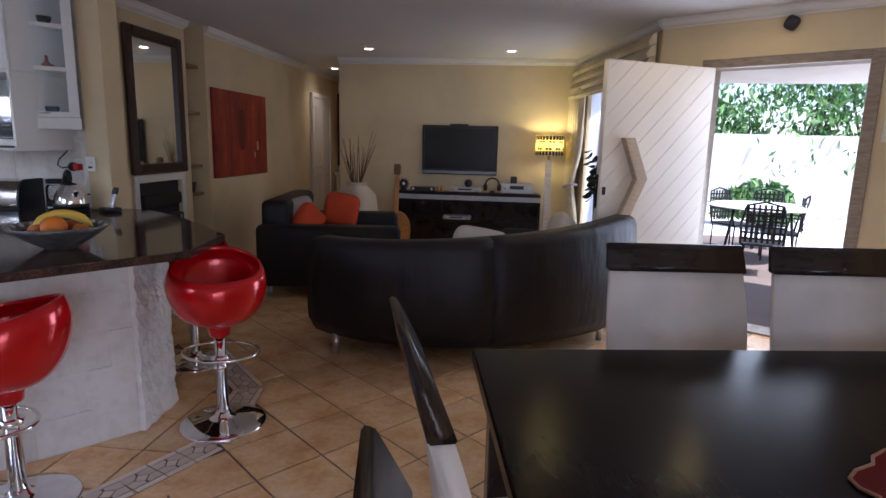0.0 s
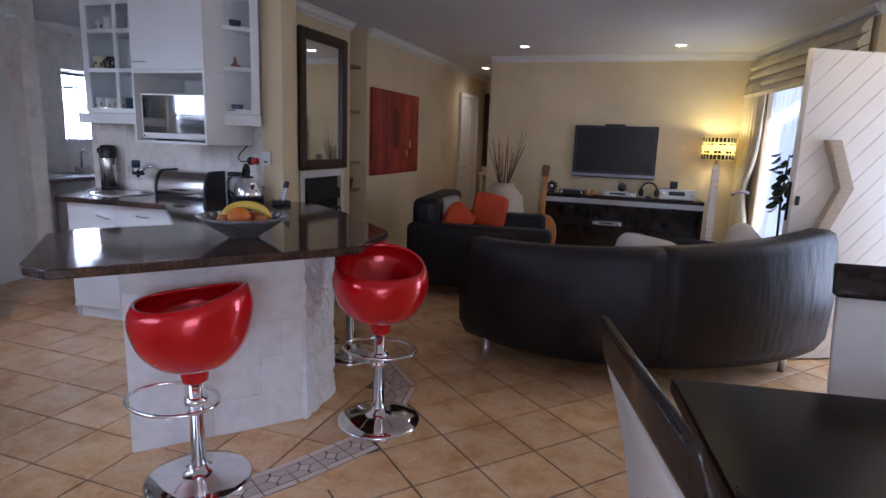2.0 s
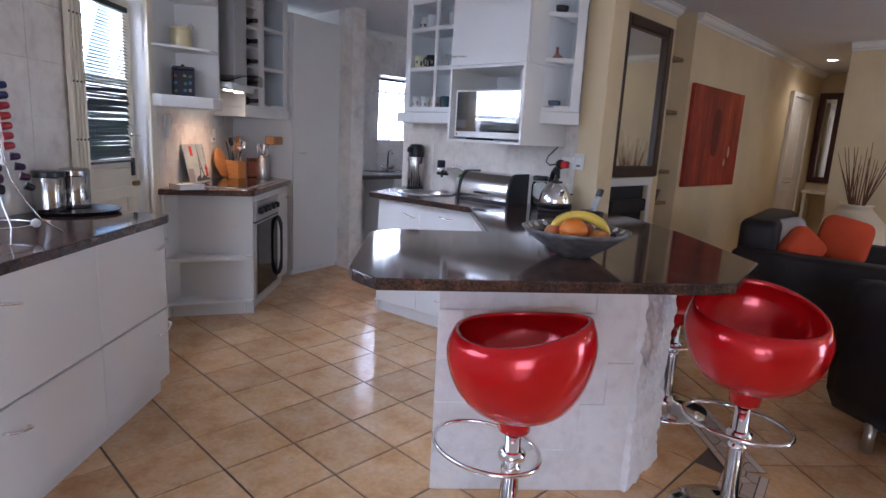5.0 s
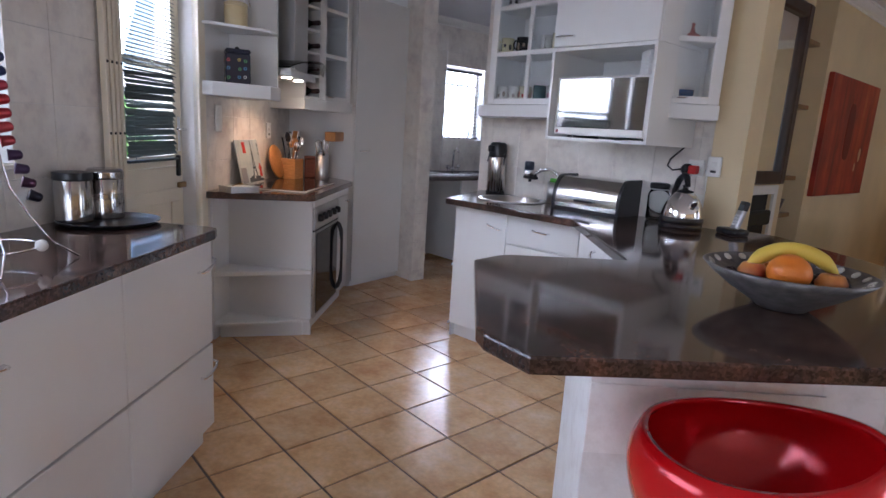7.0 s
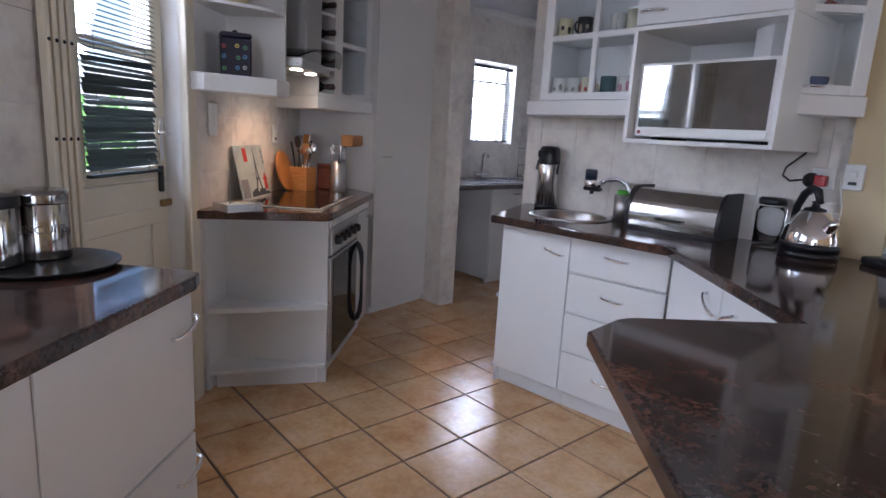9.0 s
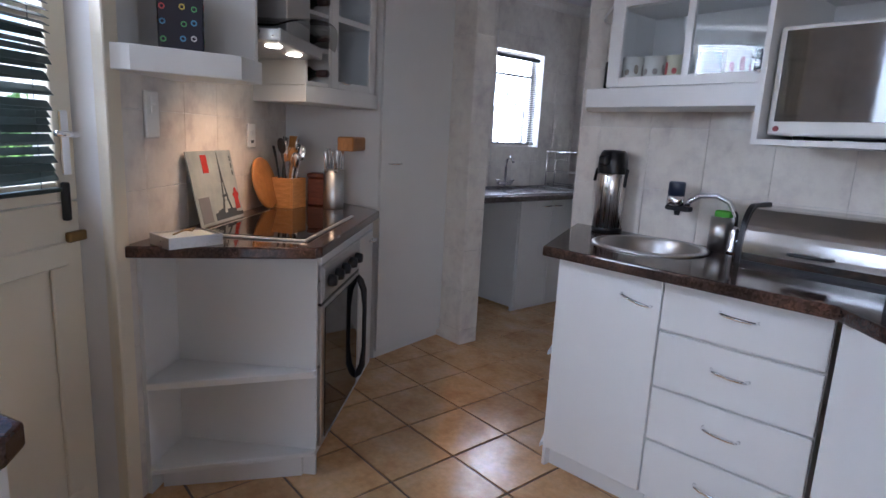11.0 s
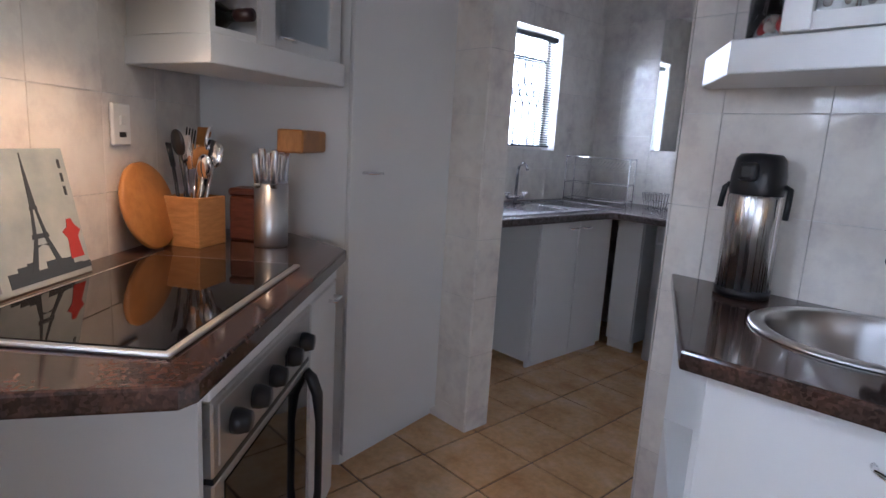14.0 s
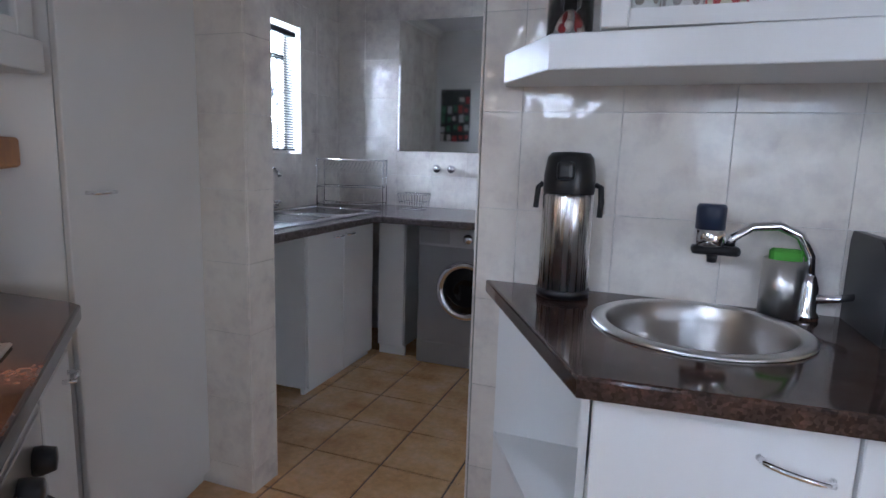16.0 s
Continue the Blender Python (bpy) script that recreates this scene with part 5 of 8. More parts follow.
def socket(m, label, w=0.085, h=0.085, switches=1, holes=True):
    so = thing("wall_socket", m, label, "socket")
    part("plate", box(-w / 2, w / 2, -0.012, 0.0, -h / 2, h / 2, 0.004), M_PLASTIC, so)
    for k in range(switches):
        part("switch", box(-0.012, 0.012, -0.017, -0.011, h * 0.1 + k * 0.03 - 0.012, h * 0.1 + k * 0.03 + 0.012, 0.002), M_PLASTIC, so)
    if holes:
        part("pin_holes", box(-0.014, 0.014, -0.0135, -0.011, -h * 0.3, -h * 0.18), M_BLACK, so, "dark pin holes")
    return so


socket(pose(-2.115, 4.486, 1.205), "white wall socket with a red plug beside the kettle")
socket(pose(-2.065, 4.486, 1.03), "white wall socket low on the tiles")
socket(pose(-2.0, 4.434, 1.22), "white wall socket on the wall end", 0.07, 0.1)
socket(DM(4.85, 0.006, 1.305), "white double wall switch above the hob", 0.075, 0.15, 2, False)
socket(DM(5.63, 0.006, 1.24), "white wall socket above the hob", 0.08, 0.11)
pg = thing("red_plug", pose(-2.115, 4.474, 1.195), "red and black plug with a black cable", "plug")
part("plug_body", box(-0.02, 0.022, -0.045, 0.0, -0.022, 0.022, 0.006, None, 2), Mat("red_plastic", (0.5, 0.012, 0.012), 0.3).m, pg, "red plug")
part("plug_collar", lathe([(0, 0), (0.03, 0.002), (0.03, 0.025), (0.018, 0.04), (0, 0.042)], 18, m=pose(-0.022, -0.02, 0, 0, -90)), M_BLACK, pg, "", True)
cab = [(-0.06, -0.02, 0.0), (-0.11, -0.03, -0.01), (-0.14, -0.03, 0.01), (-0.135, -0.02, 0.045), (-0.08, -0.012, 0.10), (-0.05, -0.008, 0.14), (-0.06, 0.002, 0.175)]
part("cable", tube(cab, 0.0045, 8), M_BLACK, pg, "black cable", True)
wc2 = thing("white_cable", pose(-2.06, 4.44, 1.2), "thin white cable hanging from the socket", "cable")
part("cord", tube([(0, 0.03, 0.0), (0.03, -0.02, -0.03), (0.05, -0.05, -0.1), (0.05, -0.07, -0.2), (0.0, -0.06, -0.297), (-0.05, -0.02, -0.297), (0.0, 0.03, -0.2)], 0.003, 6), M_PLASTIC, wc2, "", True)

# fruit bowl
fb = thing("fruit_bowl", pose(-1.205, 3.155, 0.91, 0, 0, 0), "wide grey pottery bowl of fruit", "bowl")
fb_mat = Mat("grey_bowl_glaze", (0.1, 0.095, 0.09), 0.3)
fb_mat.colour(fb_mat.ramp(fb_mat.noise(30, 4), [(0.3, (0.06, 0.055, 0.055)), (0.7, (0.19, 0.175, 0.165))]))
part("bowl", lathe([(0.0, 0.0), (0.06, 0.0), (0.07, 0.008), (0.13, 0.045), (0.185, 0.085), (0.205, 0.105), (0.198, 0.107), (0.175, 0.088), (0.12, 0.055), (0.06, 0.022), (0.0, 0.018)], 48), fb_mat.m, fb, "", True)
M_RIMDOT = Mat("pale_rim_glaze", (0.6, 0.58, 0.52), 0.3).m
for k in range(22):
    a = 2 * math.pi * k / 22
    part("rim_dot", superform(0.012, 0.012, 0.003, 0.9, 8, 5, None, pose(0.182 * math.cos(a), 0.182 * math.sin(a), 0.097, 0, -40, math.degrees(a))), M_RIMDOT, fb, "pale glazed spot", True)
orange = Mat("orange_peel", (0.72, 0.2, 0.015), 0.42)
v = orange.node("ShaderNodeTexVoronoi", Scale=260.0)
orange.link(orange.coords(), v.inputs["Vector"])
orange.bump(v.outputs["Distance"], 0.3, 0.002)
tagged(part("orange", superform(0.052, 0.052, 0.048, 1.0, 24, 14, None, pose(-1.185, 3.105, 1.012)), orange.m, None, "", True), "ripe orange in the fruit bowl", "fruit")
ban = Mat("banana_skin", (0.72, 0.5, 0.07), 0.45)
ban.colour(ban.ramp(ban.noise(7, 4), [(0.32, (0.42, 0.3, 0.06)), (0.5, (0.74, 0.54, 0.08))]))
pts = [(0.13 * math.cos(radians(a)), 0.0, 0.13 * math.sin(radians(a))) for a in range(150, 29, -8)]
bm = tube(pts, [0.006, 0.011, 0.016] + [0.02] * (len(pts) - 6) + [0.016, 0.011, 0.006], 8)
bmesh.ops.transform(bm, verts=bm.verts, matrix=pose(-1.19, 3.16, 0.935, -14, 0, 38))
tagged(part("banana", bm, ban.m, None, "", True), "ripe yellow banana lying over the fruit", "fruit")
app = Mat("apple_skin", (0.4, 0.06, 0.03), 0.3)
app.colour(app.ramp(app.noise(12, 3), [(0.35, (0.35, 0.03, 0.02)), (0.65, (0.6, 0.25, 0.06))]))
for x, y, z in ((-1.275, 3.115, 0.99), (-1.105, 3.165, 0.99), (-1.205, 3.225, 0.995), (-1.275, 3.205, 0.985)):
    tagged(part("apple", lathe([(0.0, -0.028), (0.018, -0.033), (0.034, -0.015), (0.037, 0.008), (0.026, 0.028), (0.01, 0.03), (0.0, 0.024)], 20, m=pose(x, y, z)), app.m, None, "", True), "red and yellow apple in the fruit bowl", "fruit")
grape = Mat("dark_grape", (0.03, 0.015, 0.03), 0.3).m
rnd = random.Random(7)
bm = bmesh.new()
for k in range(16):
    a = rnd.uniform(0.4, 1.7) if k % 2 else rnd.uniform(3.4, 4.7)
    r = rnd.uniform(0.11, 0.155)
    superform(0.014, 0.014, 0.014, 1.0, 8, 6, bm, pose(-1.205 + r * math.cos(a), 3.155 + r * math.sin(a), 0.978 + 0.35 * (r - 0.11)))
tagged(part("grapes", bm, grape, None, "", True), "small dark grapes in the fruit bowl", "fruit", kind="stuff")

# canisters on a tray
ty = thing("round_tray", pose(*dg(3.585, 0.178, 0.9)), "round black lacquer tray on the dark worktop", "tray")
part("plate", lathe([(0.0, 0.006), (0.05, 0.0), (0.15, 0.0), (0.171, 0.012), (0.173, 0.016), (0.168, 0.016), (0.15, 0.007), (0.0, 0.009)], 48), M_BLACK, ty, "", True)
M_POL = metal("polished_steel", (0.42, 0.41, 0.4), 0.12)
for (s, d), lab in (((3.645, 0.127), "steel biscuit canister with embossed letters"), ((3.524, 0.088), "steel canister with a dark lid")):
    ca = thing("canister", pose(*dg(s, d, 0.909)), lab, "canister", "canisters on the tray")
    part("body", lathe([(0.0, 0.0), (0.06, 0.0), (0.061, 0.002), (0.0625, 0.003), (0.0625, 0.006), (0.0625, 0.149), (0.062, 0.15), (0.06, 0.15), (0.0, 0.15)], 40), M_POL, ca, "", True)
    lid = M_POL if "biscuit" in lab else M_BLACK
    part("lid", lathe([(0.0632, 0.152), (0.0638, 0.153), (0.0638, 0.155), (0.0638, 0.174), (0.0636, 0.176), (0.0615, 0.178)] + ([(0.058, 0.184), (0.054, 0.186), (0.05, 0.187), (0.0, 0.188)] if "biscuit" in lab else [(0.06, 0.1785), (0.0, 0.179)]), 40), lid, ca, "", True)
    if "biscuit" in lab:
        cu = bpy.data.curves.new("letters", "FONT")
        cu.body, cu.size, cu.extrude = "BISCUITS", 0.031, 0.0008
        tmp = bpy.data.objects.new("letters_source", cu)
        scene.collection.objects.link(tmp)
        bpy.context.view_layer.update()
        me = bpy.data.meshes.new_from_object(tmp.evaluated_get(bpy.context.evaluated_depsgraph_get()))
        bpy.data.objects.remove(tmp)
        mid = max(v.co.x for v in me.vertices) / 2
        for v in me.vertices:
            a = (v.co.x - mid) / 0.0632 + radians(-5)
            r = 0.0628 + v.co.z
            v.co = (r * math.cos(a), r * math.sin(a), 0.075 + v.co.y)
        me.materials.append(Mat("embossed_lettering", (0.2, 0.19, 0.18), 0.4, 0.8).m)
        ob = new("lettering", me)
        ob.parent = ca

# wire stand with coloured capsules
ws = thing("capsule_stand", pose(*dg(2.93, 0.3, 0.9), 0, 0, -45), "chrome wire stand hung with coloured capsules", "capsule stand")
for k in range(4):
    a = radians(45 + 90 * k)
    p = [(r * math.cos(a + w), r * math.sin(a + w), z) for r, w, z in ((0.19, 0.0, 0.004), (0.13, 0.12, 0.05), (0.085, 0.05, 0.12), (0.045, 0.0, 0.2), (0.024, 0.0, 0.32), (0.02, 0.0, 0.52), (0.0, 0.0, 0.56))]
    part("wire_leg", tube(p, 0.0028, 6), M_CHROME, ws, "", True)
    cols = ((0.02, 0.03, 0.1), (0.02, 0.03, 0.1), (0.3, 0.02, 0.04), (0.35, 0.02, 0.03), (0.4, 0.03, 0.04), (0.42, 0.05, 0.06), (0.36, 0.04, 0.05), (0.05, 0.02, 0.06), (0.04, 0.02, 0.06), (0.07, 0.02, 0.05), (0.02, 0.018, 0.03))
    for j in range(11):
        z = 0.52 - 0.034 * j
        r = 0.026 + 0.0015 * j + (0.011 * (j - 6) if j > 6 else 0)
        part("capsule", lathe([(0.0, 0.0), (0.015, 0.0), (0.0158, 0.0008), (0.0158, 0.002), (0.0145, 0.003), (0.0125, 0.022), (0.0115, 0.027), (0.008, 0.031), (0.0, 0.033)], 14, m=pose(r * math.cos(a), r * math.sin(a), z, 0, 80 + (8 * (j - 6) if j > 6 else 0), math.degrees(a))), Mat("capsule_foil", cols[j], 0.28, 0.4).m, ws, "", True)
part("wire_ring", tube([(0.1 * math.cos(radians(10 * k)), 0.1 * math.sin(radians(10 * k)), 0.045) for k in range(36)], 0.0028, 6, closed=True), M_CHROME, ws, "", True)
for a in (20, 110):
    part("ball_foot", superform(0.016, 0.016, 0.016, 1.0, 12, 8, None, pose(0.11 * math.cos(radians(a)), 0.11 * math.sin(radians(a)), 0.05)), M_PLASTIC, ws, "white ball", True)

# on the open wall shelf
tn = thing("tin_box", DM(4.84, 0.13, 1.50) @ pose(0, 0, 0, 0, 0, 28), "black tin box printed with small coloured shapes", "tin")
part("body", box(-0.065, 0.065, -0.065, 0.065, 0.0, 0.16, 0.006), Mat("black_tin", (0.015, 0.016, 0.03), 0.3).m, tn)
part("lid", box(-0.067, 0.067, -0.067, 0.067, 0.16, 0.185, 0.008), Mat("black_tin_lid", (0.015, 0.016, 0.03), 0.3).m, tn)
part("lid_knob", superform(0.012, 0.012, 0.01, 1.0, 12, 8, None, pose(0, 0, 0.193)), M_BLACK, tn, "", True)
rnd = random.Random(5)
for face in range(4):
    for k in range(9):
        x, z = -0.045 + 0.045 * (k % 3) + rnd.uniform(-0.01, 0.01), 0.03 + 0.05 * (k // 3) + rnd.uniform(-0.008, 0.008)
        c = rnd.choice([(0.6, 0.6, 0.58), (0.5, 0.08, 0.08), (0.1, 0.3, 0.5), (0.5, 0.4, 0.08), (0.1, 0.35, 0.12)])
        part("printed_shape", lathe([(0.005, 0.0), (0.009, 0.0), (0.009, 0.0012), (0.005, 0.0012)], 10, m=pose(0, 0, 0, 0, 0, 90 * face) @ pose(x, -0.0655, z, 90), closed=True), Mat("print_ink", c, 0.4).m, tn)
cc = thing("cream_canister", DM(4.83, 0.13, 1.806), "cream enamel canister with a wire handle", "canister")
part("body", lathe([(0.0, 0), (0.06, 0), (0.062, 0.006), (0.062, 0.1), (0.058, 0.106), (0.0, 0.106)], 28), Mat("cream_enamel", (0.6, 0.5, 0.28), 0.35).m, cc, "", True)
part("lid", lathe([(0.063, 0.106), (0.064, 0.12), (0.05, 0.128), (0.0, 0.13)], 28), Mat("cream_enamel_lid", (0.62, 0.54, 0.34), 0.35).m, cc, "", True)
part("bail", tube(arc((0, -0.064, 0.1), 0.045, 20, 160, 12, "xz"), 0.003, 6), M_CHROME, cc, "wire bail", True)

# bottles in the rack
for k in range(5):
    p = WM @ pose(0.087, 0.225, 1.53 + 0.15 * k, 90)
    bt = thing("wine_bottle", p, "dark wine bottle lying in the rack", "bottle", "bottles in the rack")
    part("glass", lathe([(0.0, 0.0), (0.036, 0.0), (0.037, 0.01), (0.037, 0.16), (0.015, 0.2), (0.014, 0.24), (0.0, 0.24)], 20), Mat("dark_bottle_glass", (0.01, 0.012, 0.01), 0.08).m, bt, "", True)
    part("foil_cap", lathe([(0.0155, 0.225), (0.0165, 0.23), (0.0165, 0.275), (0.0, 0.277)], 16), Mat("dark_foil", (0.03, 0.012, 0.012), 0.35).m, bt, "dark foil cap", True)

# by the hob
nt = thing("napkin_tray", DM(4.765, 0.165, 0.9) @ pose(0, 0, 0, 0, 0, -35) @ Matrix.Scale(0.88, 4), "grey metal tray of paper napkins", "tray")
part("tray_floor", box(-0.1, 0.1, -0.075, 0.075, 0.0, 0.004), M_STEELH, nt)
for a in ((-0.1, 0.1, -0.075, -0.071), (-0.1, 0.1, 0.071, 0.075), (-0.1, -0.096, -0.071, 0.071), (0.096, 0.1, -0.071, 0.071)):
    part("tray_side", box(a[0], a[1], a[2], a[3], 0.004, 0.04), M_STEELH, nt)
M_PAPER = paint("napkin_paper", (0.74, 0.72, 0.62), 0.9, 100, 0.2)
for k in range(4):
    part("napkin", box(-0.09, 0.088, -0.066, 0.066, 0.005 + 0.008 * k, 0.0115 + 0.008 * k, 0.002, pose(0, 0, 0, 0, 0, (-3, 2, 4, -2, 3, -4)[k])), M_PAPER, nt)
part("spring", tube([(-0.06, -0.02, 0.042), (-0.02, -0.03, 0.058), (0.02, 0.0, 0.046), (0.05, 0.03, 0.052), (0.0, 0.04, 0.042)], 0.003, 6), M_BRASS, nt, "", True)

gb = thing("glass_board", DM(5.03, 0.075, 0.901) @ pose(0, 0, 0, -12), "pale glass board printed with a tower and a red figure", "chopping board")
prt = Mat("printed_glass", (0.42, 0.47, 0.47), 0.1)
prt.colour(prt.ramp(prt.noise(6, 5), [(0.3, (0.3, 0.35, 0.36)), (0.7, (0.55, 0.58, 0.55))]))
part("panel", box(0.0, 0.36, -0.004, 0.0, 0.0, 0.285, 0.001), prt.m, gb)
ink = Mat("dark_print", (0.07, 0.08, 0.09), 0.2).m
for nm, pts in (("tower_leg", [(0.183, 0.03), (0.201, 0.03), (0.222, 0.098), (0.213, 0.098)]), ("tower_leg", [(0.281, 0.03), (0.263, 0.03), (0.242, 0.098), (0.251, 0.098)]), ("tower_deck", [(0.208, 0.098), (0.256, 0.098), (0.254, 0.108), (0.21, 0.108)]), ("tower_arch", [(0.2, 0.06), (0.212, 0.078), (0.232, 0.085), (0.252, 0.078), (0.264, 0.06), (0.255, 0.085), (0.209, 0.085)]), ("tower_leg", [(0.213, 0.108), (0.222, 0.108), (0.229, 0.158), (0.223, 0.158)]), ("tower_leg", [(0.251, 0.108), (0.242, 0.108), (0.235, 0.158), (0.241, 0.158)]), ("tower_deck", [(0.221, 0.158), (0.243, 0.158), (0.242, 0.165), (0.222, 0.165)]), ("tower_spire", [(0.224, 0.165), (0.24, 0.165), (0.2335, 0.262), (0.233, 0.276), (0.231, 0.276), (0.2305, 0.262)])):
    part(nm, prism(pts, 0.0, 0.0012), ink, gb).matrix_basis = pose(0, -0.0042, 0, 90)
rnd = random.Random(17)
for k in range(9):
    x = 0.125 + 0.026 * k
    part("ground_print", box(x, x + 0.027, -0.0052, -0.004, 0.012, rnd.uniform(0.026, 0.055)), ink, gb)
for k in range(3):
    part("caption_print", box(0.335, 0.342, -0.0052, -0.004, 0.18 + 0.03 * k, 0.2 + 0.03 * k), ink, gb)
part("skyline_print", box(0.02, 0.1, -0.0052, -0.004, 0.012, 0.11), Mat("grey_print", (0.25, 0.25, 0.26), 0.2).m, gb)
redp = Mat("red_print", (0.5, 0.05, 0.04), 0.2).m
part("red_patch", box(0.1, 0.145, -0.0052, -0.004, 0.2, 0.27), redp, gb)
part("red_shape", prism([(0.303, 0.04), (0.345, 0.04), (0.34, 0.085), (0.352, 0.1), (0.338, 0.112), (0.33, 0.128), (0.317, 0.128), (0.312, 0.11), (0.296, 0.102), (0.308, 0.085)], 0.0, 0.0012), redp, gb).matrix_basis = pose(0, -0.0045, 0, 90)
rb = thing("round_board", DM(5.67, 0.06, 0.901) @ pose(0, 0, 0.122, -14), "round wooden chopping board leaning on the tiles", "chopping board")
part("disc", lathe([(0.0, -0.009), (0.117, -0.009), (0.122, -0.004), (0.122, 0.004), (0.117, 0.009), (0.0, 0.009)], 48, m=pose(0, 0, 0, 90)), M_BOARD, rb, "", True)
ub = thing("utensil_block", DM(5.79, 0.13, 0.9) @ pose(0, 0, 0, 0, 0, -12), "beech utensil box full of spoons and spatulas", "utensil holder")
for a in ((-0.062, 0.062, -0.062, -0.05), (-0.062, 0.062, 0.05, 0.062), (-0.062, -0.05, -0.05, 0.05), (0.05, 0.062, -0.05, 0.05)):
    part("side", box(a[0], a[1], a[2], a[3], 0.0, 0.145, 0.001), M_BEECH, ub)
part("bottom", box(-0.05, 0.05, -0.05, 0.05, 0.0, 0.01), M_BEECH, ub)
rnd = random.Random(11)
for k in range(15):
    x, y = rnd.uniform(-0.036, 0.036), rnd.uniform(-0.036, 0.036)
    lean = pose(x, y, 0.012, rnd.uniform(-12, 12), rnd.uniform(-14, 14), rnd.uniform(0, 180))
    h = rnd.uniform(0.25, 0.34)
    mt = (M_BOARD, M_CHROME, M_BLACK, M_CHROME, M_BLACK, M_CHROME, M_BLACK, M_BEECH, M_CHROME, M_BOARD, M_BLACK, M_CHROME, M_BLACK, M_CHROME, M_CHROME)[k]
    bm = tube([(0, 0, 0), (0, 0, h * 0.8)], 0.0052, 8)
    if k % 5 == 0:
        add_box(bm, -0.026, 0.026, -0.003, 0.003, h * 0.76, h * 1.12, 0.002)
    elif k % 5 == 2:
        for q in range(4):
            tube([(-0.015 + 0.01 * q, 0, h * 0.78), (-0.018 + 0.012 * q, 0.004, h * 1.0)], 0.0025, 6, bm)
        add_box(bm, -0.018, 0.018, -0.002, 0.002, h * 0.76, h * 0.8)
    else:
        superform(0.025, 0.008, 0.038, 0.9, 14, 8, bm, pose(0, 0, h * 0.9))
    bmesh.ops.transform(bm, verts=bm.verts, matrix=lean)
    part("utensil", bm, mt, ub, "", True)
kb = thing("knife_holder", DM(5.84, 0.345, 0.9), "round steel knife holder with steel knives", "knife holder")
part("cylinder", lathe([(0.0, 0.0), (0.048, 0.0), (0.05, 0.005), (0.05, 0.19), (0.046, 0.192), (0.0, 0.188)], 32), M_STEEL, kb, "", True)
M_KNIFE = metal("knife_steel", (0.55, 0.55, 0.56), 0.22)
for k in range(6):
    x, y = -0.03 + 0.03 * (k % 3), -0.014 + 0.028 * (k // 3)
    kn = part("knife_grip", box(-0.008, 0.008, -0.01, 0.01, 0.18, 0.295 - 0.012 * (k % 2), 0.005, pose(x, y, 0, 3 - 6 * (k // 3), -5 + 5 * (k % 3)), 2), M_KNIFE, kb, "", True)
    part("bolster", box(-0.009, 0.009, -0.011, 0.011, 0.186, 0.196, 0.002, pose(x, y, 0, 3 - 6 * (k // 3), -5 + 5 * (k % 3))), M_CHROME, kn)
wb = thing("wooden_knife_block", DM(6.03, 0.39, 1.185) @ pose(0, 0, 0, 0, 0, 0), "orange wooden knife rack screwed to the cupboard side", "knife rack")
part("block", box(-0.19, 0.083, -0.05, 0.03, 0.0, 0.07, 0.006), M_BOARD, wb)
rj = thing("wooden_caddy", DM(5.93, 0.24, 0.9), "dark red-brown wooden caddy in the corner", "caddy")
M_CADDY = wood("red_brown_wood", (0.09, 0.022, 0.01), (0.2, 0.055, 0.025), 0.4, (6, 6, 30), 2.0)
part("caddy_body", box(-0.045, 0.045, -0.045, 0.045, 0.0, 0.14, 0.006), M_CADDY, rj)
part("caddy_lid", box(-0.048, 0.048, -0.048, 0.048, 0.141, 0.165, 0.006), M_CADDY, rj)

# ---- scullery ----
SC = [(-5.396, 4.72), (-4.73, 4.72), (-4.73, 5.83), (-4.70, 5.87), (-2.76, 5.87), (-2.76, 6.594), (-5.396, 6.594)]
M_LAM = Mat("grey_brown_laminate", (0.1, 0.085, 0.08), 0.22)
M_LAM.colour(M_LAM.ramp(M_LAM.noise(60, 4), [(0.3, (0.06, 0.05, 0.048)), (0.7, (0.15, 0.13, 0.125))]))
tagged(part("scullery_worktop", prism(SC, 0.862, 0.9, 0.006), M_LAM.m), "grey-brown laminate worktop round the scullery corner", "worktop")
u1 = thing("scullery_sink_cabinet", pose(-4.86, 5.385, 0, 0, 0, 90), "white scullery cabinet with two doors below the sink", "cabinet")
part("carcass", box(0.0, 0.70, 0.02, 0.52, 0.03, 0.86), M_WHITE, u1)
part("plinth", box(0.0, 0.70, 0.03, 0.05, 0.0, 0.03), M_WHITE, u1)
front(u1, "door", 0.0, 0.35, 0.035, 0.855, 0.0, (0.29, 0.80), 0, 0.09)
front(u1, "door", 0.352, 0.70, 0.035, 0.855, 0.0, (0.41, 0.80), 0, 0.09)
u2 = thing("scullery_corner_cabinet", pose(-4.84, 6.12, 0), "white scullery corner cabinet", "cabinet")
part("carcass", box(0.0, 0.175, 0.02, 0.46, 0.06, 0.86), M_WHITE, u2)
part("plinth", box(0.0, 0.175, 0.03, 0.05, 0.0, 0.06), M_WHITE, u2)
front(u2, "door", 0.0, 0.175, 0.065, 0.855, 0.0)
ds = thing("double_sink", pose(-5.06, 5.55, 0.9, 0, 0, 90), "double steel scullery sink with a drainer", "sink")
M_DECK = metal("dull_sink_steel", (0.36, 0.36, 0.37), 0.3, (30, 1, 1))
part("deck", box(-0.62, 0.55, -0.24, 0.24, 0.0, 0.005, 0.002), M_DECK, ds)
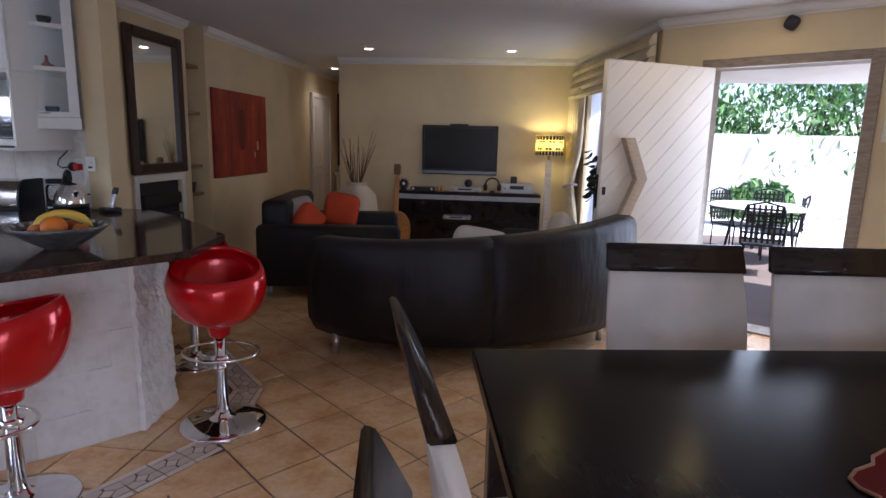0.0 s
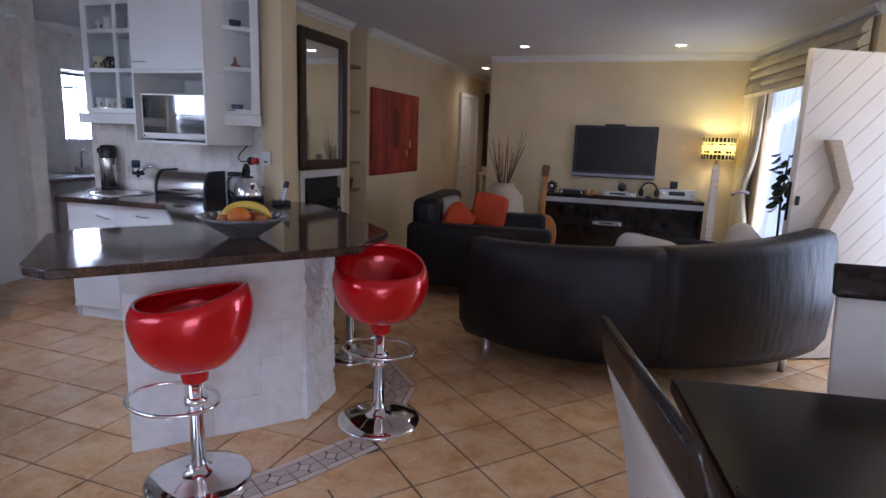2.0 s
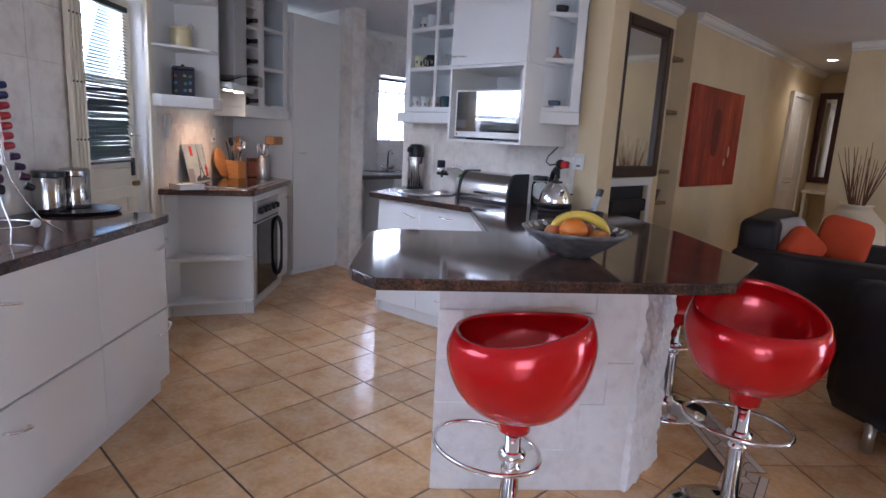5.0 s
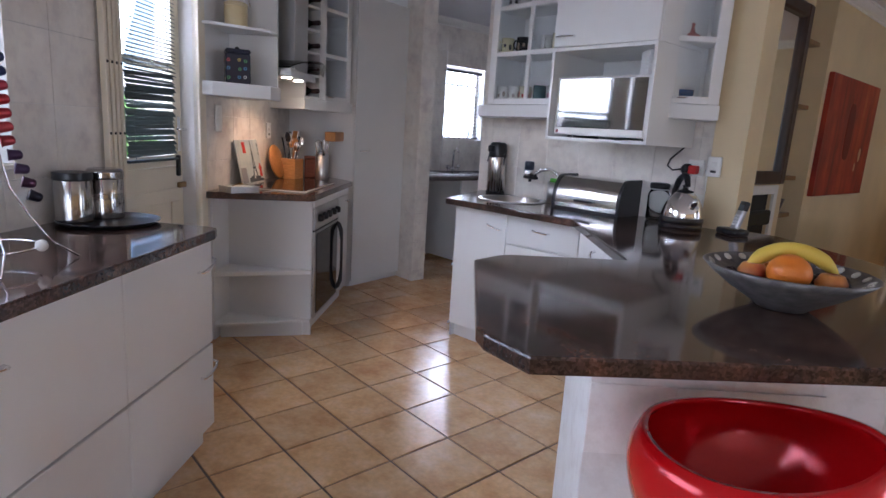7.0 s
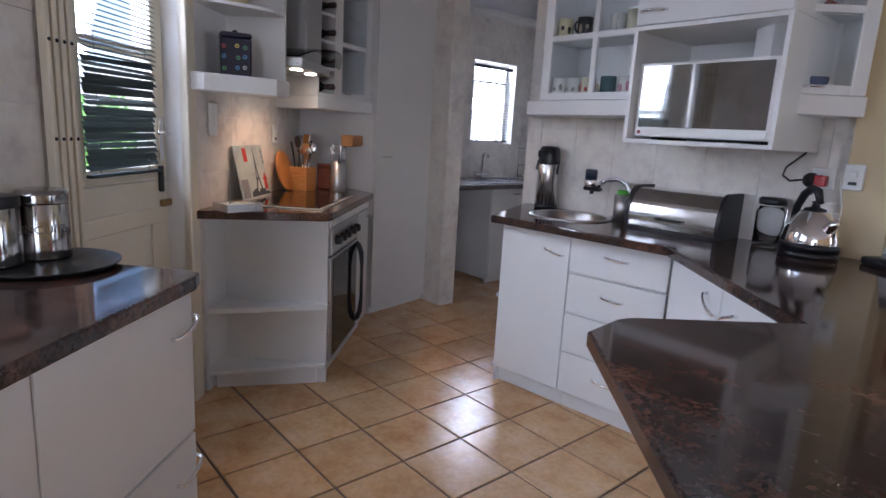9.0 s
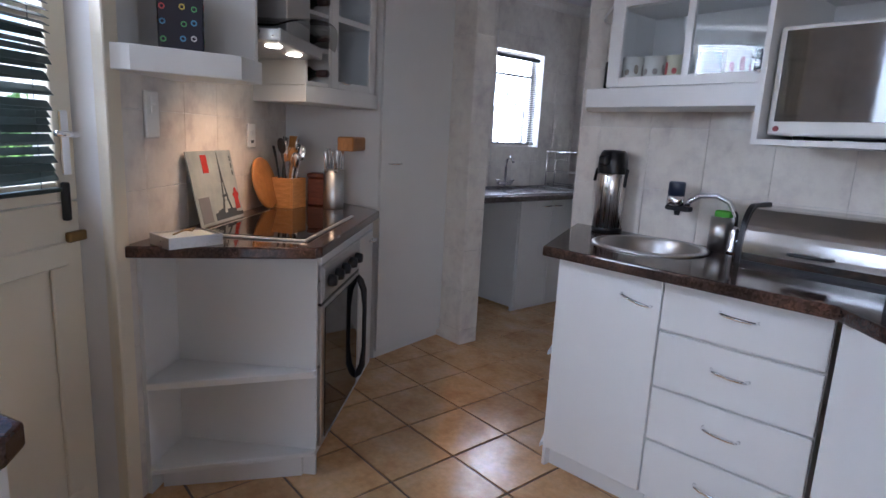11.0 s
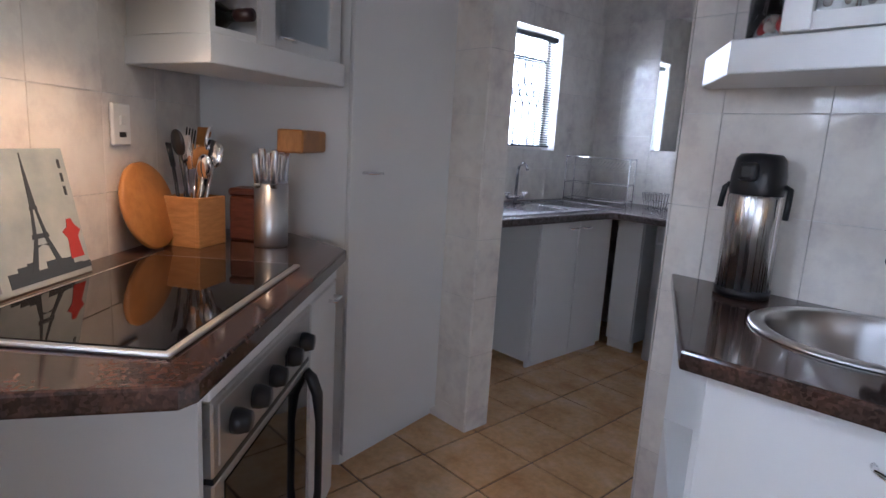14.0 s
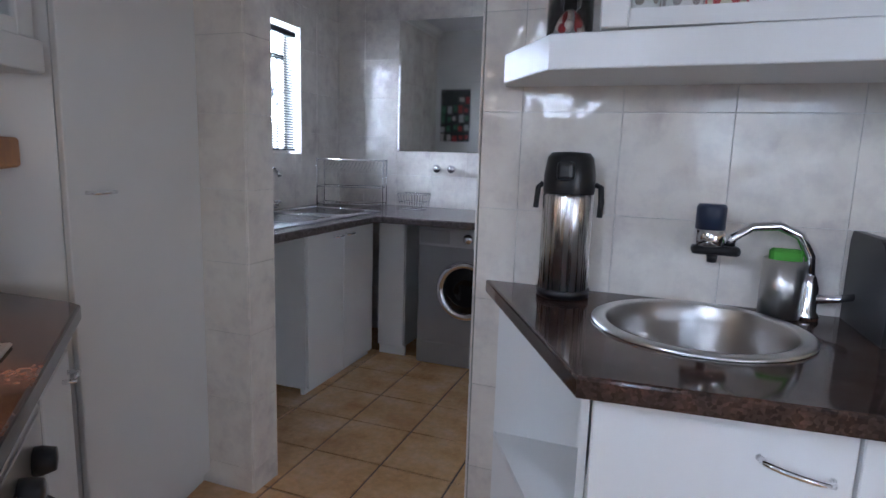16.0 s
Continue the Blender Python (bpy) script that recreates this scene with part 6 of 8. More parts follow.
for x in (-0.12, 0.33):
    # each bowl is a flat plate, the shade of its depth put into darker steel
    b = part("bowl", box(x - 0.17, x + 0.17, -0.18, 0.18, -0.001, 0.0058, 0.0), metal("shaded_bowl_steel", (0.2, 0.2, 0.21), 0.25), ds)
    rim = [(x + 0.18 * sx, 0.19 * sy, 0.007) for sx, sy in ((-1, -1), (1, -1), (1, 1), (-1, 1))]
    part("bowl_rim", tube(rim, 0.006, 8, closed=True), M_CHROME, b, "", True)
for k in range(5):
    part("drain_rib", tube([(-0.58, -0.15 + 0.075 * k, 0.006), (-0.34, -0.15 + 0.075 * k, 0.006)], 0.004, 6), M_STEELH, ds, "", True)
t2 = thing("scullery_tap", pose(-5.27, 5.62, 0.905), "chrome scullery mixer tap with cross handles", "tap")
part("column", tube([(0, 0, 0), (0, 0, 0.19), (0.01, 0, 0.225), (0.04, 0, 0.24), (0.07, 0, 0.225), (0.08, 0, 0.2)], 0.011, 10), M_CHROME, t2, "", True)
part("bridge", tube([(0, -0.07, 0.03), (0, 0.07, 0.03)], 0.012, 10), M_CHROME, t2, "", True)
for y in (-0.08, 0.08):
    part("cross_handle", tube([(0.0, y - 0.022, 0.058), (0, y + 0.022, 0.058)], 0.007, 8, tube([(0, y, 0.03), (0, y, 0.06)], 0.009, 8, tube([(-0.022, y, 0.058), (0.022, y, 0.058)], 0.007, 8))), M_CHROME, t2, "", True)
# dish rack
rk = thing("dish_rack", pose(-5.14, 6.33, 0.9, 0, 0, 20), "chrome wire dish rack with two tiers", "dish rack")
for z in (0.02, 0.13, 0.3):
    part("wire_frame", tube([(-0.21, -0.11, z), (0.21, -0.11, z), (0.21, 0.11, z), (-0.21, 0.11, z)], 0.0035, 6, closed=True), M_CHROME, rk, "", True)
for x in (-0.21, 0.21):
    for y in (-0.11, 0.11):
        part("post", tube([(x, y, 0.0), (x, y, 0.31)], 0.004, 6), M_CHROME, rk, "", True)
for z in (0.02, 0.24):
    for k in range(18):
        x = -0.2 + 0.0235 * k
        part("wire", tube([(x, -0.11, z), (x, -0.05, z + 0.006), (x, 0.11, z + 0.05)], 0.0018, 5), M_CHROME, rk)
bk = thing("wire_basket", pose(-4.72, 6.38, 0.9), "small chrome wire basket on the worktop", "basket")
for z, r in ((0.003, 0.05), (0.05, 0.058), (0.1, 0.065)):
    part("hoop", tube([(r * 1.4 * sx, r * sy, z) for sx, sy in ((-1, -1), (1, -1), (1, 1), (-1, 1))], 0.003, 6, closed=True), M_CHROME, bk, "", True)
for k in range(10):
    x = -0.07 + 0.0155 * k
    for y in (-1, 1):
        part("wire", tube([(x, 0.05 * y, 0.003), (x * 1.25, 0.065 * y, 0.1)], 0.002, 5), M_CHROME, bk)
wt = thing("wall_taps", pose(-4.58, 6.592, 1.16), "pair of chrome wall taps above the worktop", "tap")
for x in (-0.05, 0.05):
    part("valve", tube([(x, 0, 0), (x, -0.05, 0)], 0.012, 10), M_CHROME, wt, "", True)
    part("wheel", lathe([(0, 0), (0.025, 0.002), (0.025, 0.014), (0, 0.016)], 16, m=pose(x, -0.05, 0, 90)), M_CHROME, wt, "", True)
# washing machine
wm = thing("washing_machine", pose(-4.55, 6.06, 0), "silver front-loading washing machine below the worktop", "washing machine")
M_SILV = Mat("silver_enamel", (0.42, 0.43, 0.45), 0.3, 0.5).m
part("casing", box(0.0, 0.595, 0.0, 0.53, 0.015, 0.845, 0.008), M_SILV, wm)
part("control_panel", box(0.004, 0.591, -0.012, 0.0, 0.73, 0.838, 0.004), Mat("pale_panel", (0.55, 0.56, 0.58), 0.3).m, wm, "pale control panel")
part("drawer", box(0.02, 0.2, -0.018, -0.012, 0.745, 0.825, 0.003), M_SILV, wm)
part("dial", lathe([(0, 0), (0.03, 0), (0.027, 0.02), (0, 0.022)], 20, m=pose(0.31, -0.012, 0.785, 90)), M_CHROME, wm, "", True)
part("door_ring", lathe([(0.135, 0), (0.175, 0), (0.178, 0.012), (0.16, 0.035), (0.14, 0.03), (0.13, 0.01)], 40, m=pose(0.30, 0, 0.48, 90)), M_CHROME, wm, "chrome door ring", True)
part("door_glass", lathe([(0.138, 0.012), (0.11, 0.02), (0.06, 0.012), (0.0, 0.008)], 32, m=pose(0.30, 0, 0.48, 90)), M_OVENGLASS, wm, "dark door glass", True)
part("kick_panel", box(0.004, 0.591, -0.004, 0.0, 0.03, 0.15, 0.001), M_SILV, wm)
for x in (0.05, 0.54):
    part("foot", lathe([(0, 0), (0.02, 0), (0.02, 0.016), (0, 0.016)], 12, m=pose(x, 0.06, 0)), M_BLACK, wm)
# mirror panel on the back wall
sm = thing("scullery_mirror", pose(-4.94, 6.592, 1.27), "frameless mirror on the tiled scullery wall", "mirror")
part("glass", box(0.0, 0.60, -0.007, -0.001, 0.0, 0.84, 0.001), M_MIRROR, sm)
nb = thing("notice_board", pose(-5.19, 4.712, 1.39, 0, 0, 180), "dark board covered with small cards and magnets", "notice board")
part("board", box(-0.15, 0.15, -0.012, 0.0, 0.0, 0.5, 0.002), Mat("dark_board", (0.04, 0.045, 0.045), 0.6).m, nb)
rnd = random.Random(8)
for k in range(22):
    x, z = -0.12 + 0.06 * (k % 5) + rnd.uniform(-0.01, 0.01), 0.03 + 0.095 * (k // 5) + rnd.uniform(-0.015, 0.015)
    c = rnd.choice([(0.5, 0.5, 0.48), (0.4, 0.06, 0.06), (0.6, 0.55, 0.5), (0.08, 0.2, 0.12)])
    w, h = rnd.uniform(0.015, 0.026), rnd.uniform(0.02, 0.04)
    part("card", box(x - w, x + w, -0.0145, -0.011, z - h, z + h, 0, pose(0, 0, 0)), Mat("card_print", c, 0.6).m, nb)
# scullery window
w2 = thing("window_2", pose(-5.5, 5.57, 0, 0, 0, 90), "white scullery window with burglar bars", "window")
w2["kind"] = "structure"
for a in ((0, 0.03, 1.23, 1.99), (0.53, 0.56, 1.23, 1.99), (0.03, 0.53, 1.23, 1.26), (0.03, 0.53, 1.96, 1.99), (0.03, 0.53, 1.80, 1.825)):
    part("window_frame", box(a[0], a[1], 0, 0.03, a[2], a[3], 0.002), M_IRON if a[2] == 1.80 else M_WHITEDOOR, w2)
g = part("pane", box(0.02, 0.54, 0.013, 0.017, 1.25, 1.97), M_GLASS, w2, "clear glass pane")
g.visible_shadow = False
part("sill", box(0.0, 0.56, -0.1, 0.0, 1.215, 1.23, 0.003), M_TILE, w2)
M_BAR = Mat("dark_bar_paint", (0.06, 0.06, 0.06), 0.5).m
for k in range(7):
    x = 0.06 + 0.073 * k
    part("bar", tube([(x, 0.035, 1.25), (x, 0.035, 1.52)], 0.008, 6, tube([(x, 0.035, 1.68), (x, 0.035, 1.97)], 0.008, 6)), M_BAR, w2)
    for s in (-1, 1):
        part("lattice", tube([(x, 0.035, 1.52), (x + s * 0.0365, 0.035, 1.60), (x, 0.035, 1.68)], 0.0075, 5), M_BAR, w2)
part("stay", tube([(0.07, -0.03, 1.27), (0.2, -0.05, 1.275)], 0.005, 6), M_IRON, w2)
venetian(pose(-5.44, 5.59, 0, 0, 0, 90), 0.52, 1.26, 1.93, 0.0155, 26, M_SLATK, "thin grey slatted blind over the scullery window", 0.016)

# ---- lounge things ----
fp = thing("fireplace", pose(-2.2, 5.2, 0.56, 0, 0, 90), "black cast fireplace insert in a cream surround", "fireplace")
part("firebox", box(0.002, 0.618, 0.02, 0.255, 0.002, 0.468), M_SOOT, fp)
part("hood", box(0.03, 0.59, -0.03, 0.02, 0.26, 0.36, 0.01), M_SOOT, fp)
part("grate", box(0.05, 0.57, -0.045, 0.02, 0.16, 0.18, 0.004), M_IRON, fp)
for k in range(9):
    part("grate_bar", tube([(0.07 + 0.06 * k, -0.05, 0.06), (0.07 + 0.06 * k, -0.055, 0.17)], 0.006, 6), M_IRON, fp)
for a in ((-0.06, 0.0, 0.0, 0.53), (0.62, 0.68, 0.0, 0.53), (0.0, 0.62, 0.47, 0.53)):
    part("surround", box(a[0], a[1], -0.02, 0.0, a[2], a[3], 0.003), M_CORNICE, fp, "cream surround")
for y0, y1 in ((4.622, 4.985), (6.022, 6.238)):
    for z in (0.85, 1.12, 1.62, 2.05):
        tagged(part("niche_shelf", box(-2.458, -2.2, y0, y1, z, z + 0.03, 0.003), M_WOOD_SHADE), "thin varnished shelf in the niche beside the chimney", "shelf", "niche shelves")
og = thing("figurine", pose(-2.30, 6.12, 1.651), "tall dark wooden figurine on the niche shelf", "figurine")
part("figure", lathe([(0.0, 0), (0.03, 0), (0.025, 0.02), (0.015, 0.07), (0.03, 0.12), (0.02, 0.16), (0.024, 0.19), (0.0, 0.22)], 14), M_FRAME, og, "", True)
fb2 = thing("log_basket", pose(-2.28, 6.1, 0.881), "small dark basket on the niche shelf", "basket")
part("basket_body", lathe([(0.0, 0), (0.05, 0), (0.075, 0.1), (0.068, 0.1), (0.045, 0.01), (0, 0.01)], 18), M_FRAME, fb2, "", True)
# tan strip put where the side of the niche lies in shade
structure(part("wood_post", box(-2.2, -2.13, 4.93, 4.99, 0.0, CEIL - 0.002), M_WOOD_SHADE), "tan strip standing for the shaded side of the niche", "trim")

# passage
pdr = thing("door_2", pose(-2.128, 9.2, 0, 0, 0, 90), "white panelled passage door, shut", "door")
pdr["kind"] = "structure"
lf = part("leaf", box(0.06, 0.84, -0.03, 0.0, 0.005, 2.03, 0.003), M_WHITEDOOR, pdr)
for x0, x1, z0, z1 in ((0.15, 0.42, 0.2, 0.9), (0.48, 0.75, 0.2, 0.9), (0.15, 0.42, 1.05, 1.9), (0.48, 0.75, 1.05, 1.9)):
    part("panel", box(x0, x1, -0.036, -0.029, z0, z1, 0.006), M_WHITEDOOR, lf)
part("lever", tube([(0.13, -0.03, 1.0), (0.13, -0.07, 1.0), (0.24, -0.075, 1.0)], 0.009, 8), M_CHROME, lf, "chrome lever", True)
for a in ((0.0, 0.06, 0.0, 2.09), (0.84, 0.9, 0.0, 2.09), (0.06, 0.84, 2.03, 2.09)):
    part("frame", box(a[0], a[1], -0.045, 0.0, a[2], a[3], 0.003), M_WHITEDOOR, pdr)
hm = thing("passage_mirror", pose(-2.12, 10.598, 0.98), "tall mirror in a dark red wooden frame", "mirror")
for a in ((0.0, 0.075, 0.0, 1.2), (0.205, 0.28, 0.0, 1.2), (0.075, 0.205, 1.12, 1.2), (0.075, 0.205, 0.0, 0.08)):
    part("frame", box(a[0], a[1], -0.04, 0.0, a[2], a[3], 0.008), wood("dark_red_wood", (0.03, 0.006, 0.005), (0.075, 0.014, 0.01), 0.35), hm)
part("glass", box(0.07, 0.21, -0.012, -0.006, 0.075, 1.125), M_MIRROR, hm)
hc = thing("passage_console", pose(-2.1, 10.3, 0), "narrow cream console below the passage mirror", "console")
part("top", box(0, 0.68, 0, 0.28, 0.84, 0.88, 0.004), M_CREAM, hc)
for x in (0.02, 0.62):
    part("side", box(x, x + 0.04, 0.02, 0.26, 0.0, 0.84), M_CREAM, hc)

# downlights
for x, y in ((-0.836, 7.484), (0.766, 7.564), (-1.78, 9.3), (1.14, 5.1), (2.2, 4.95)):
    dl = thing("downlight", pose(x, y, CEIL), "round recessed ceiling downlight, lit", "downlight", "ceiling downlights")
    part("bezel", lathe([(0.05, -0.001), (0.066, -0.001), (0.068, -0.006), (0.055, -0.01), (0.05, -0.006)], 28, closed=True), M_CORNICE, dl, "", True)
    part("bulb", lathe([(0.0, -0.0045), (0.05, -0.0045)], 28), M_WHITEGLOW if y > 6 else M_AMBERGLOW, dl, "glowing bulb")
    lamp("downlight_beam", "SPOT", look((x, y, CEIL - 0.02), (x, y + 0.001, 0)), 5 if y > 9 else 0.8 if y > 6 else 0.4, (1.0, 0.87, 0.66), 0.04, angle=radians(130), blend=1.0)

# floor lamp
fl2 = thing("floor_lamp", pose(1.27, 7.95, 0), "floor lamp with a lit patterned drum shade", "floor lamp")
part("foot", box(-0.13, 0.13, -0.13, 0.13, 0.0, 0.03, 0.004), M_PALEWOOD, fl2)
part("stem", prism([(-0.035, -0.035), (0.035, -0.035), (0.035, 0.035), (-0.035, 0.035)], 0.03, 1.24), wood("whitewashed_wood", (0.4, 0.34, 0.27), (0.6, 0.53, 0.44), 0.6, (3, 3, 20)), fl2, "whitewashed square stem")
M_SHADE = Mat("yellow_shade_cloth", (0.82, 0.7, 0.36), 0.9)
M_SHADE.b.inputs["Transmission Weight"].default_value = 0.0
tr = M_SHADE.node("ShaderNodeBsdfTranslucent")
tr.inputs[0].default_value = (0.95, 0.86, 0.5, 1)
mx = M_SHADE.node("ShaderNodeMixShader")
mx.inputs[0].default_value = 0.6
outn = M_SHADE.t.nodes["Material Output"]
M_SHADE.link(M_SHADE.b.outputs[0], mx.inputs[1])
M_SHADE.link(tr.outputs[0], mx.inputs[2])
M_SHADE.link(mx.outputs[0], outn.inputs[0])
sd = part("shade", lathe([(0.165, 1.29), (0.165, 1.53), (0.163, 1.53), (0.163, 1.29)], 40, closed=True), M_SHADE.m, fl2, "yellow drum shade", True)
M_MOTIF = Mat("dark_shade_print", (0.02, 0.015, 0.01), 0.8).m
for z0, z1 in ((1.295, 1.345), (1.36, 1.385), (1.445, 1.462), (1.475, 1.525)):
    seg = 26
    for k in range(seg):
        if (k + int(z0 * 100)) % 3 == 0 and 1.35 < z0 < 1.46:
            continue
        a0, a1 = 2 * math.pi * k / seg, 2 * math.pi * (k + 0.8) / seg
        bm = bmesh.new()
        q = [bm.verts.new((0.1665 * math.cos(a), 0.1665 * math.sin(a), z)) for a, z in ((a0, z0), (a1, z0), (a1, z1), (a0, z1))]
        bm.faces.new(q)
        part("dark_motif", bm, M_MOTIF, sd)
part("bulb", superform(0.03, 0.03, 0.04, 1.0, 16, 10, None, pose(0, 0, 1.41)), glow("lamp_bulb", (1.0, 0.8, 0.4), 20), fl2, "glowing bulb", True)
part("socket", lathe([(0.0, 1.24), (0.02, 1.24), (0.02, 1.365), (0.0, 1.365)], 14), M_BRASS, fl2)
lamp("floor_lamp_light", "POINT", pose(1.27, 7.95, 1.46), 3.6, (1.0, 0.84, 0.34), 0.045)

# vase of reeds, guitar
vs = thing("floor_vase", pose(-1.05, 7.72, 0), "large cream floor vase of dry reeds", "vase")
part("vase_body", lathe([(0.0, 0), (0.13, 0), (0.15, 0.02), (0.24, 0.3), (0.27, 0.55), (0.24, 0.76), (0.15, 0.86), (0.12, 0.89), (0.14, 0.92), (0.12, 0.92), (0.1, 0.88), (0, 0.5)], 40), paint("cream_glaze", (0.62, 0.52, 0.38), 0.3), vs, "", True)
M_REED = Mat("dry_reed", (0.16, 0.07, 0.035), 0.8).m
rnd = random.Random(12)
for k in range(26):
    a, t = rnd.uniform(0, 6.28), rnd.uniform(0.03, 0.26)
    h = rnd.uniform(0.3, 0.62)
    part("reed", tube([(0.03 * math.cos(a), 0.03 * math.sin(a), 0.7), (0.06 * math.cos(a), 0.06 * math.sin(a), 0.92), (t * math.cos(a), t * math.sin(a), 0.92 + h)], [0.005, 0.006, 0.002], 5), M_REED, vs)
gt = thing("guitar", pose(-0.60, 7.95, 0, -8), "wooden guitar standing against the wall", "guitar")
part("body", prism([(0.19 * math.cos(a) * (1 - 0.22 * math.cos(2 * a + 0.3) * 0.3), 0.0 + 0.27 * math.sin(a)) for a in (2 * math.pi * k / 28 for k in range(28))], -0.05, 0.05, 0.01), M_BOARD, gt).matrix_basis = pose(0, 0, 0.28, 90)
part("neck", box(-0.028, 0.028, -0.09, -0.05, 0.5, 1.0, 0.006), M_BOARD, gt)
part("head", box(-0.04, 0.04, -0.085, -0.055, 1.0, 1.14, 0.01), wood("head_wood", (0.12, 0.05, 0.015), (0.22, 0.1, 0.035)), gt)
for k in range(3):
    for s in (-1, 1):
        part("tuning_peg", superform(0.012, 0.008, 0.01, 1.0, 8, 6, None, pose(s * 0.052, -0.07, 1.03 + 0.035 * k)), M_CHROME, gt, "", True)

# on the console
M_SILVER = metal("silver_fascia", (0.6, 0.6, 0.6), 0.35)
CT = 0.812


def gadget(name, x0, x1, h, mat, label, category, dial=False):
    g2 = thing(name, pose(x0, 7.98, CT if not isinstance(dial, float) else dial), label, category)
    w = x1 - x0
    part("case", box(0, w, 0.0, 0.18, 0.008, h, 0.004), mat, g2)
    part("display", box(w * 0.25, w * 0.7, -0.002, 0.001, h * 0.45, h * 0.8), M_BLACK, g2)
    for x in (w * 0.1, w * 0.88):
        part("knob", lathe([(0, 0), (0.018, 0), (0.016, 0.015), (0, 0.016)], 14, m=pose(x, 0, h * 0.55, 90)), M_CHROME, g2, "", True)
    part("feet", box(0.02, w - 0.02, 0.02, 0.16, 0.0, 0.008), M_BLACK, g2)
    return g2


gadget("hifi_receiver", 0.72, 1.10, 0.125, M_SILVER, "silver hi-fi receiver on the black console", "hi-fi")
gadget("dvd_player", 0.08, 0.46, 0.06, M_SILVER, "slim silver disc player on the black console", "disc player")
gadget("decoder", -0.42, -0.12, 0.05, M_BLACK, "flat black decoder on the black console", "decoder")
gadget("console_player", 0.0, 0.34, 0.05, M_SILVER, "silver player on the console shelf", "player", 0.461)
sb = thing("small_speaker", pose(0.86, 8.05, CT + 0.126), "small dark speaker on the receiver", "speaker")
part("cube", box(-0.04, 0.04, -0.04, 0.04, 0.0, 0.085, 0.006), M_BLACK, sb)
sb2 = thing("clock", pose(0.30, 8.04, CT + 0.061), "small dark round clock on the disc player", "clock")
part("face", lathe([(0, -0.02), (0.045, -0.02), (0.05, 0.0), (0.045, 0.02), (0, 0.02)], 20, m=pose(0, 0, 0.05, 90)), M_BLACK, sb2, "", True)
hp = thing("headphones", pose(0.60, 8.0, CT), "black headphones on a stand", "headphones")
part("band", tube(arc((0, 0, 0.1), 0.085, -10, 190, 16, "xz"), 0.01, 8), M_BLACK, hp, "", True)
for s in (-1, 1):
    part("ear_cup", superform(0.028, 0.04, 0.045, 0.8, 14, 8, None, pose(s * 0.085, 0, 0.07)), M_BLACK, hp, "", True)
part("stand", box(-0.03, 0.03, -0.03, 0.03, 0.0, 0.03), M_BLACK, hp)
rnd = random.Random(2)
oc = thing("ornamental_flower", pose(-0.52, 8.03, CT), "dark metal flower ornament on the console", "ornament")
for k in range(10):
    a = 2 * math.pi * k / 10
    part("petal", superform(0.03, 0.008, 0.014, 0.9, 8, 6, None, pose(0.045 * math.cos(a), 0, 0.08 + 0.045 * math.sin(a), 0, -math.degrees(a))), M_IRON, oc, "", True)
part("heart", superform(0.025, 0.012, 0.025, 1.0, 12, 8, None, pose(0, 0, 0.08)), M_CHROME, oc, "", True)
part("pedestal", box(-0.04, 0.04, -0.02, 0.02, 0.0, 0.035, 0.004), M_IRON, oc)
for x in (-0.08, -0.03):
    part("wooden_ornament", lathe([(0, 0), (0.02, 0), (0.022, 0.03), (0.012, 0.05), (0.016, 0.065), (0, 0.075)], 12, m=pose(x, 8.0, CT)), M_BOARD, None, "", True)
for o in list(scene.objects):
    if o.name.startswith("wooden_ornament"):
        tagged(o, "small carved wooden ornament on the console", "ornament", "wooden ornaments")

# curtains and roman blind
cm = Matrix.Translation((1.60, 8.3, 0)) @ Matrix.Rotation(math.atan2(-2.37, 0.39), 4, "Z")


def drape(u0, u1, z0, z1, depth, folds, waist=None):
    """A hanging cloth in folds, in the wall's frame (x along it, -y into the room), drawn in at the waist."""
    bm = bmesh.new()
    rows = []
    for j in range(25):
        z = z1 + (z0 - z1) * j / 24
        pinch = 1.0
        if waist:
            pinch = 1 - waist[1] * math.exp(-((z - waist[0]) / 0.28) ** 2)
        row = []
        for i in range(folds * 8 + 1):
            t = i / (folds * 8)
            u = u0 + (u1 - u0) * t * pinch
            row.append(bm.verts.new((u, -0.06 - depth * (0.5 + 0.5 * math.sin(t * folds * 2 * math.pi + 0.6 * math.sin(z * 2))), z)))
        rows.append(row)
    for a, b in zip(rows, rows[1:]):
        for k in range(len(a) - 1):
            bm.faces.new((a[k], a[k + 1], b[k + 1], b[k]))
    return bm


for u0, u1, wst in ((0.1, 0.58, (0.95, 0.5)), (2.15, 1.85, (0.95, 0.4))):
    bm = drape(u0, u1, 0.03, 2.12, 0.07, 5, wst)
    bmesh.ops.transform(bm, verts=bm.verts, matrix=cm)
    ob = tagged(part("curtain", bm, M_CURTAIN, None, "", True), "cream curtain tied back beside the lounge window", "curtain", "lounge curtains")
    md = ob.modifiers.new("thickness", "SOLIDIFY")
    md.thickness = 0.004
tb2 = thing("curtain_tie", cm @ pose(0.28, -0.1, 0.93), "lilac tie-back round the curtain", "tie-back")
part("band", tube([(0.14 * math.cos(radians(10 * k)), 0.07 * math.sin(radians(10 * k)), 0.03 * math.cos(radians(10 * k))) for k in range(36)], 0.016, 8, closed=True), fabric("lilac_cloth", (0.42, 0.34, 0.42)), tb2, "", True)
bm = bmesh.new()
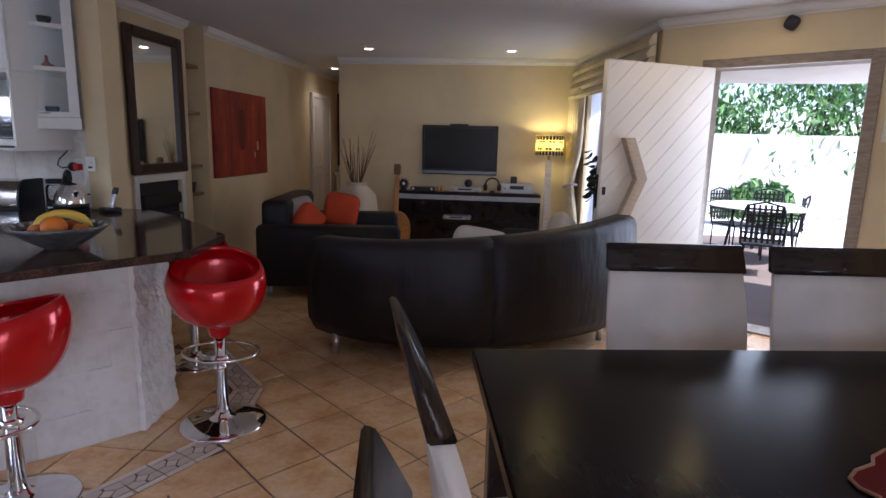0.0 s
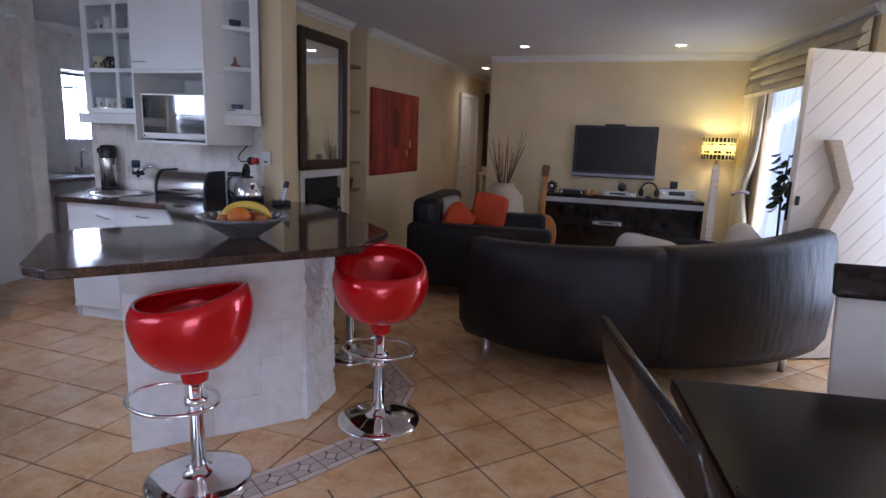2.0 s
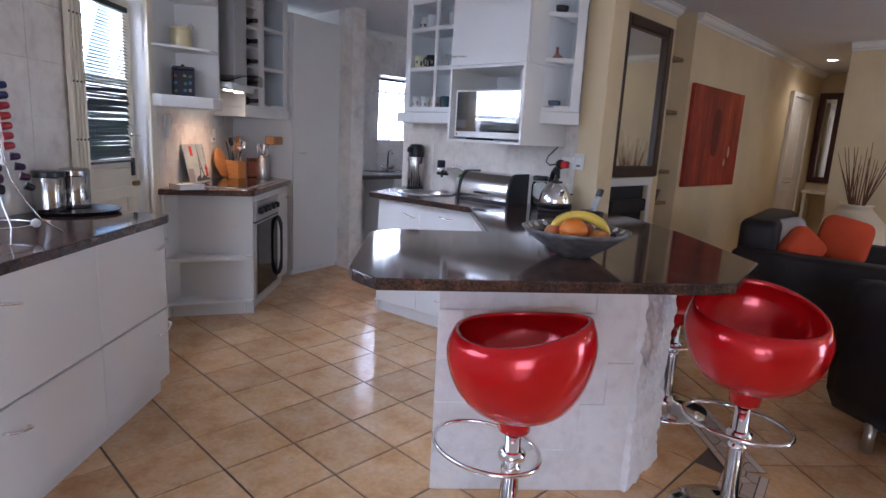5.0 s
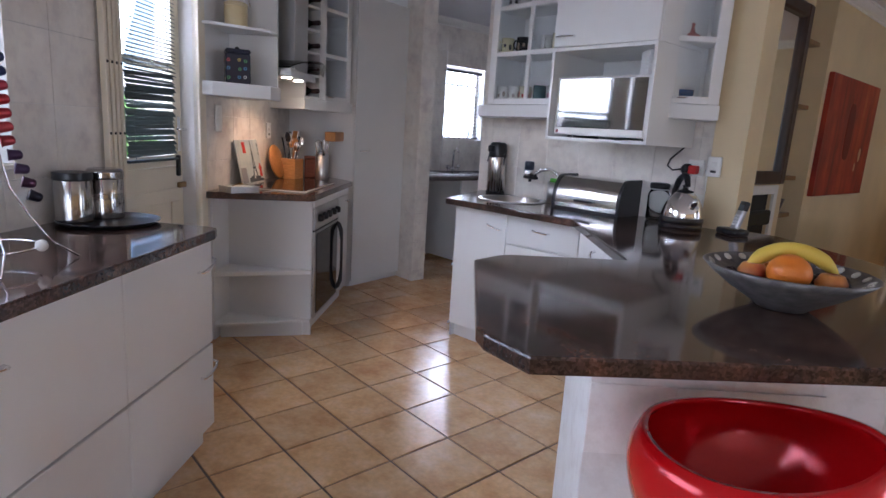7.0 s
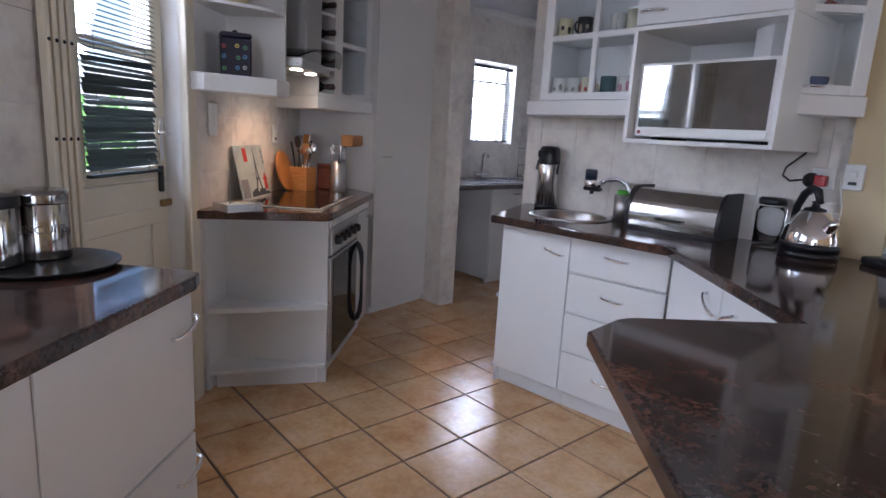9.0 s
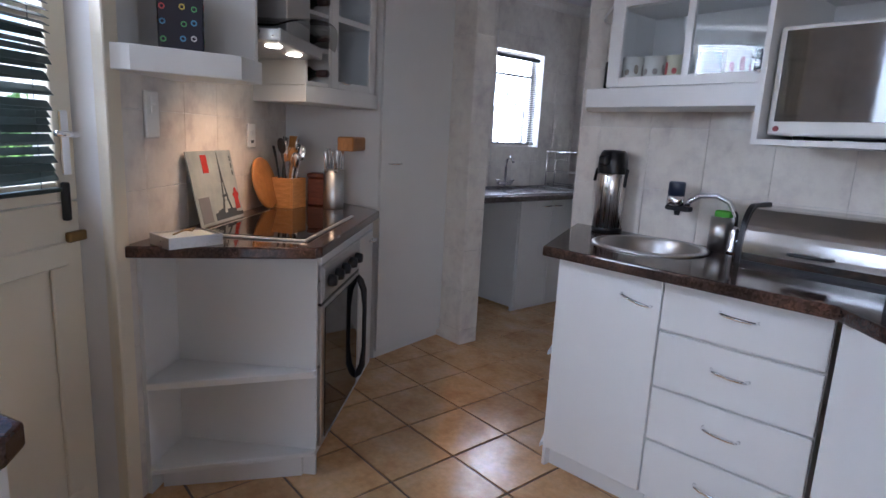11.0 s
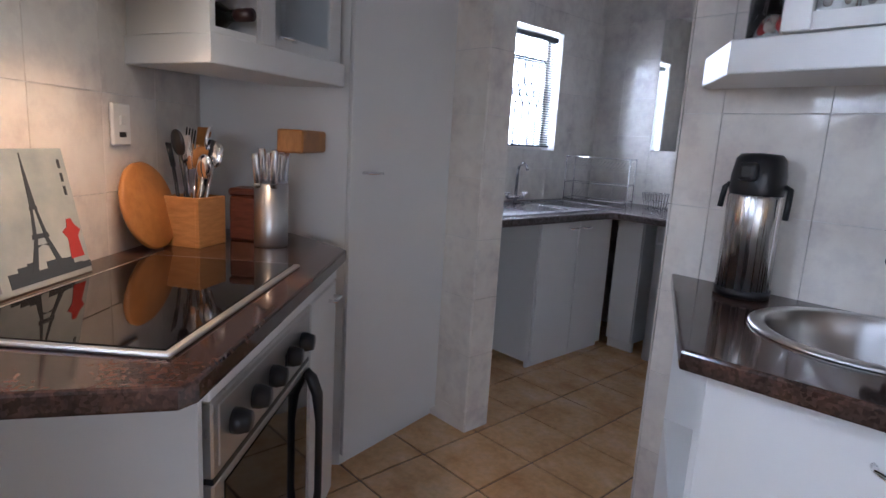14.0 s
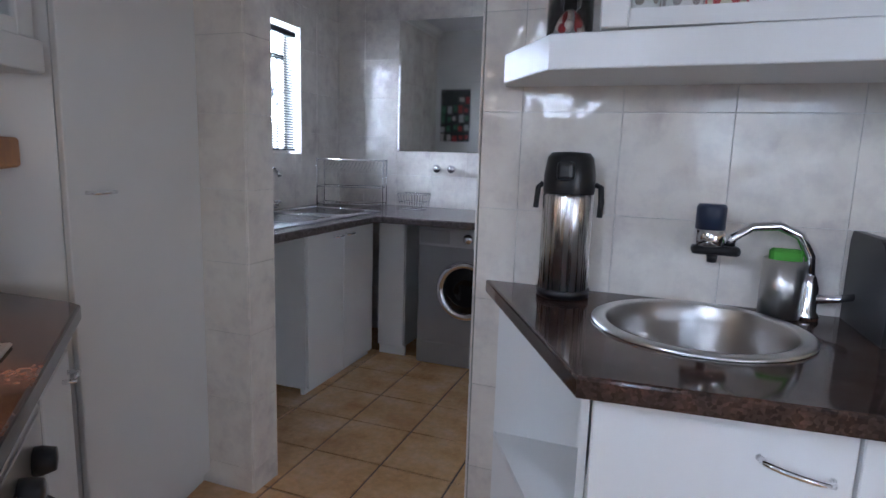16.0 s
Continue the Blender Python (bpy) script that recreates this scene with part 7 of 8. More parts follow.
for k in range(4):
    z1 = 2.36 - 0.095 * k
    prof = [(-0.03, z1), (-0.07 - 0.008 * k, z1 - 0.03), (-0.10 - 0.012 * k, z1 - 0.085), (-0.085 - 0.012 * k, z1 - 0.12), (-0.03, z1 - 0.09)]
    a = [bm.verts.new((0.06, y, z)) for y, z in prof]
    b = [bm.verts.new((2.36, y, z)) for y, z in prof]
    for i in range(5):
        bm.faces.new((a[i], a[(i + 1) % 5], b[(i + 1) % 5], b[i]))
    bm.faces.new(a)
    bm.faces.new(b[::-1])
bmesh.ops.recalc_face_normals(bm, faces=bm.faces)
bmesh.ops.transform(bm, verts=bm.verts, matrix=cm)
tagged(part("roman_blind", bm, M_CURTAIN), "cream roman blind gathered above the lounge window", "blind")
bm = drape(0.46, 1.98, 0.14, 2.12, 0.03, 14)
bmesh.ops.transform(bm, verts=bm.verts, matrix=cm @ pose(0, 0.12, 0))
sheer = Mat("sheer_curtain", (0.85, 0.88, 0.92), 0.9)
tr = sheer.node("ShaderNodeBsdfTranslucent")
tr.inputs[0].default_value = (0.85, 0.9, 0.97, 1)
mx = sheer.node("ShaderNodeMixShader")
mx.inputs[0].default_value = 0.75
sheer.link(sheer.b.outputs[0], mx.inputs[1])
sheer.link(tr.outputs[0], mx.inputs[2])
sheer.link(mx.outputs[0], sheer.t.nodes["Material Output"].inputs[0])
tagged(part("sheer_curtain", bm, sheer.m, None, "", True), "white sheer curtain glowing with daylight", "curtain")

# house plant by the window
pl = thing("house_plant", pose(1.52, 5.75, 0), "tall house plant with dark round leaves in a pot", "plant")
part("plant_pot", lathe([(0.0, 0), (0.1, 0), (0.13, 0.25), (0.12, 0.25), (0.1, 0.03), (0, 0.03)], 24), Mat("brown_pot", (0.12, 0.06, 0.035), 0.6).m, pl, "", True)
M_LEAFD = Mat("dark_leaf", (0.012, 0.035, 0.012), 0.35).m
part("stem", tube([(0, 0, 0.05), (0.0, 0.01, 0.6), (-0.02, 0.0, 1.1), (0.0, 0.02, 1.38)], [0.012, 0.01, 0.008, 0.004], 8), Mat("plant_stem", (0.07, 0.06, 0.03), 0.7).m, pl, "", True)
part("soil", lathe([(0, 0.22), (0.115, 0.22)], 20), Mat("soil", (0.03, 0.02, 0.015), 0.9).m, pl)
rnd = random.Random(21)
for k in range(34):
    z = 0.98 + 0.42 * k / 34
    a = k * 2.39
    r = rnd.uniform(0.04, 0.12)
    bm = bmesh.new()
    vsn = [bm.verts.new((0.045 * math.cos(b) + 0.03, 0.032 * math.sin(b), 0.008 * math.cos(2 * b))) for b in (2 * math.pi * j / 10 for j in range(10))]
    bm.faces.new(vsn)
    bmesh.ops.transform(bm, verts=bm.verts, matrix=pose(r * 0.6 * math.cos(a), r * 0.6 * math.sin(a), z, rnd.uniform(-40, 40), rnd.uniform(-10, 50), math.degrees(a)))
    part("leaf", bm, M_LEAFD, pl)

# entrance door
EW = Matrix.Translation((1.99, 5.93, 0)) @ Matrix.Rotation(math.atan2(-1.82, 2.61), 4, "Z")
ef = thing("door_frame_3", EW, "weathered timber frame of the entrance", "door frame")
ef["kind"] = "structure"
M_TIMBER = wood("grey_weathered_timber", (0.2, 0.155, 0.12), (0.36, 0.3, 0.24), 0.6, (3, 3, 14))
for a in ((0.34, 0.42, -0.02, 0.2, 0.0, 2.1), (1.42, 1.5, -0.02, 0.2, 0.0, 2.1), (0.42, 1.42, -0.02, 0.2, 2.03, 2.1)):
    part("jamb", box(*a, 0.004), M_TIMBER, ef)
for z in (0.4, 1.1, 1.35, 1.65, 1.8):
    part("rivet_row", box(0.345, 0.415, -0.024, -0.02, z, z + 0.012), M_IRON, ef)
part("threshold", box(0.42, 1.42, -0.02, 0.2, -0.004, 0.015, 0.003), M_TIMBER, ef)
ed = thing("door_3", EW @ pose(0.43, -0.03, 0) @ pose(0, 0, 0, 0, 0, 0), "white boarded entrance door standing open, with a chevron handle", "door")
ed["kind"] = "structure"
h0 = EW @ Vector((0.43, -0.03, 0))
e1 = Vector((1.47, 5.22, 0))
ang = math.atan2(e1.y - h0.y, e1.x - h0.x)
DL = 1.0
ed.matrix_world = Matrix.Translation((h0.x, h0.y, 0.012)) @ Matrix.Rotation(ang, 4, "Z")
part("core", box(0.0, DL, -0.02, 0.02, 0.0, 2.02, 0.003), M_WHITEDOOR, ed)
# diagonal boards on the room side: sloping strips clipped to the leaf
w = 0.115
k = -20
while k < 40:
    c0, c1 = k * w * 1.4142 + 0.0012, (k + 1) * w * 1.4142 - 0.0012
    k += 1
    pts = []
    # board between lines z + x = c0 and z + x = c1 inside [0, DL] x [0, 2.02]
    poly = [(0.004, 0.004), (DL - 0.004, 0.004), (DL - 0.004, 2.016), (0.004, 2.016)]
    for sgn, c in ((1, c0), (-1, c1)):
        out = []
        for (xa, za), (xb, zb) in zip(poly, poly[1:] + poly[:1]):
            fa, fb_ = sgn * (xa + za - c), sgn * (xb + zb - c)
            if fa >= 0:
                out.append((xa, za))
            if fa * fb_ < 0:
                t = fa / (fa - fb_)
                out.append((xa + (xb - xa) * t, za + (zb - za) * t))
        poly = out
        if len(poly) < 3:
            break
    if len(poly) < 3:
        continue
    for yy in (0.02,):
        ob = part("board", prism(poly, 0.0, 0.008, 0.0015, 1), M_WHITEDOOR, ed)
        ob.matrix_basis = pose(0, 0.028, 0, 90)
hd = prism([(0.745, 1.47), (0.605, 1.17), (0.745, 0.87), (0.845, 0.87), (0.71, 1.17), (0.845, 1.47)], 0.0, 0.05, 0.008, 2)
ob = part("chevron_handle", hd, M_PALEWOOD, ed, "pale wooden chevron handle")
ob.matrix_basis = pose(0, 0.079, 0, 90)
part("lock", box(0.945, 0.975, 0.028, 0.034, 1.05, 1.11, 0.002), M_IRON, ed, "dark lock plate")
part("edge_plate", box(DL, DL + 0.003, -0.012, 0.012, 0.95, 1.2), M_IRON, ed)

sn = thing("alarm_sensor", EW @ pose(0.93, 0.0, 2.31), "small black alarm sensor high on the wall", "alarm sensor")
part("body", superform(0.045, 0.04, 0.05, 0.5, 14, 8, None, pose(0, -0.035, 0, 0, 30, 0)), M_BLACK, sn, "", True)
part("bracket", box(-0.015, 0.015, -0.02, 0.0, -0.015, 0.015), M_BLACK, sn)
cl = thing("wall_calendar", EW @ pose(1.62, 0.0, 1.62), "small white calendar hanging by the door", "calendar")
part("sheet", box(-0.08, 0.08, -0.006, 0.0, -0.13, 0.12, 0.001), M_PAPER, cl)
for r in range(3):
    for c in range(6):
        part("day_mark", box(-0.065 + 0.023 * c, -0.051 + 0.023 * c, -0.008, -0.005, 0.04 - 0.04 * r, 0.062 - 0.04 * r), M_IRON, cl)

# red flowered runner on the dining table
rn = thing("table_runner", pose(0.675, 2.635, 0.7505, 0, 0, 9) @ pose(1.14, -0.83, 0), "dark red runner with scalloped flower edging", "table runner")
M_RUN = fabric("dark_red_velvet", (0.16, 0.012, 0.012))
pts = []
for k in range(40):
    a = 2 * math.pi * k / 40
    r = 1 + 0.08 * abs(math.sin(5 * a))
    pts.append((0.42 * r * math.cos(a), 0.2 * r * math.sin(a)))
part("cloth", prism(pts, 0.0, 0.003), M_RUN, rn)
part("gold_edge", tube([(x, y, 0.004) for x, y in pts], 0.004, 6, closed=True), Mat("gold_thread", (0.4, 0.2, 0.1), 0.5).m, rn, "pale stitched edge", True)
for k in range(7):
    a = 2 * math.pi * k / 7
    part("petal", tube([(0.28 * math.cos(a) + 0.07 * math.cos(b), 0.13 * math.sin(a) + 0.05 * math.sin(b), 0.004) for b in (2 * math.pi * j / 12 for j in range(12))], 0.0025, 5, closed=True), bpy.data.materials["gold_thread"], rn)

# ---- outside ----
M_PAVE = paint("pale_paving", (0.72, 0.69, 0.65), 0.8, 30, 0.3, 0.1)
ground = structure(part("ground", box(-400, 400, -400, 400, -0.6, -0.13), paint("garden_ground", (0.2, 0.19, 0.12), 0.9, 3, 0.2, 0.2)), "dry garden ground reaching to the horizon", "ground")
structure(part("pavement", prism([(2.0, 6.2), (4.85, 4.4), (12, 4.0), (14, 14), (2.2, 14)], -0.13, -0.02), M_PAVE), "pale paved patio", "pavement")
structure(part("patio_roof", prism([(2.13, 6.1), (2.1, 7.4), (4.1, 7.2), (6.5, 5.4), (4.8, 4.33)], 2.09, 2.24), M_CORNICE), "white patio roof soffit", "roof")
# added wall, kept pale to give the washed-out brightness beyond the patio
structure(part("garden_wall", box(3.0, 16.0, 14.0, 14.3, -0.13, 1.75), paint("backdrop_wall_paint", (0.72, 0.68, 0.62), 0.8)), "pale wall added as a bright backdrop to the patio", "wall")
structure(part("boundary_wall", box(-12.0, -11.8, -8, 14, -0.13, 2.0), paint("boundary_wall_paint", (0.6, 0.57, 0.54), 0.8)), "pale boundary wall beyond the kitchen", "wall")
LEAVES = [Mat(f"leaf_{k}", c, 0.5).m for k, c in enumerate([(0.1, 0.22, 0.05), (0.15, 0.31, 0.07), (0.22, 0.36, 0.12), (0.08, 0.17, 0.05)])]


def bush(name, c, r, h, n, label, seed, leaf=0.09):
    rn2 = random.Random(seed)
    bs = thing(name, pose(*c), label, "bush")
    bm = bmesh.new()
    for k in range(5):
        a = rn2.uniform(0, 6.28)
        tube([(0, 0, 0), (0.3 * r * math.cos(a), 0.3 * r * math.sin(a), h * 0.4), (0.6 * r * math.cos(a), 0.6 * r * math.sin(a), h * 0.75)], [0.05, 0.035, 0.012], 6, bm)
    part("trunk", bm, Mat(name + "_bark", (0.1, 0.07, 0.05), 0.9).m, bs)
    for mi in range(3):
        verts, faces = [], []
        for k in range(n):
            a, b = rn2.uniform(0, 6.28), rn2.uniform(-0.5, 1.4)
            q = rn2.uniform(0.55, 1.05) * (1 + 0.25 * math.sin(3 * a + seed) * math.cos(2 * b))
            p = Vector((r * q * math.cos(a) * math.cos(b), r * q * math.sin(a) * math.cos(b), h * (0.5 + 0.5 * q * math.sin(b))))
            e = Euler((rn2.uniform(0, 3), rn2.uniform(0, 3), rn2.uniform(0, 6))).to_matrix()
            s = leaf * rn2.uniform(0.6, 1.5)
            i0 = len(verts)
            verts += [tuple(p + e @ Vector(v)) for v in ((-s, 0, 0), (0, -s * 0.4, 0.02), (s, 0, 0), (0, s * 0.4, 0.02))]
            faces.append((i0, i0 + 1, i0 + 2, i0 + 3))
        me = bpy.data.meshes.new("foliage")
        me.from_pydata(verts, [], faces)
        me.materials.append(LEAVES[(mi + seed) % 4])
        ob = new("foliage", me)
        ob.parent = bs
        tagged(ob, kind="stuff")
    return bs


for k, (x, y, r, h) in enumerate(((5.6, 15.6, 1.2, 2.9), (7.3, 15.3, 1.5, 3.7), (9.2, 15.1, 1.7, 4.1), (11.2, 15.4, 1.7, 3.6), (4.0, 15.8, 1.1, 2.6), (5.6, 12.4, 0.7, 0.9))):
    bush("garden_bush", (x, y, -0.13), r, h, 520, "dense green garden bush in the sun", k + 1)
for k, (x, y, r, h) in enumerate(((-7.2, 1.2, 0.8, 1.35), (-6.6, -0.4, 0.9, 1.3), (-8.4, 2.9, 0.8, 1.5), (-4.6, -2.6, 1.1, 1.5), (-8.4, 6.4, 1.0, 1.9))):
    bush("kitchen_bush", (x, y, -0.13), r, h, 500, "green shrub outside the kitchen", k + 11, 0.07)


def patio_chair(m):
    pc = thing("patio_chair", m, "dark metal patio chair with a woven back", "patio chair", "patio chairs")
    part("frame", tube([(-0.24, 0.0, 0.42), (-0.25, 0.05, 0.7), (-0.2, 0.1, 0.92), (0.0, 0.12, 0.97), (0.2, 0.1, 0.92), (0.25, 0.05, 0.7), (0.24, 0.0, 0.42)], 0.014, 8), M_IRON, pc, "", True)
    for k in range(7):
        x = -0.19 + 0.063 * k
        part("back_strap", box(x - 0.014, x + 0.014, 0.05, 0.06, 0.45, 0.93), M_IRON, pc)
    for k in range(6):
        z = 0.5 + 0.075 * k
        part("cross_strap", box(-0.23, 0.23, 0.061, 0.068, z - 0.012, z + 0.012), M_IRON, pc)
    part("seat", box(-0.24, 0.24, -0.45, 0.02, 0.40, 0.43, 0.008), M_IRON, pc)
    for x, y in ((-0.22, -0.42), (0.22, -0.42), (-0.22, 0.0), (0.22, 0.0)):
        part("leg", tube([(x, y, 0), (x * 0.95, y, 0.4)], 0.012, 6), M_IRON, pc, "", True)
    for s in (-1, 1):
        part("armrest", tube([(s * 0.25, 0.05, 0.66), (s * 0.26, -0.2, 0.66), (s * 0.26, -0.4, 0.62), (s * 0.24, -0.42, 0.42)], 0.012, 6), M_IRON, pc, "", True)
    return pc


for x, y, turn in ((3.68, 7.62, 157), (4.55, 8.7, 250), (4.0, 9.75, 30), (4.7, 9.9, -15)):
    patio_chair(pose(x, y, -0.02, 0, 0, turn) @ Matrix.Scale(0.9, 4))
pt = thing("patio_table", pose(4.12, 8.75, -0.02), "round pale patio table in the sun", "patio table")
part("top", lathe([(0, 0.7), (0.62, 0.7), (0.65, 0.715), (0.62, 0.73), (0, 0.73)], 40), M_CORNICE, pt)
for k in range(4):
    a = radians(45 + 90 * k)
    part("leg", tube([(0.45 * math.cos(a), 0.45 * math.sin(a), 0), (0.35 * math.cos(a), 0.35 * math.sin(a), 0.7)], 0.018, 8), M_IRON, pt, "", True)

# ---- floor, wall tiles and stones, piece by piece ----
floor = structure(part("floor", box(-5.6, 4.8, -2.4, 10.8, -0.12, -0.006), M_GROUT), "mottled terracotta ceramic floor tiles with grey joints", "floor")
BAND = [(-2.35, 0.13), (-1.25, 1.95), (-0.73, 2.81), (-0.555, 3.18), (-0.65, 3.79), (-1.15, 4.32), (-2.4, 4.75)]


def kitchen_side(x, y):
    """Whether a place lies on the kitchen's side of the mosaic band."""
    if y >= BAND[-1][1]:
        return x < -2.4
    for (x0, y0), (x1, y1) in zip(BAND, BAND[1:]):
        if y0 <= y < y1:
            return x < x0 + (x1 - x0) * (y - y0) / (y1 - y0)
    return x < -2.3


def in_room(x, y):
    if x + y < DIAG - 0.2 or y < -2.3 or x > 4.7 or x < -5.5:
        return False
    if y > 6.7 and x < -2.3:
        return False
    if y > 8.4 and x > -1.3:
        return False
    if x > 1.9 and (y - 5.93) > -0.697 * (x - 1.99) + 0.15:
        return False
    if x < -2.4 and y > 6.65:
        return False
    return True


def tile_mesh(name, w, h, t, material, bevel=0.0018):
    bm = box(-w / 2, w / 2, -h / 2, h / 2, -t, 0, 0)
    up = [f for f in bm.faces if f.normal.z > 0.5]
    bmesh.ops.inset_region(bm, faces=up, thickness=bevel * 1.5, depth=0)
    for v in bm.verts:
        edge = abs(abs(v.co.x) - w / 2) < 1e-6 or abs(abs(v.co.y) - h / 2) < 1e-6
        if edge and v.co.z > -1e-6:
            v.co.z = -bevel
    me = bpy.data.meshes.new(name)
    bm.to_mesh(me)
    bm.free()
    me.materials.append(material)
    return me


P = 0.308
cells = []
for i in range(-12, 18):
    for j in range(-20, 12):
        x, y = -3.3 + (i + 0.5) * P, 3.7 + (j + 0.5) * P
        if in_room(x, y) and kitchen_side(x, y) and y < 6.8:
            cells.append((x, y, 0.0))
Q = 0.314
for i in range(-40, 40):
    for j in range(-40, 40):
        u, v = (i + 0.5) * Q, (j + 0.5) * Q
        c, s = math.cos(radians(-41)), math.sin(radians(-41))
        x, y = -0.05 + u * c - v * s, 3.61 + u * s + v * c
        if in_room(x, y) and not kitchen_side(x, y):
            cells.append((x, y, -41.0))
cells.sort(key=lambda q: min((q[0] + 1.8) ** 2 + (q[1] - 2.9) ** 2, (q[0] - 0.1) ** 2 + (q[1] - 3.0) ** 2))
tile_data = [tile_mesh("tile", P - 0.01, P - 0.01, 0.008, M_FLOOR), tile_mesh("tile", Q - 0.01, Q - 0.01, 0.008, M_FLOOR)]
rnd = random.Random(4)
for x, y, a in cells[:300]:
    ob = new("tile", tile_data[0 if a == 0 else 1])
    ob.parent = floor
    ob.matrix_world = pose(x, y, rnd.uniform(-0.0004, 0.0004), 0, 0, a + 90 * rnd.randint(0, 3))
bm = bmesh.new()
for x, y, a in cells[300:]:
    w = (P if a == 0 else Q) / 2 - 0.005
    add_box(bm, -w, w, -w, w, -0.008, 0.0, 0, pose(x, y, 0, 0, 0, a))
tagged(part("far_tiles", bm, M_FLOOR, floor), kind="stuff")

# mosaic band round the breakfast bar
M_BANDA = paint("pale_mosaic", (0.76, 0.64, 0.54), 0.35, 60, 0.1, 0.1)
M_BANDB = paint("grey_mosaic", (0.62, 0.51, 0.43), 0.35, 60, 0.1, 0.1)
for (x0, y0), (x1, y1) in zip(BAND[1:-1], BAND[2:-1]):
    L = math.hypot(x1 - x0, y1 - y0)
    a = math.degrees(math.atan2(y1 - y0, x1 - x0))
    base = pose(x0, y0, 0, 0, 0, a)
    part("band_bed", box(0, L, -0.085, 0.085, -0.006, 0.0012, 0, base), M_GROUT, floor)
    n = max(2, round(L / 0.14))
    w = L / n
    for k in range(n):
        for yy in (-0.068, 0.068):
            part("mosaic_strip", box(k * w + 0.003, (k + 1) * w - 0.003, yy - 0.014, yy + 0.014, 0.0, 0.004, 0.001, base), M_BANDA, floor)
        c = (k + 0.5) * w
        dia = [(c - 0.028, 0), (c, -0.026), (c + 0.028, 0), (c, 0.026)]
        for nm, pts, mt in [("mosaic_diamond", dia, M_BANDA)] + [("mosaic_wedge", [(c + sx * (w / 2 - 0.003), sy * 0.048), (c + sx * 0.006, sy * 0.048), (c + sx * 0.006, sy * 0.03), (c + sx * 0.034, sy * 0.003), (c + sx * (w / 2 - 0.003), sy * 0.003)], M_BANDB) for sx in (-1, 1) for sy in (-1, 1)]:
            bm = prism(pts, 0.0, 0.004)
            bmesh.ops.transform(bm, verts=bm.verts, matrix=base)
            part(nm, bm, mt, floor)


def clad(parent, m, width, z0, z1, tw, th, off_u=0.0, off_z=0.0, holes=()):
    """Wall tiles as single pieces on a wall face: m's x runs along the face, y into it. Cut pieces get meshes of their own."""
    cache = {}
    i0 = math.floor((0 - off_u) / tw)
    j0 = math.floor((z0 - off_z) / th)
    i = i0
    while off_u + i * tw < width - 1e-4:
        j = j0
        while off_z + j * th < z1 - 1e-4:
            a, b = max(0, off_u + i * tw), min(width, off_u + (i + 1) * tw)
            c, d = max(z0, off_z + j * th), min(z1, off_z + (j + 1) * th)
            j += 1
            pieces = [(a, b, c, d)]
            for h in holes:
                nxt = []
                for a2, b2, c2, d2 in pieces:
                    if b2 <= h[0] or a2 >= h[1] or d2 <= h[2] or c2 >= h[3]:
                        nxt.append((a2, b2, c2, d2))
                        continue
                    if a2 < h[0]:
                        nxt.append((a2, h[0], c2, d2))
                    if b2 > h[1]:
                        nxt.append((h[1], b2, c2, d2))
                    lo, hi = max(a2, h[0]), min(b2, h[1])
                    if c2 < h[2]:
                        nxt.append((lo, hi, c2, h[2]))
                    if d2 > h[3]:
                        nxt.append((lo, hi, h[3], d2))
                pieces = nxt
            for a2, b2, c2, d2 in pieces:
                w, hgt = b2 - a2 - 0.0016, d2 - c2 - 0.0016
                if w < 0.01 or hgt < 0.01:
                    continue
                key = (round(w, 3), round(hgt, 3))
                if key not in cache:
                    cache[key] = tile_mesh("wall_tile", w, hgt, 0.006, M_TILE, 0.0008)
                ob = new("wall_tile", cache[key])
                ob.parent = parent
                ob.matrix_world = m @ pose((a2 + b2) / 2, -0.004, (c2 + d2) / 2, 90)
        i += 1


TW, TH = 0.25, 0.2535
obs = {o.name: o for o in scene.objects if o.name.startswith("wall_")}
clad(obs["wall_sink"], pose(-3.72, 4.492, 0), 1.69, 0.0, CEIL, TW, TH, 0.108, 1.108 - 5 * TH)
clad(obs["wall_sink"], pose(-3.726, 4.642, 0, 0, 0, -90), 0.15, 0.0, CEIL, TW, TH, 0.0, 1.108 - 5 * TH)
clad(obs["wall_pillar"], pose(-4.559, 4.57, 0, 0, 0, 90), 0.14, 0.0, CEIL, TW, TH, 0.0, 1.108 - 5 * TH)
clad(obs["wall_pillar"], pose(-4.79, 4.57, 0), 0.231, 0.0, CEIL, TW, TH, 0.0, 1.108 - 5 * TH)
clad(obs["wall_scullery_window"], pose(-5.4, 4.71, 0, 0, 0, 90), 1.89, 0.0, CEIL, TW, TH, 0.1, 1.108 - 5 * TH, [(0.86, 1.42, 1.23, 1.99)])
clad(obs["wall_scullery_back"], pose(-5.4, 6.6, 0), 2.6, 0.0, CEIL, TW, TH, 0.2, 1.108 - 5 * TH)
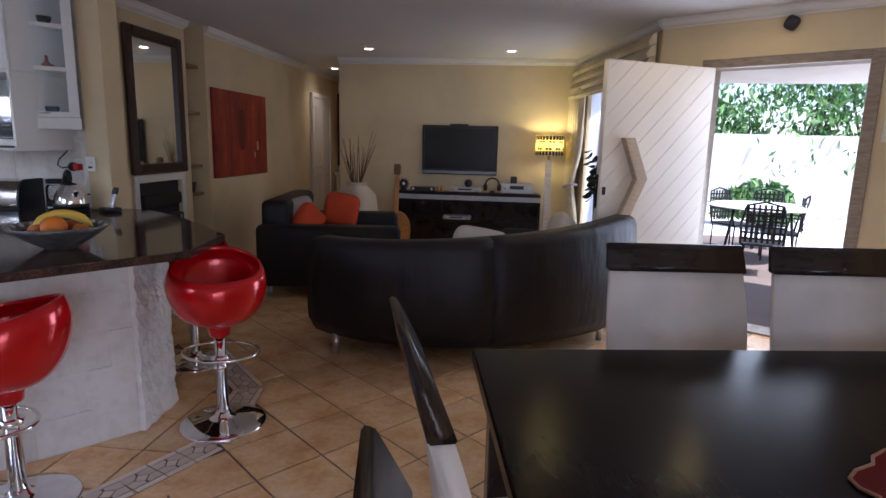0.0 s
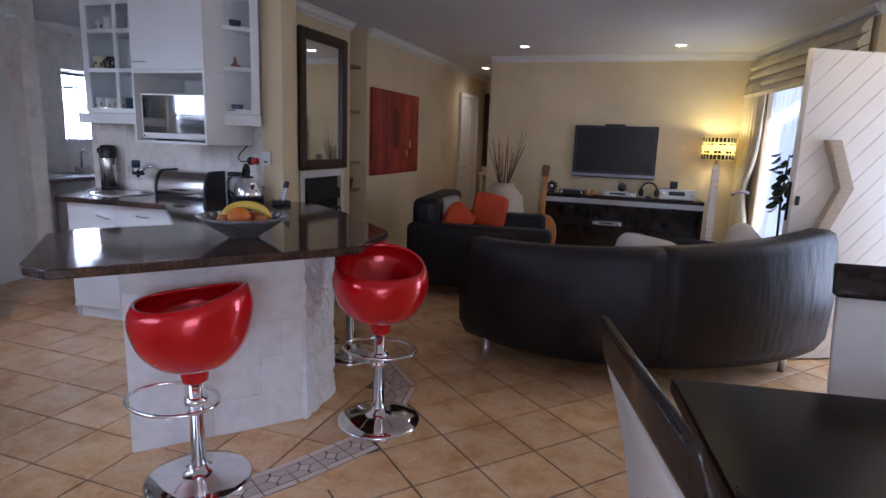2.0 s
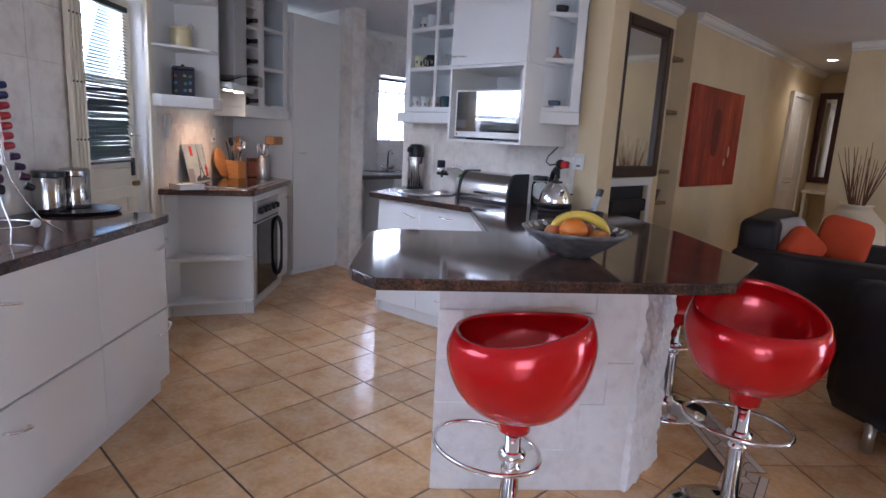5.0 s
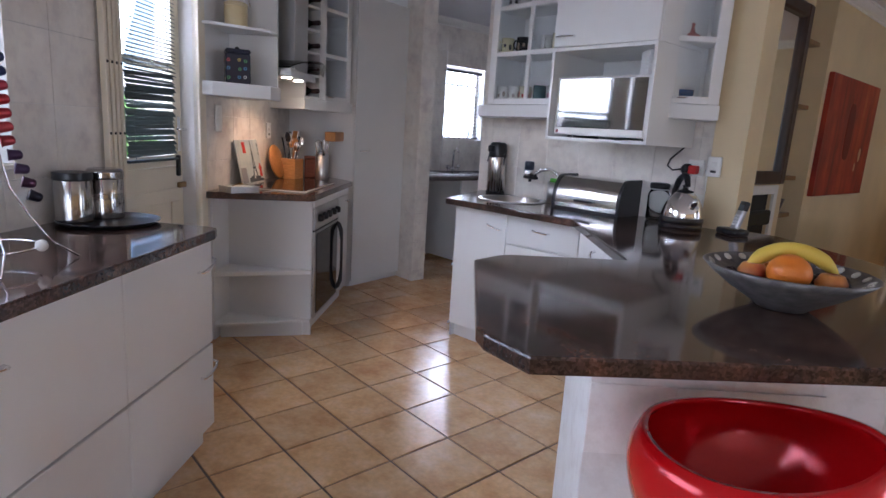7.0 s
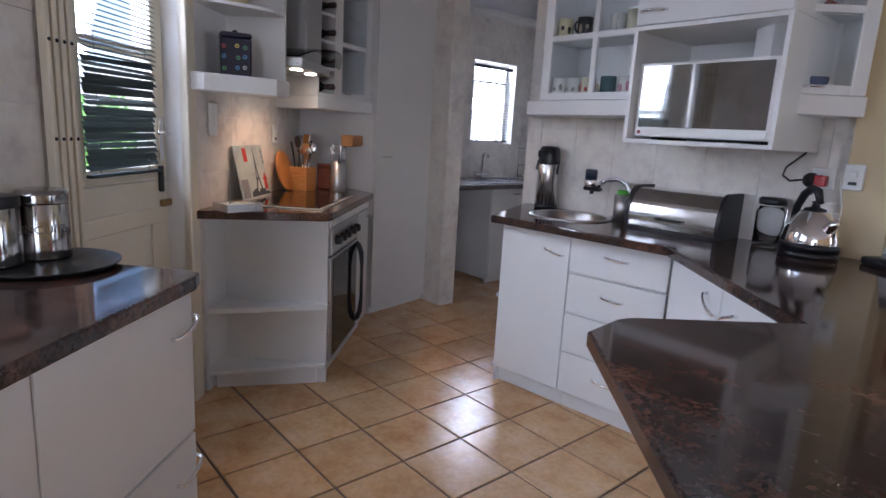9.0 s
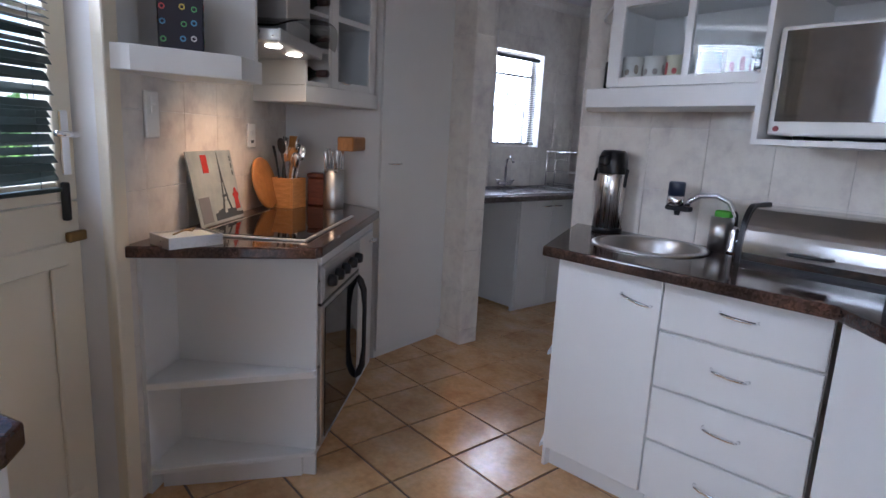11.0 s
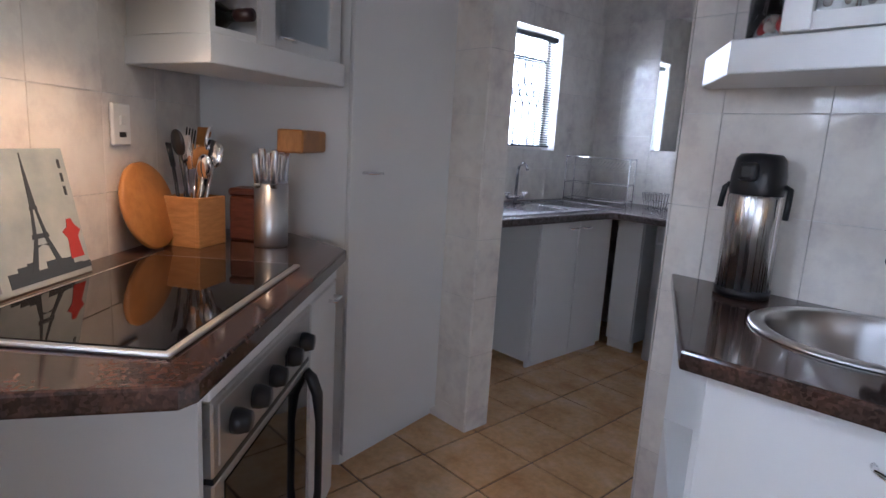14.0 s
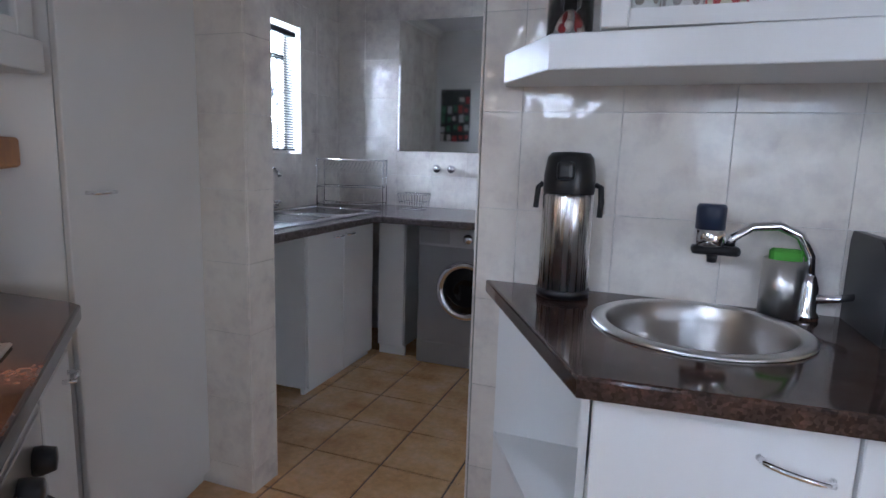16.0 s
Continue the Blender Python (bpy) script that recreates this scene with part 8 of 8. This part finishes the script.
clad(obs["wall_kitchen"], DM(1.0, 0.0), 5.1, 0.0, CEIL, TW, TH, 0.07, 1.064 - 5 * TH, [(0.7, 2.37, 1.12, 2.1), (2.93, 3.62, 0.0, 2.06)])

# stones of the bar base
front_m = Matrix.Translation((-1.455, 2.69, 0)) @ Matrix.Rotation(math.atan2(0.56, 0.495), 4, "Z")
length = math.hypot(0.56, 0.495)
z = 0.0
row = 0
rnd = random.Random(9)
while z < 0.87:
    h = min(rnd.choice((0.15, 0.17, 0.19)), 0.871 - z)
    if 0.871 - z - h < 0.05:
        h = 0.871 - z
    x = 0.0
    while x < length:
        w = rnd.uniform(0.2, 0.42)
        if length - x - w < 0.09:
            w = length - x
        out = rnd.uniform(0.006, 0.017)
        bm = box(x + 0.0004, x + w - 0.0004, -out, 0.004, z + 0.0004, z + h - 0.0004)
        bmesh.ops.subdivide_edges(bm, edges=bm.edges, cuts=3, use_grid_fill=True)
        for v in bm.verts:
            k = noise.noise(Vector((v.co.x * 13 + row, v.co.z * 13, 3.1))) * 0.0015
            e = min(v.co.x - x, x + w - v.co.x, v.co.z - z, z + h - v.co.z)
            if v.co.y < 0:
                v.co.y += k + (0.0012 if e < 0.004 else 0)
        bmesh.ops.transform(bm, verts=bm.verts, matrix=front_m)
        part("stone", bm, M_STONE, bar_core)
        x += w
    z += h
    row += 1
side_m = Matrix.Translation((-0.958, 3.246, 0)) @ Matrix.Rotation(math.atan2(0.314, -0.027), 4, "Z")
for k in range(3):
    z0, z1 = 0.871 * k / 3, 0.871 * (k + 1) / 3
    bm = box(0.0, 0.318, -0.03, 0.0, z0, z1)
    bmesh.ops.subdivide_edges(bm, edges=bm.edges, cuts=15, use_grid_fill=True)
    for v in bm.verts:
        if v.co.y < -0.002:
            q = Vector((v.co.x * 16, v.co.z * 11, 7.7))
            v.co.y += 0.014 * noise.noise(q) + 0.012 * noise.noise(q * 2.7) + (0.003 if min(v.co.z - z0, z1 - v.co.z) < 0.003 else 0)
    bmesh.ops.transform(bm, verts=bm.verts, matrix=side_m)
    part("rough_stone", bm, M_STONE, bar_core, "rough split rock face")
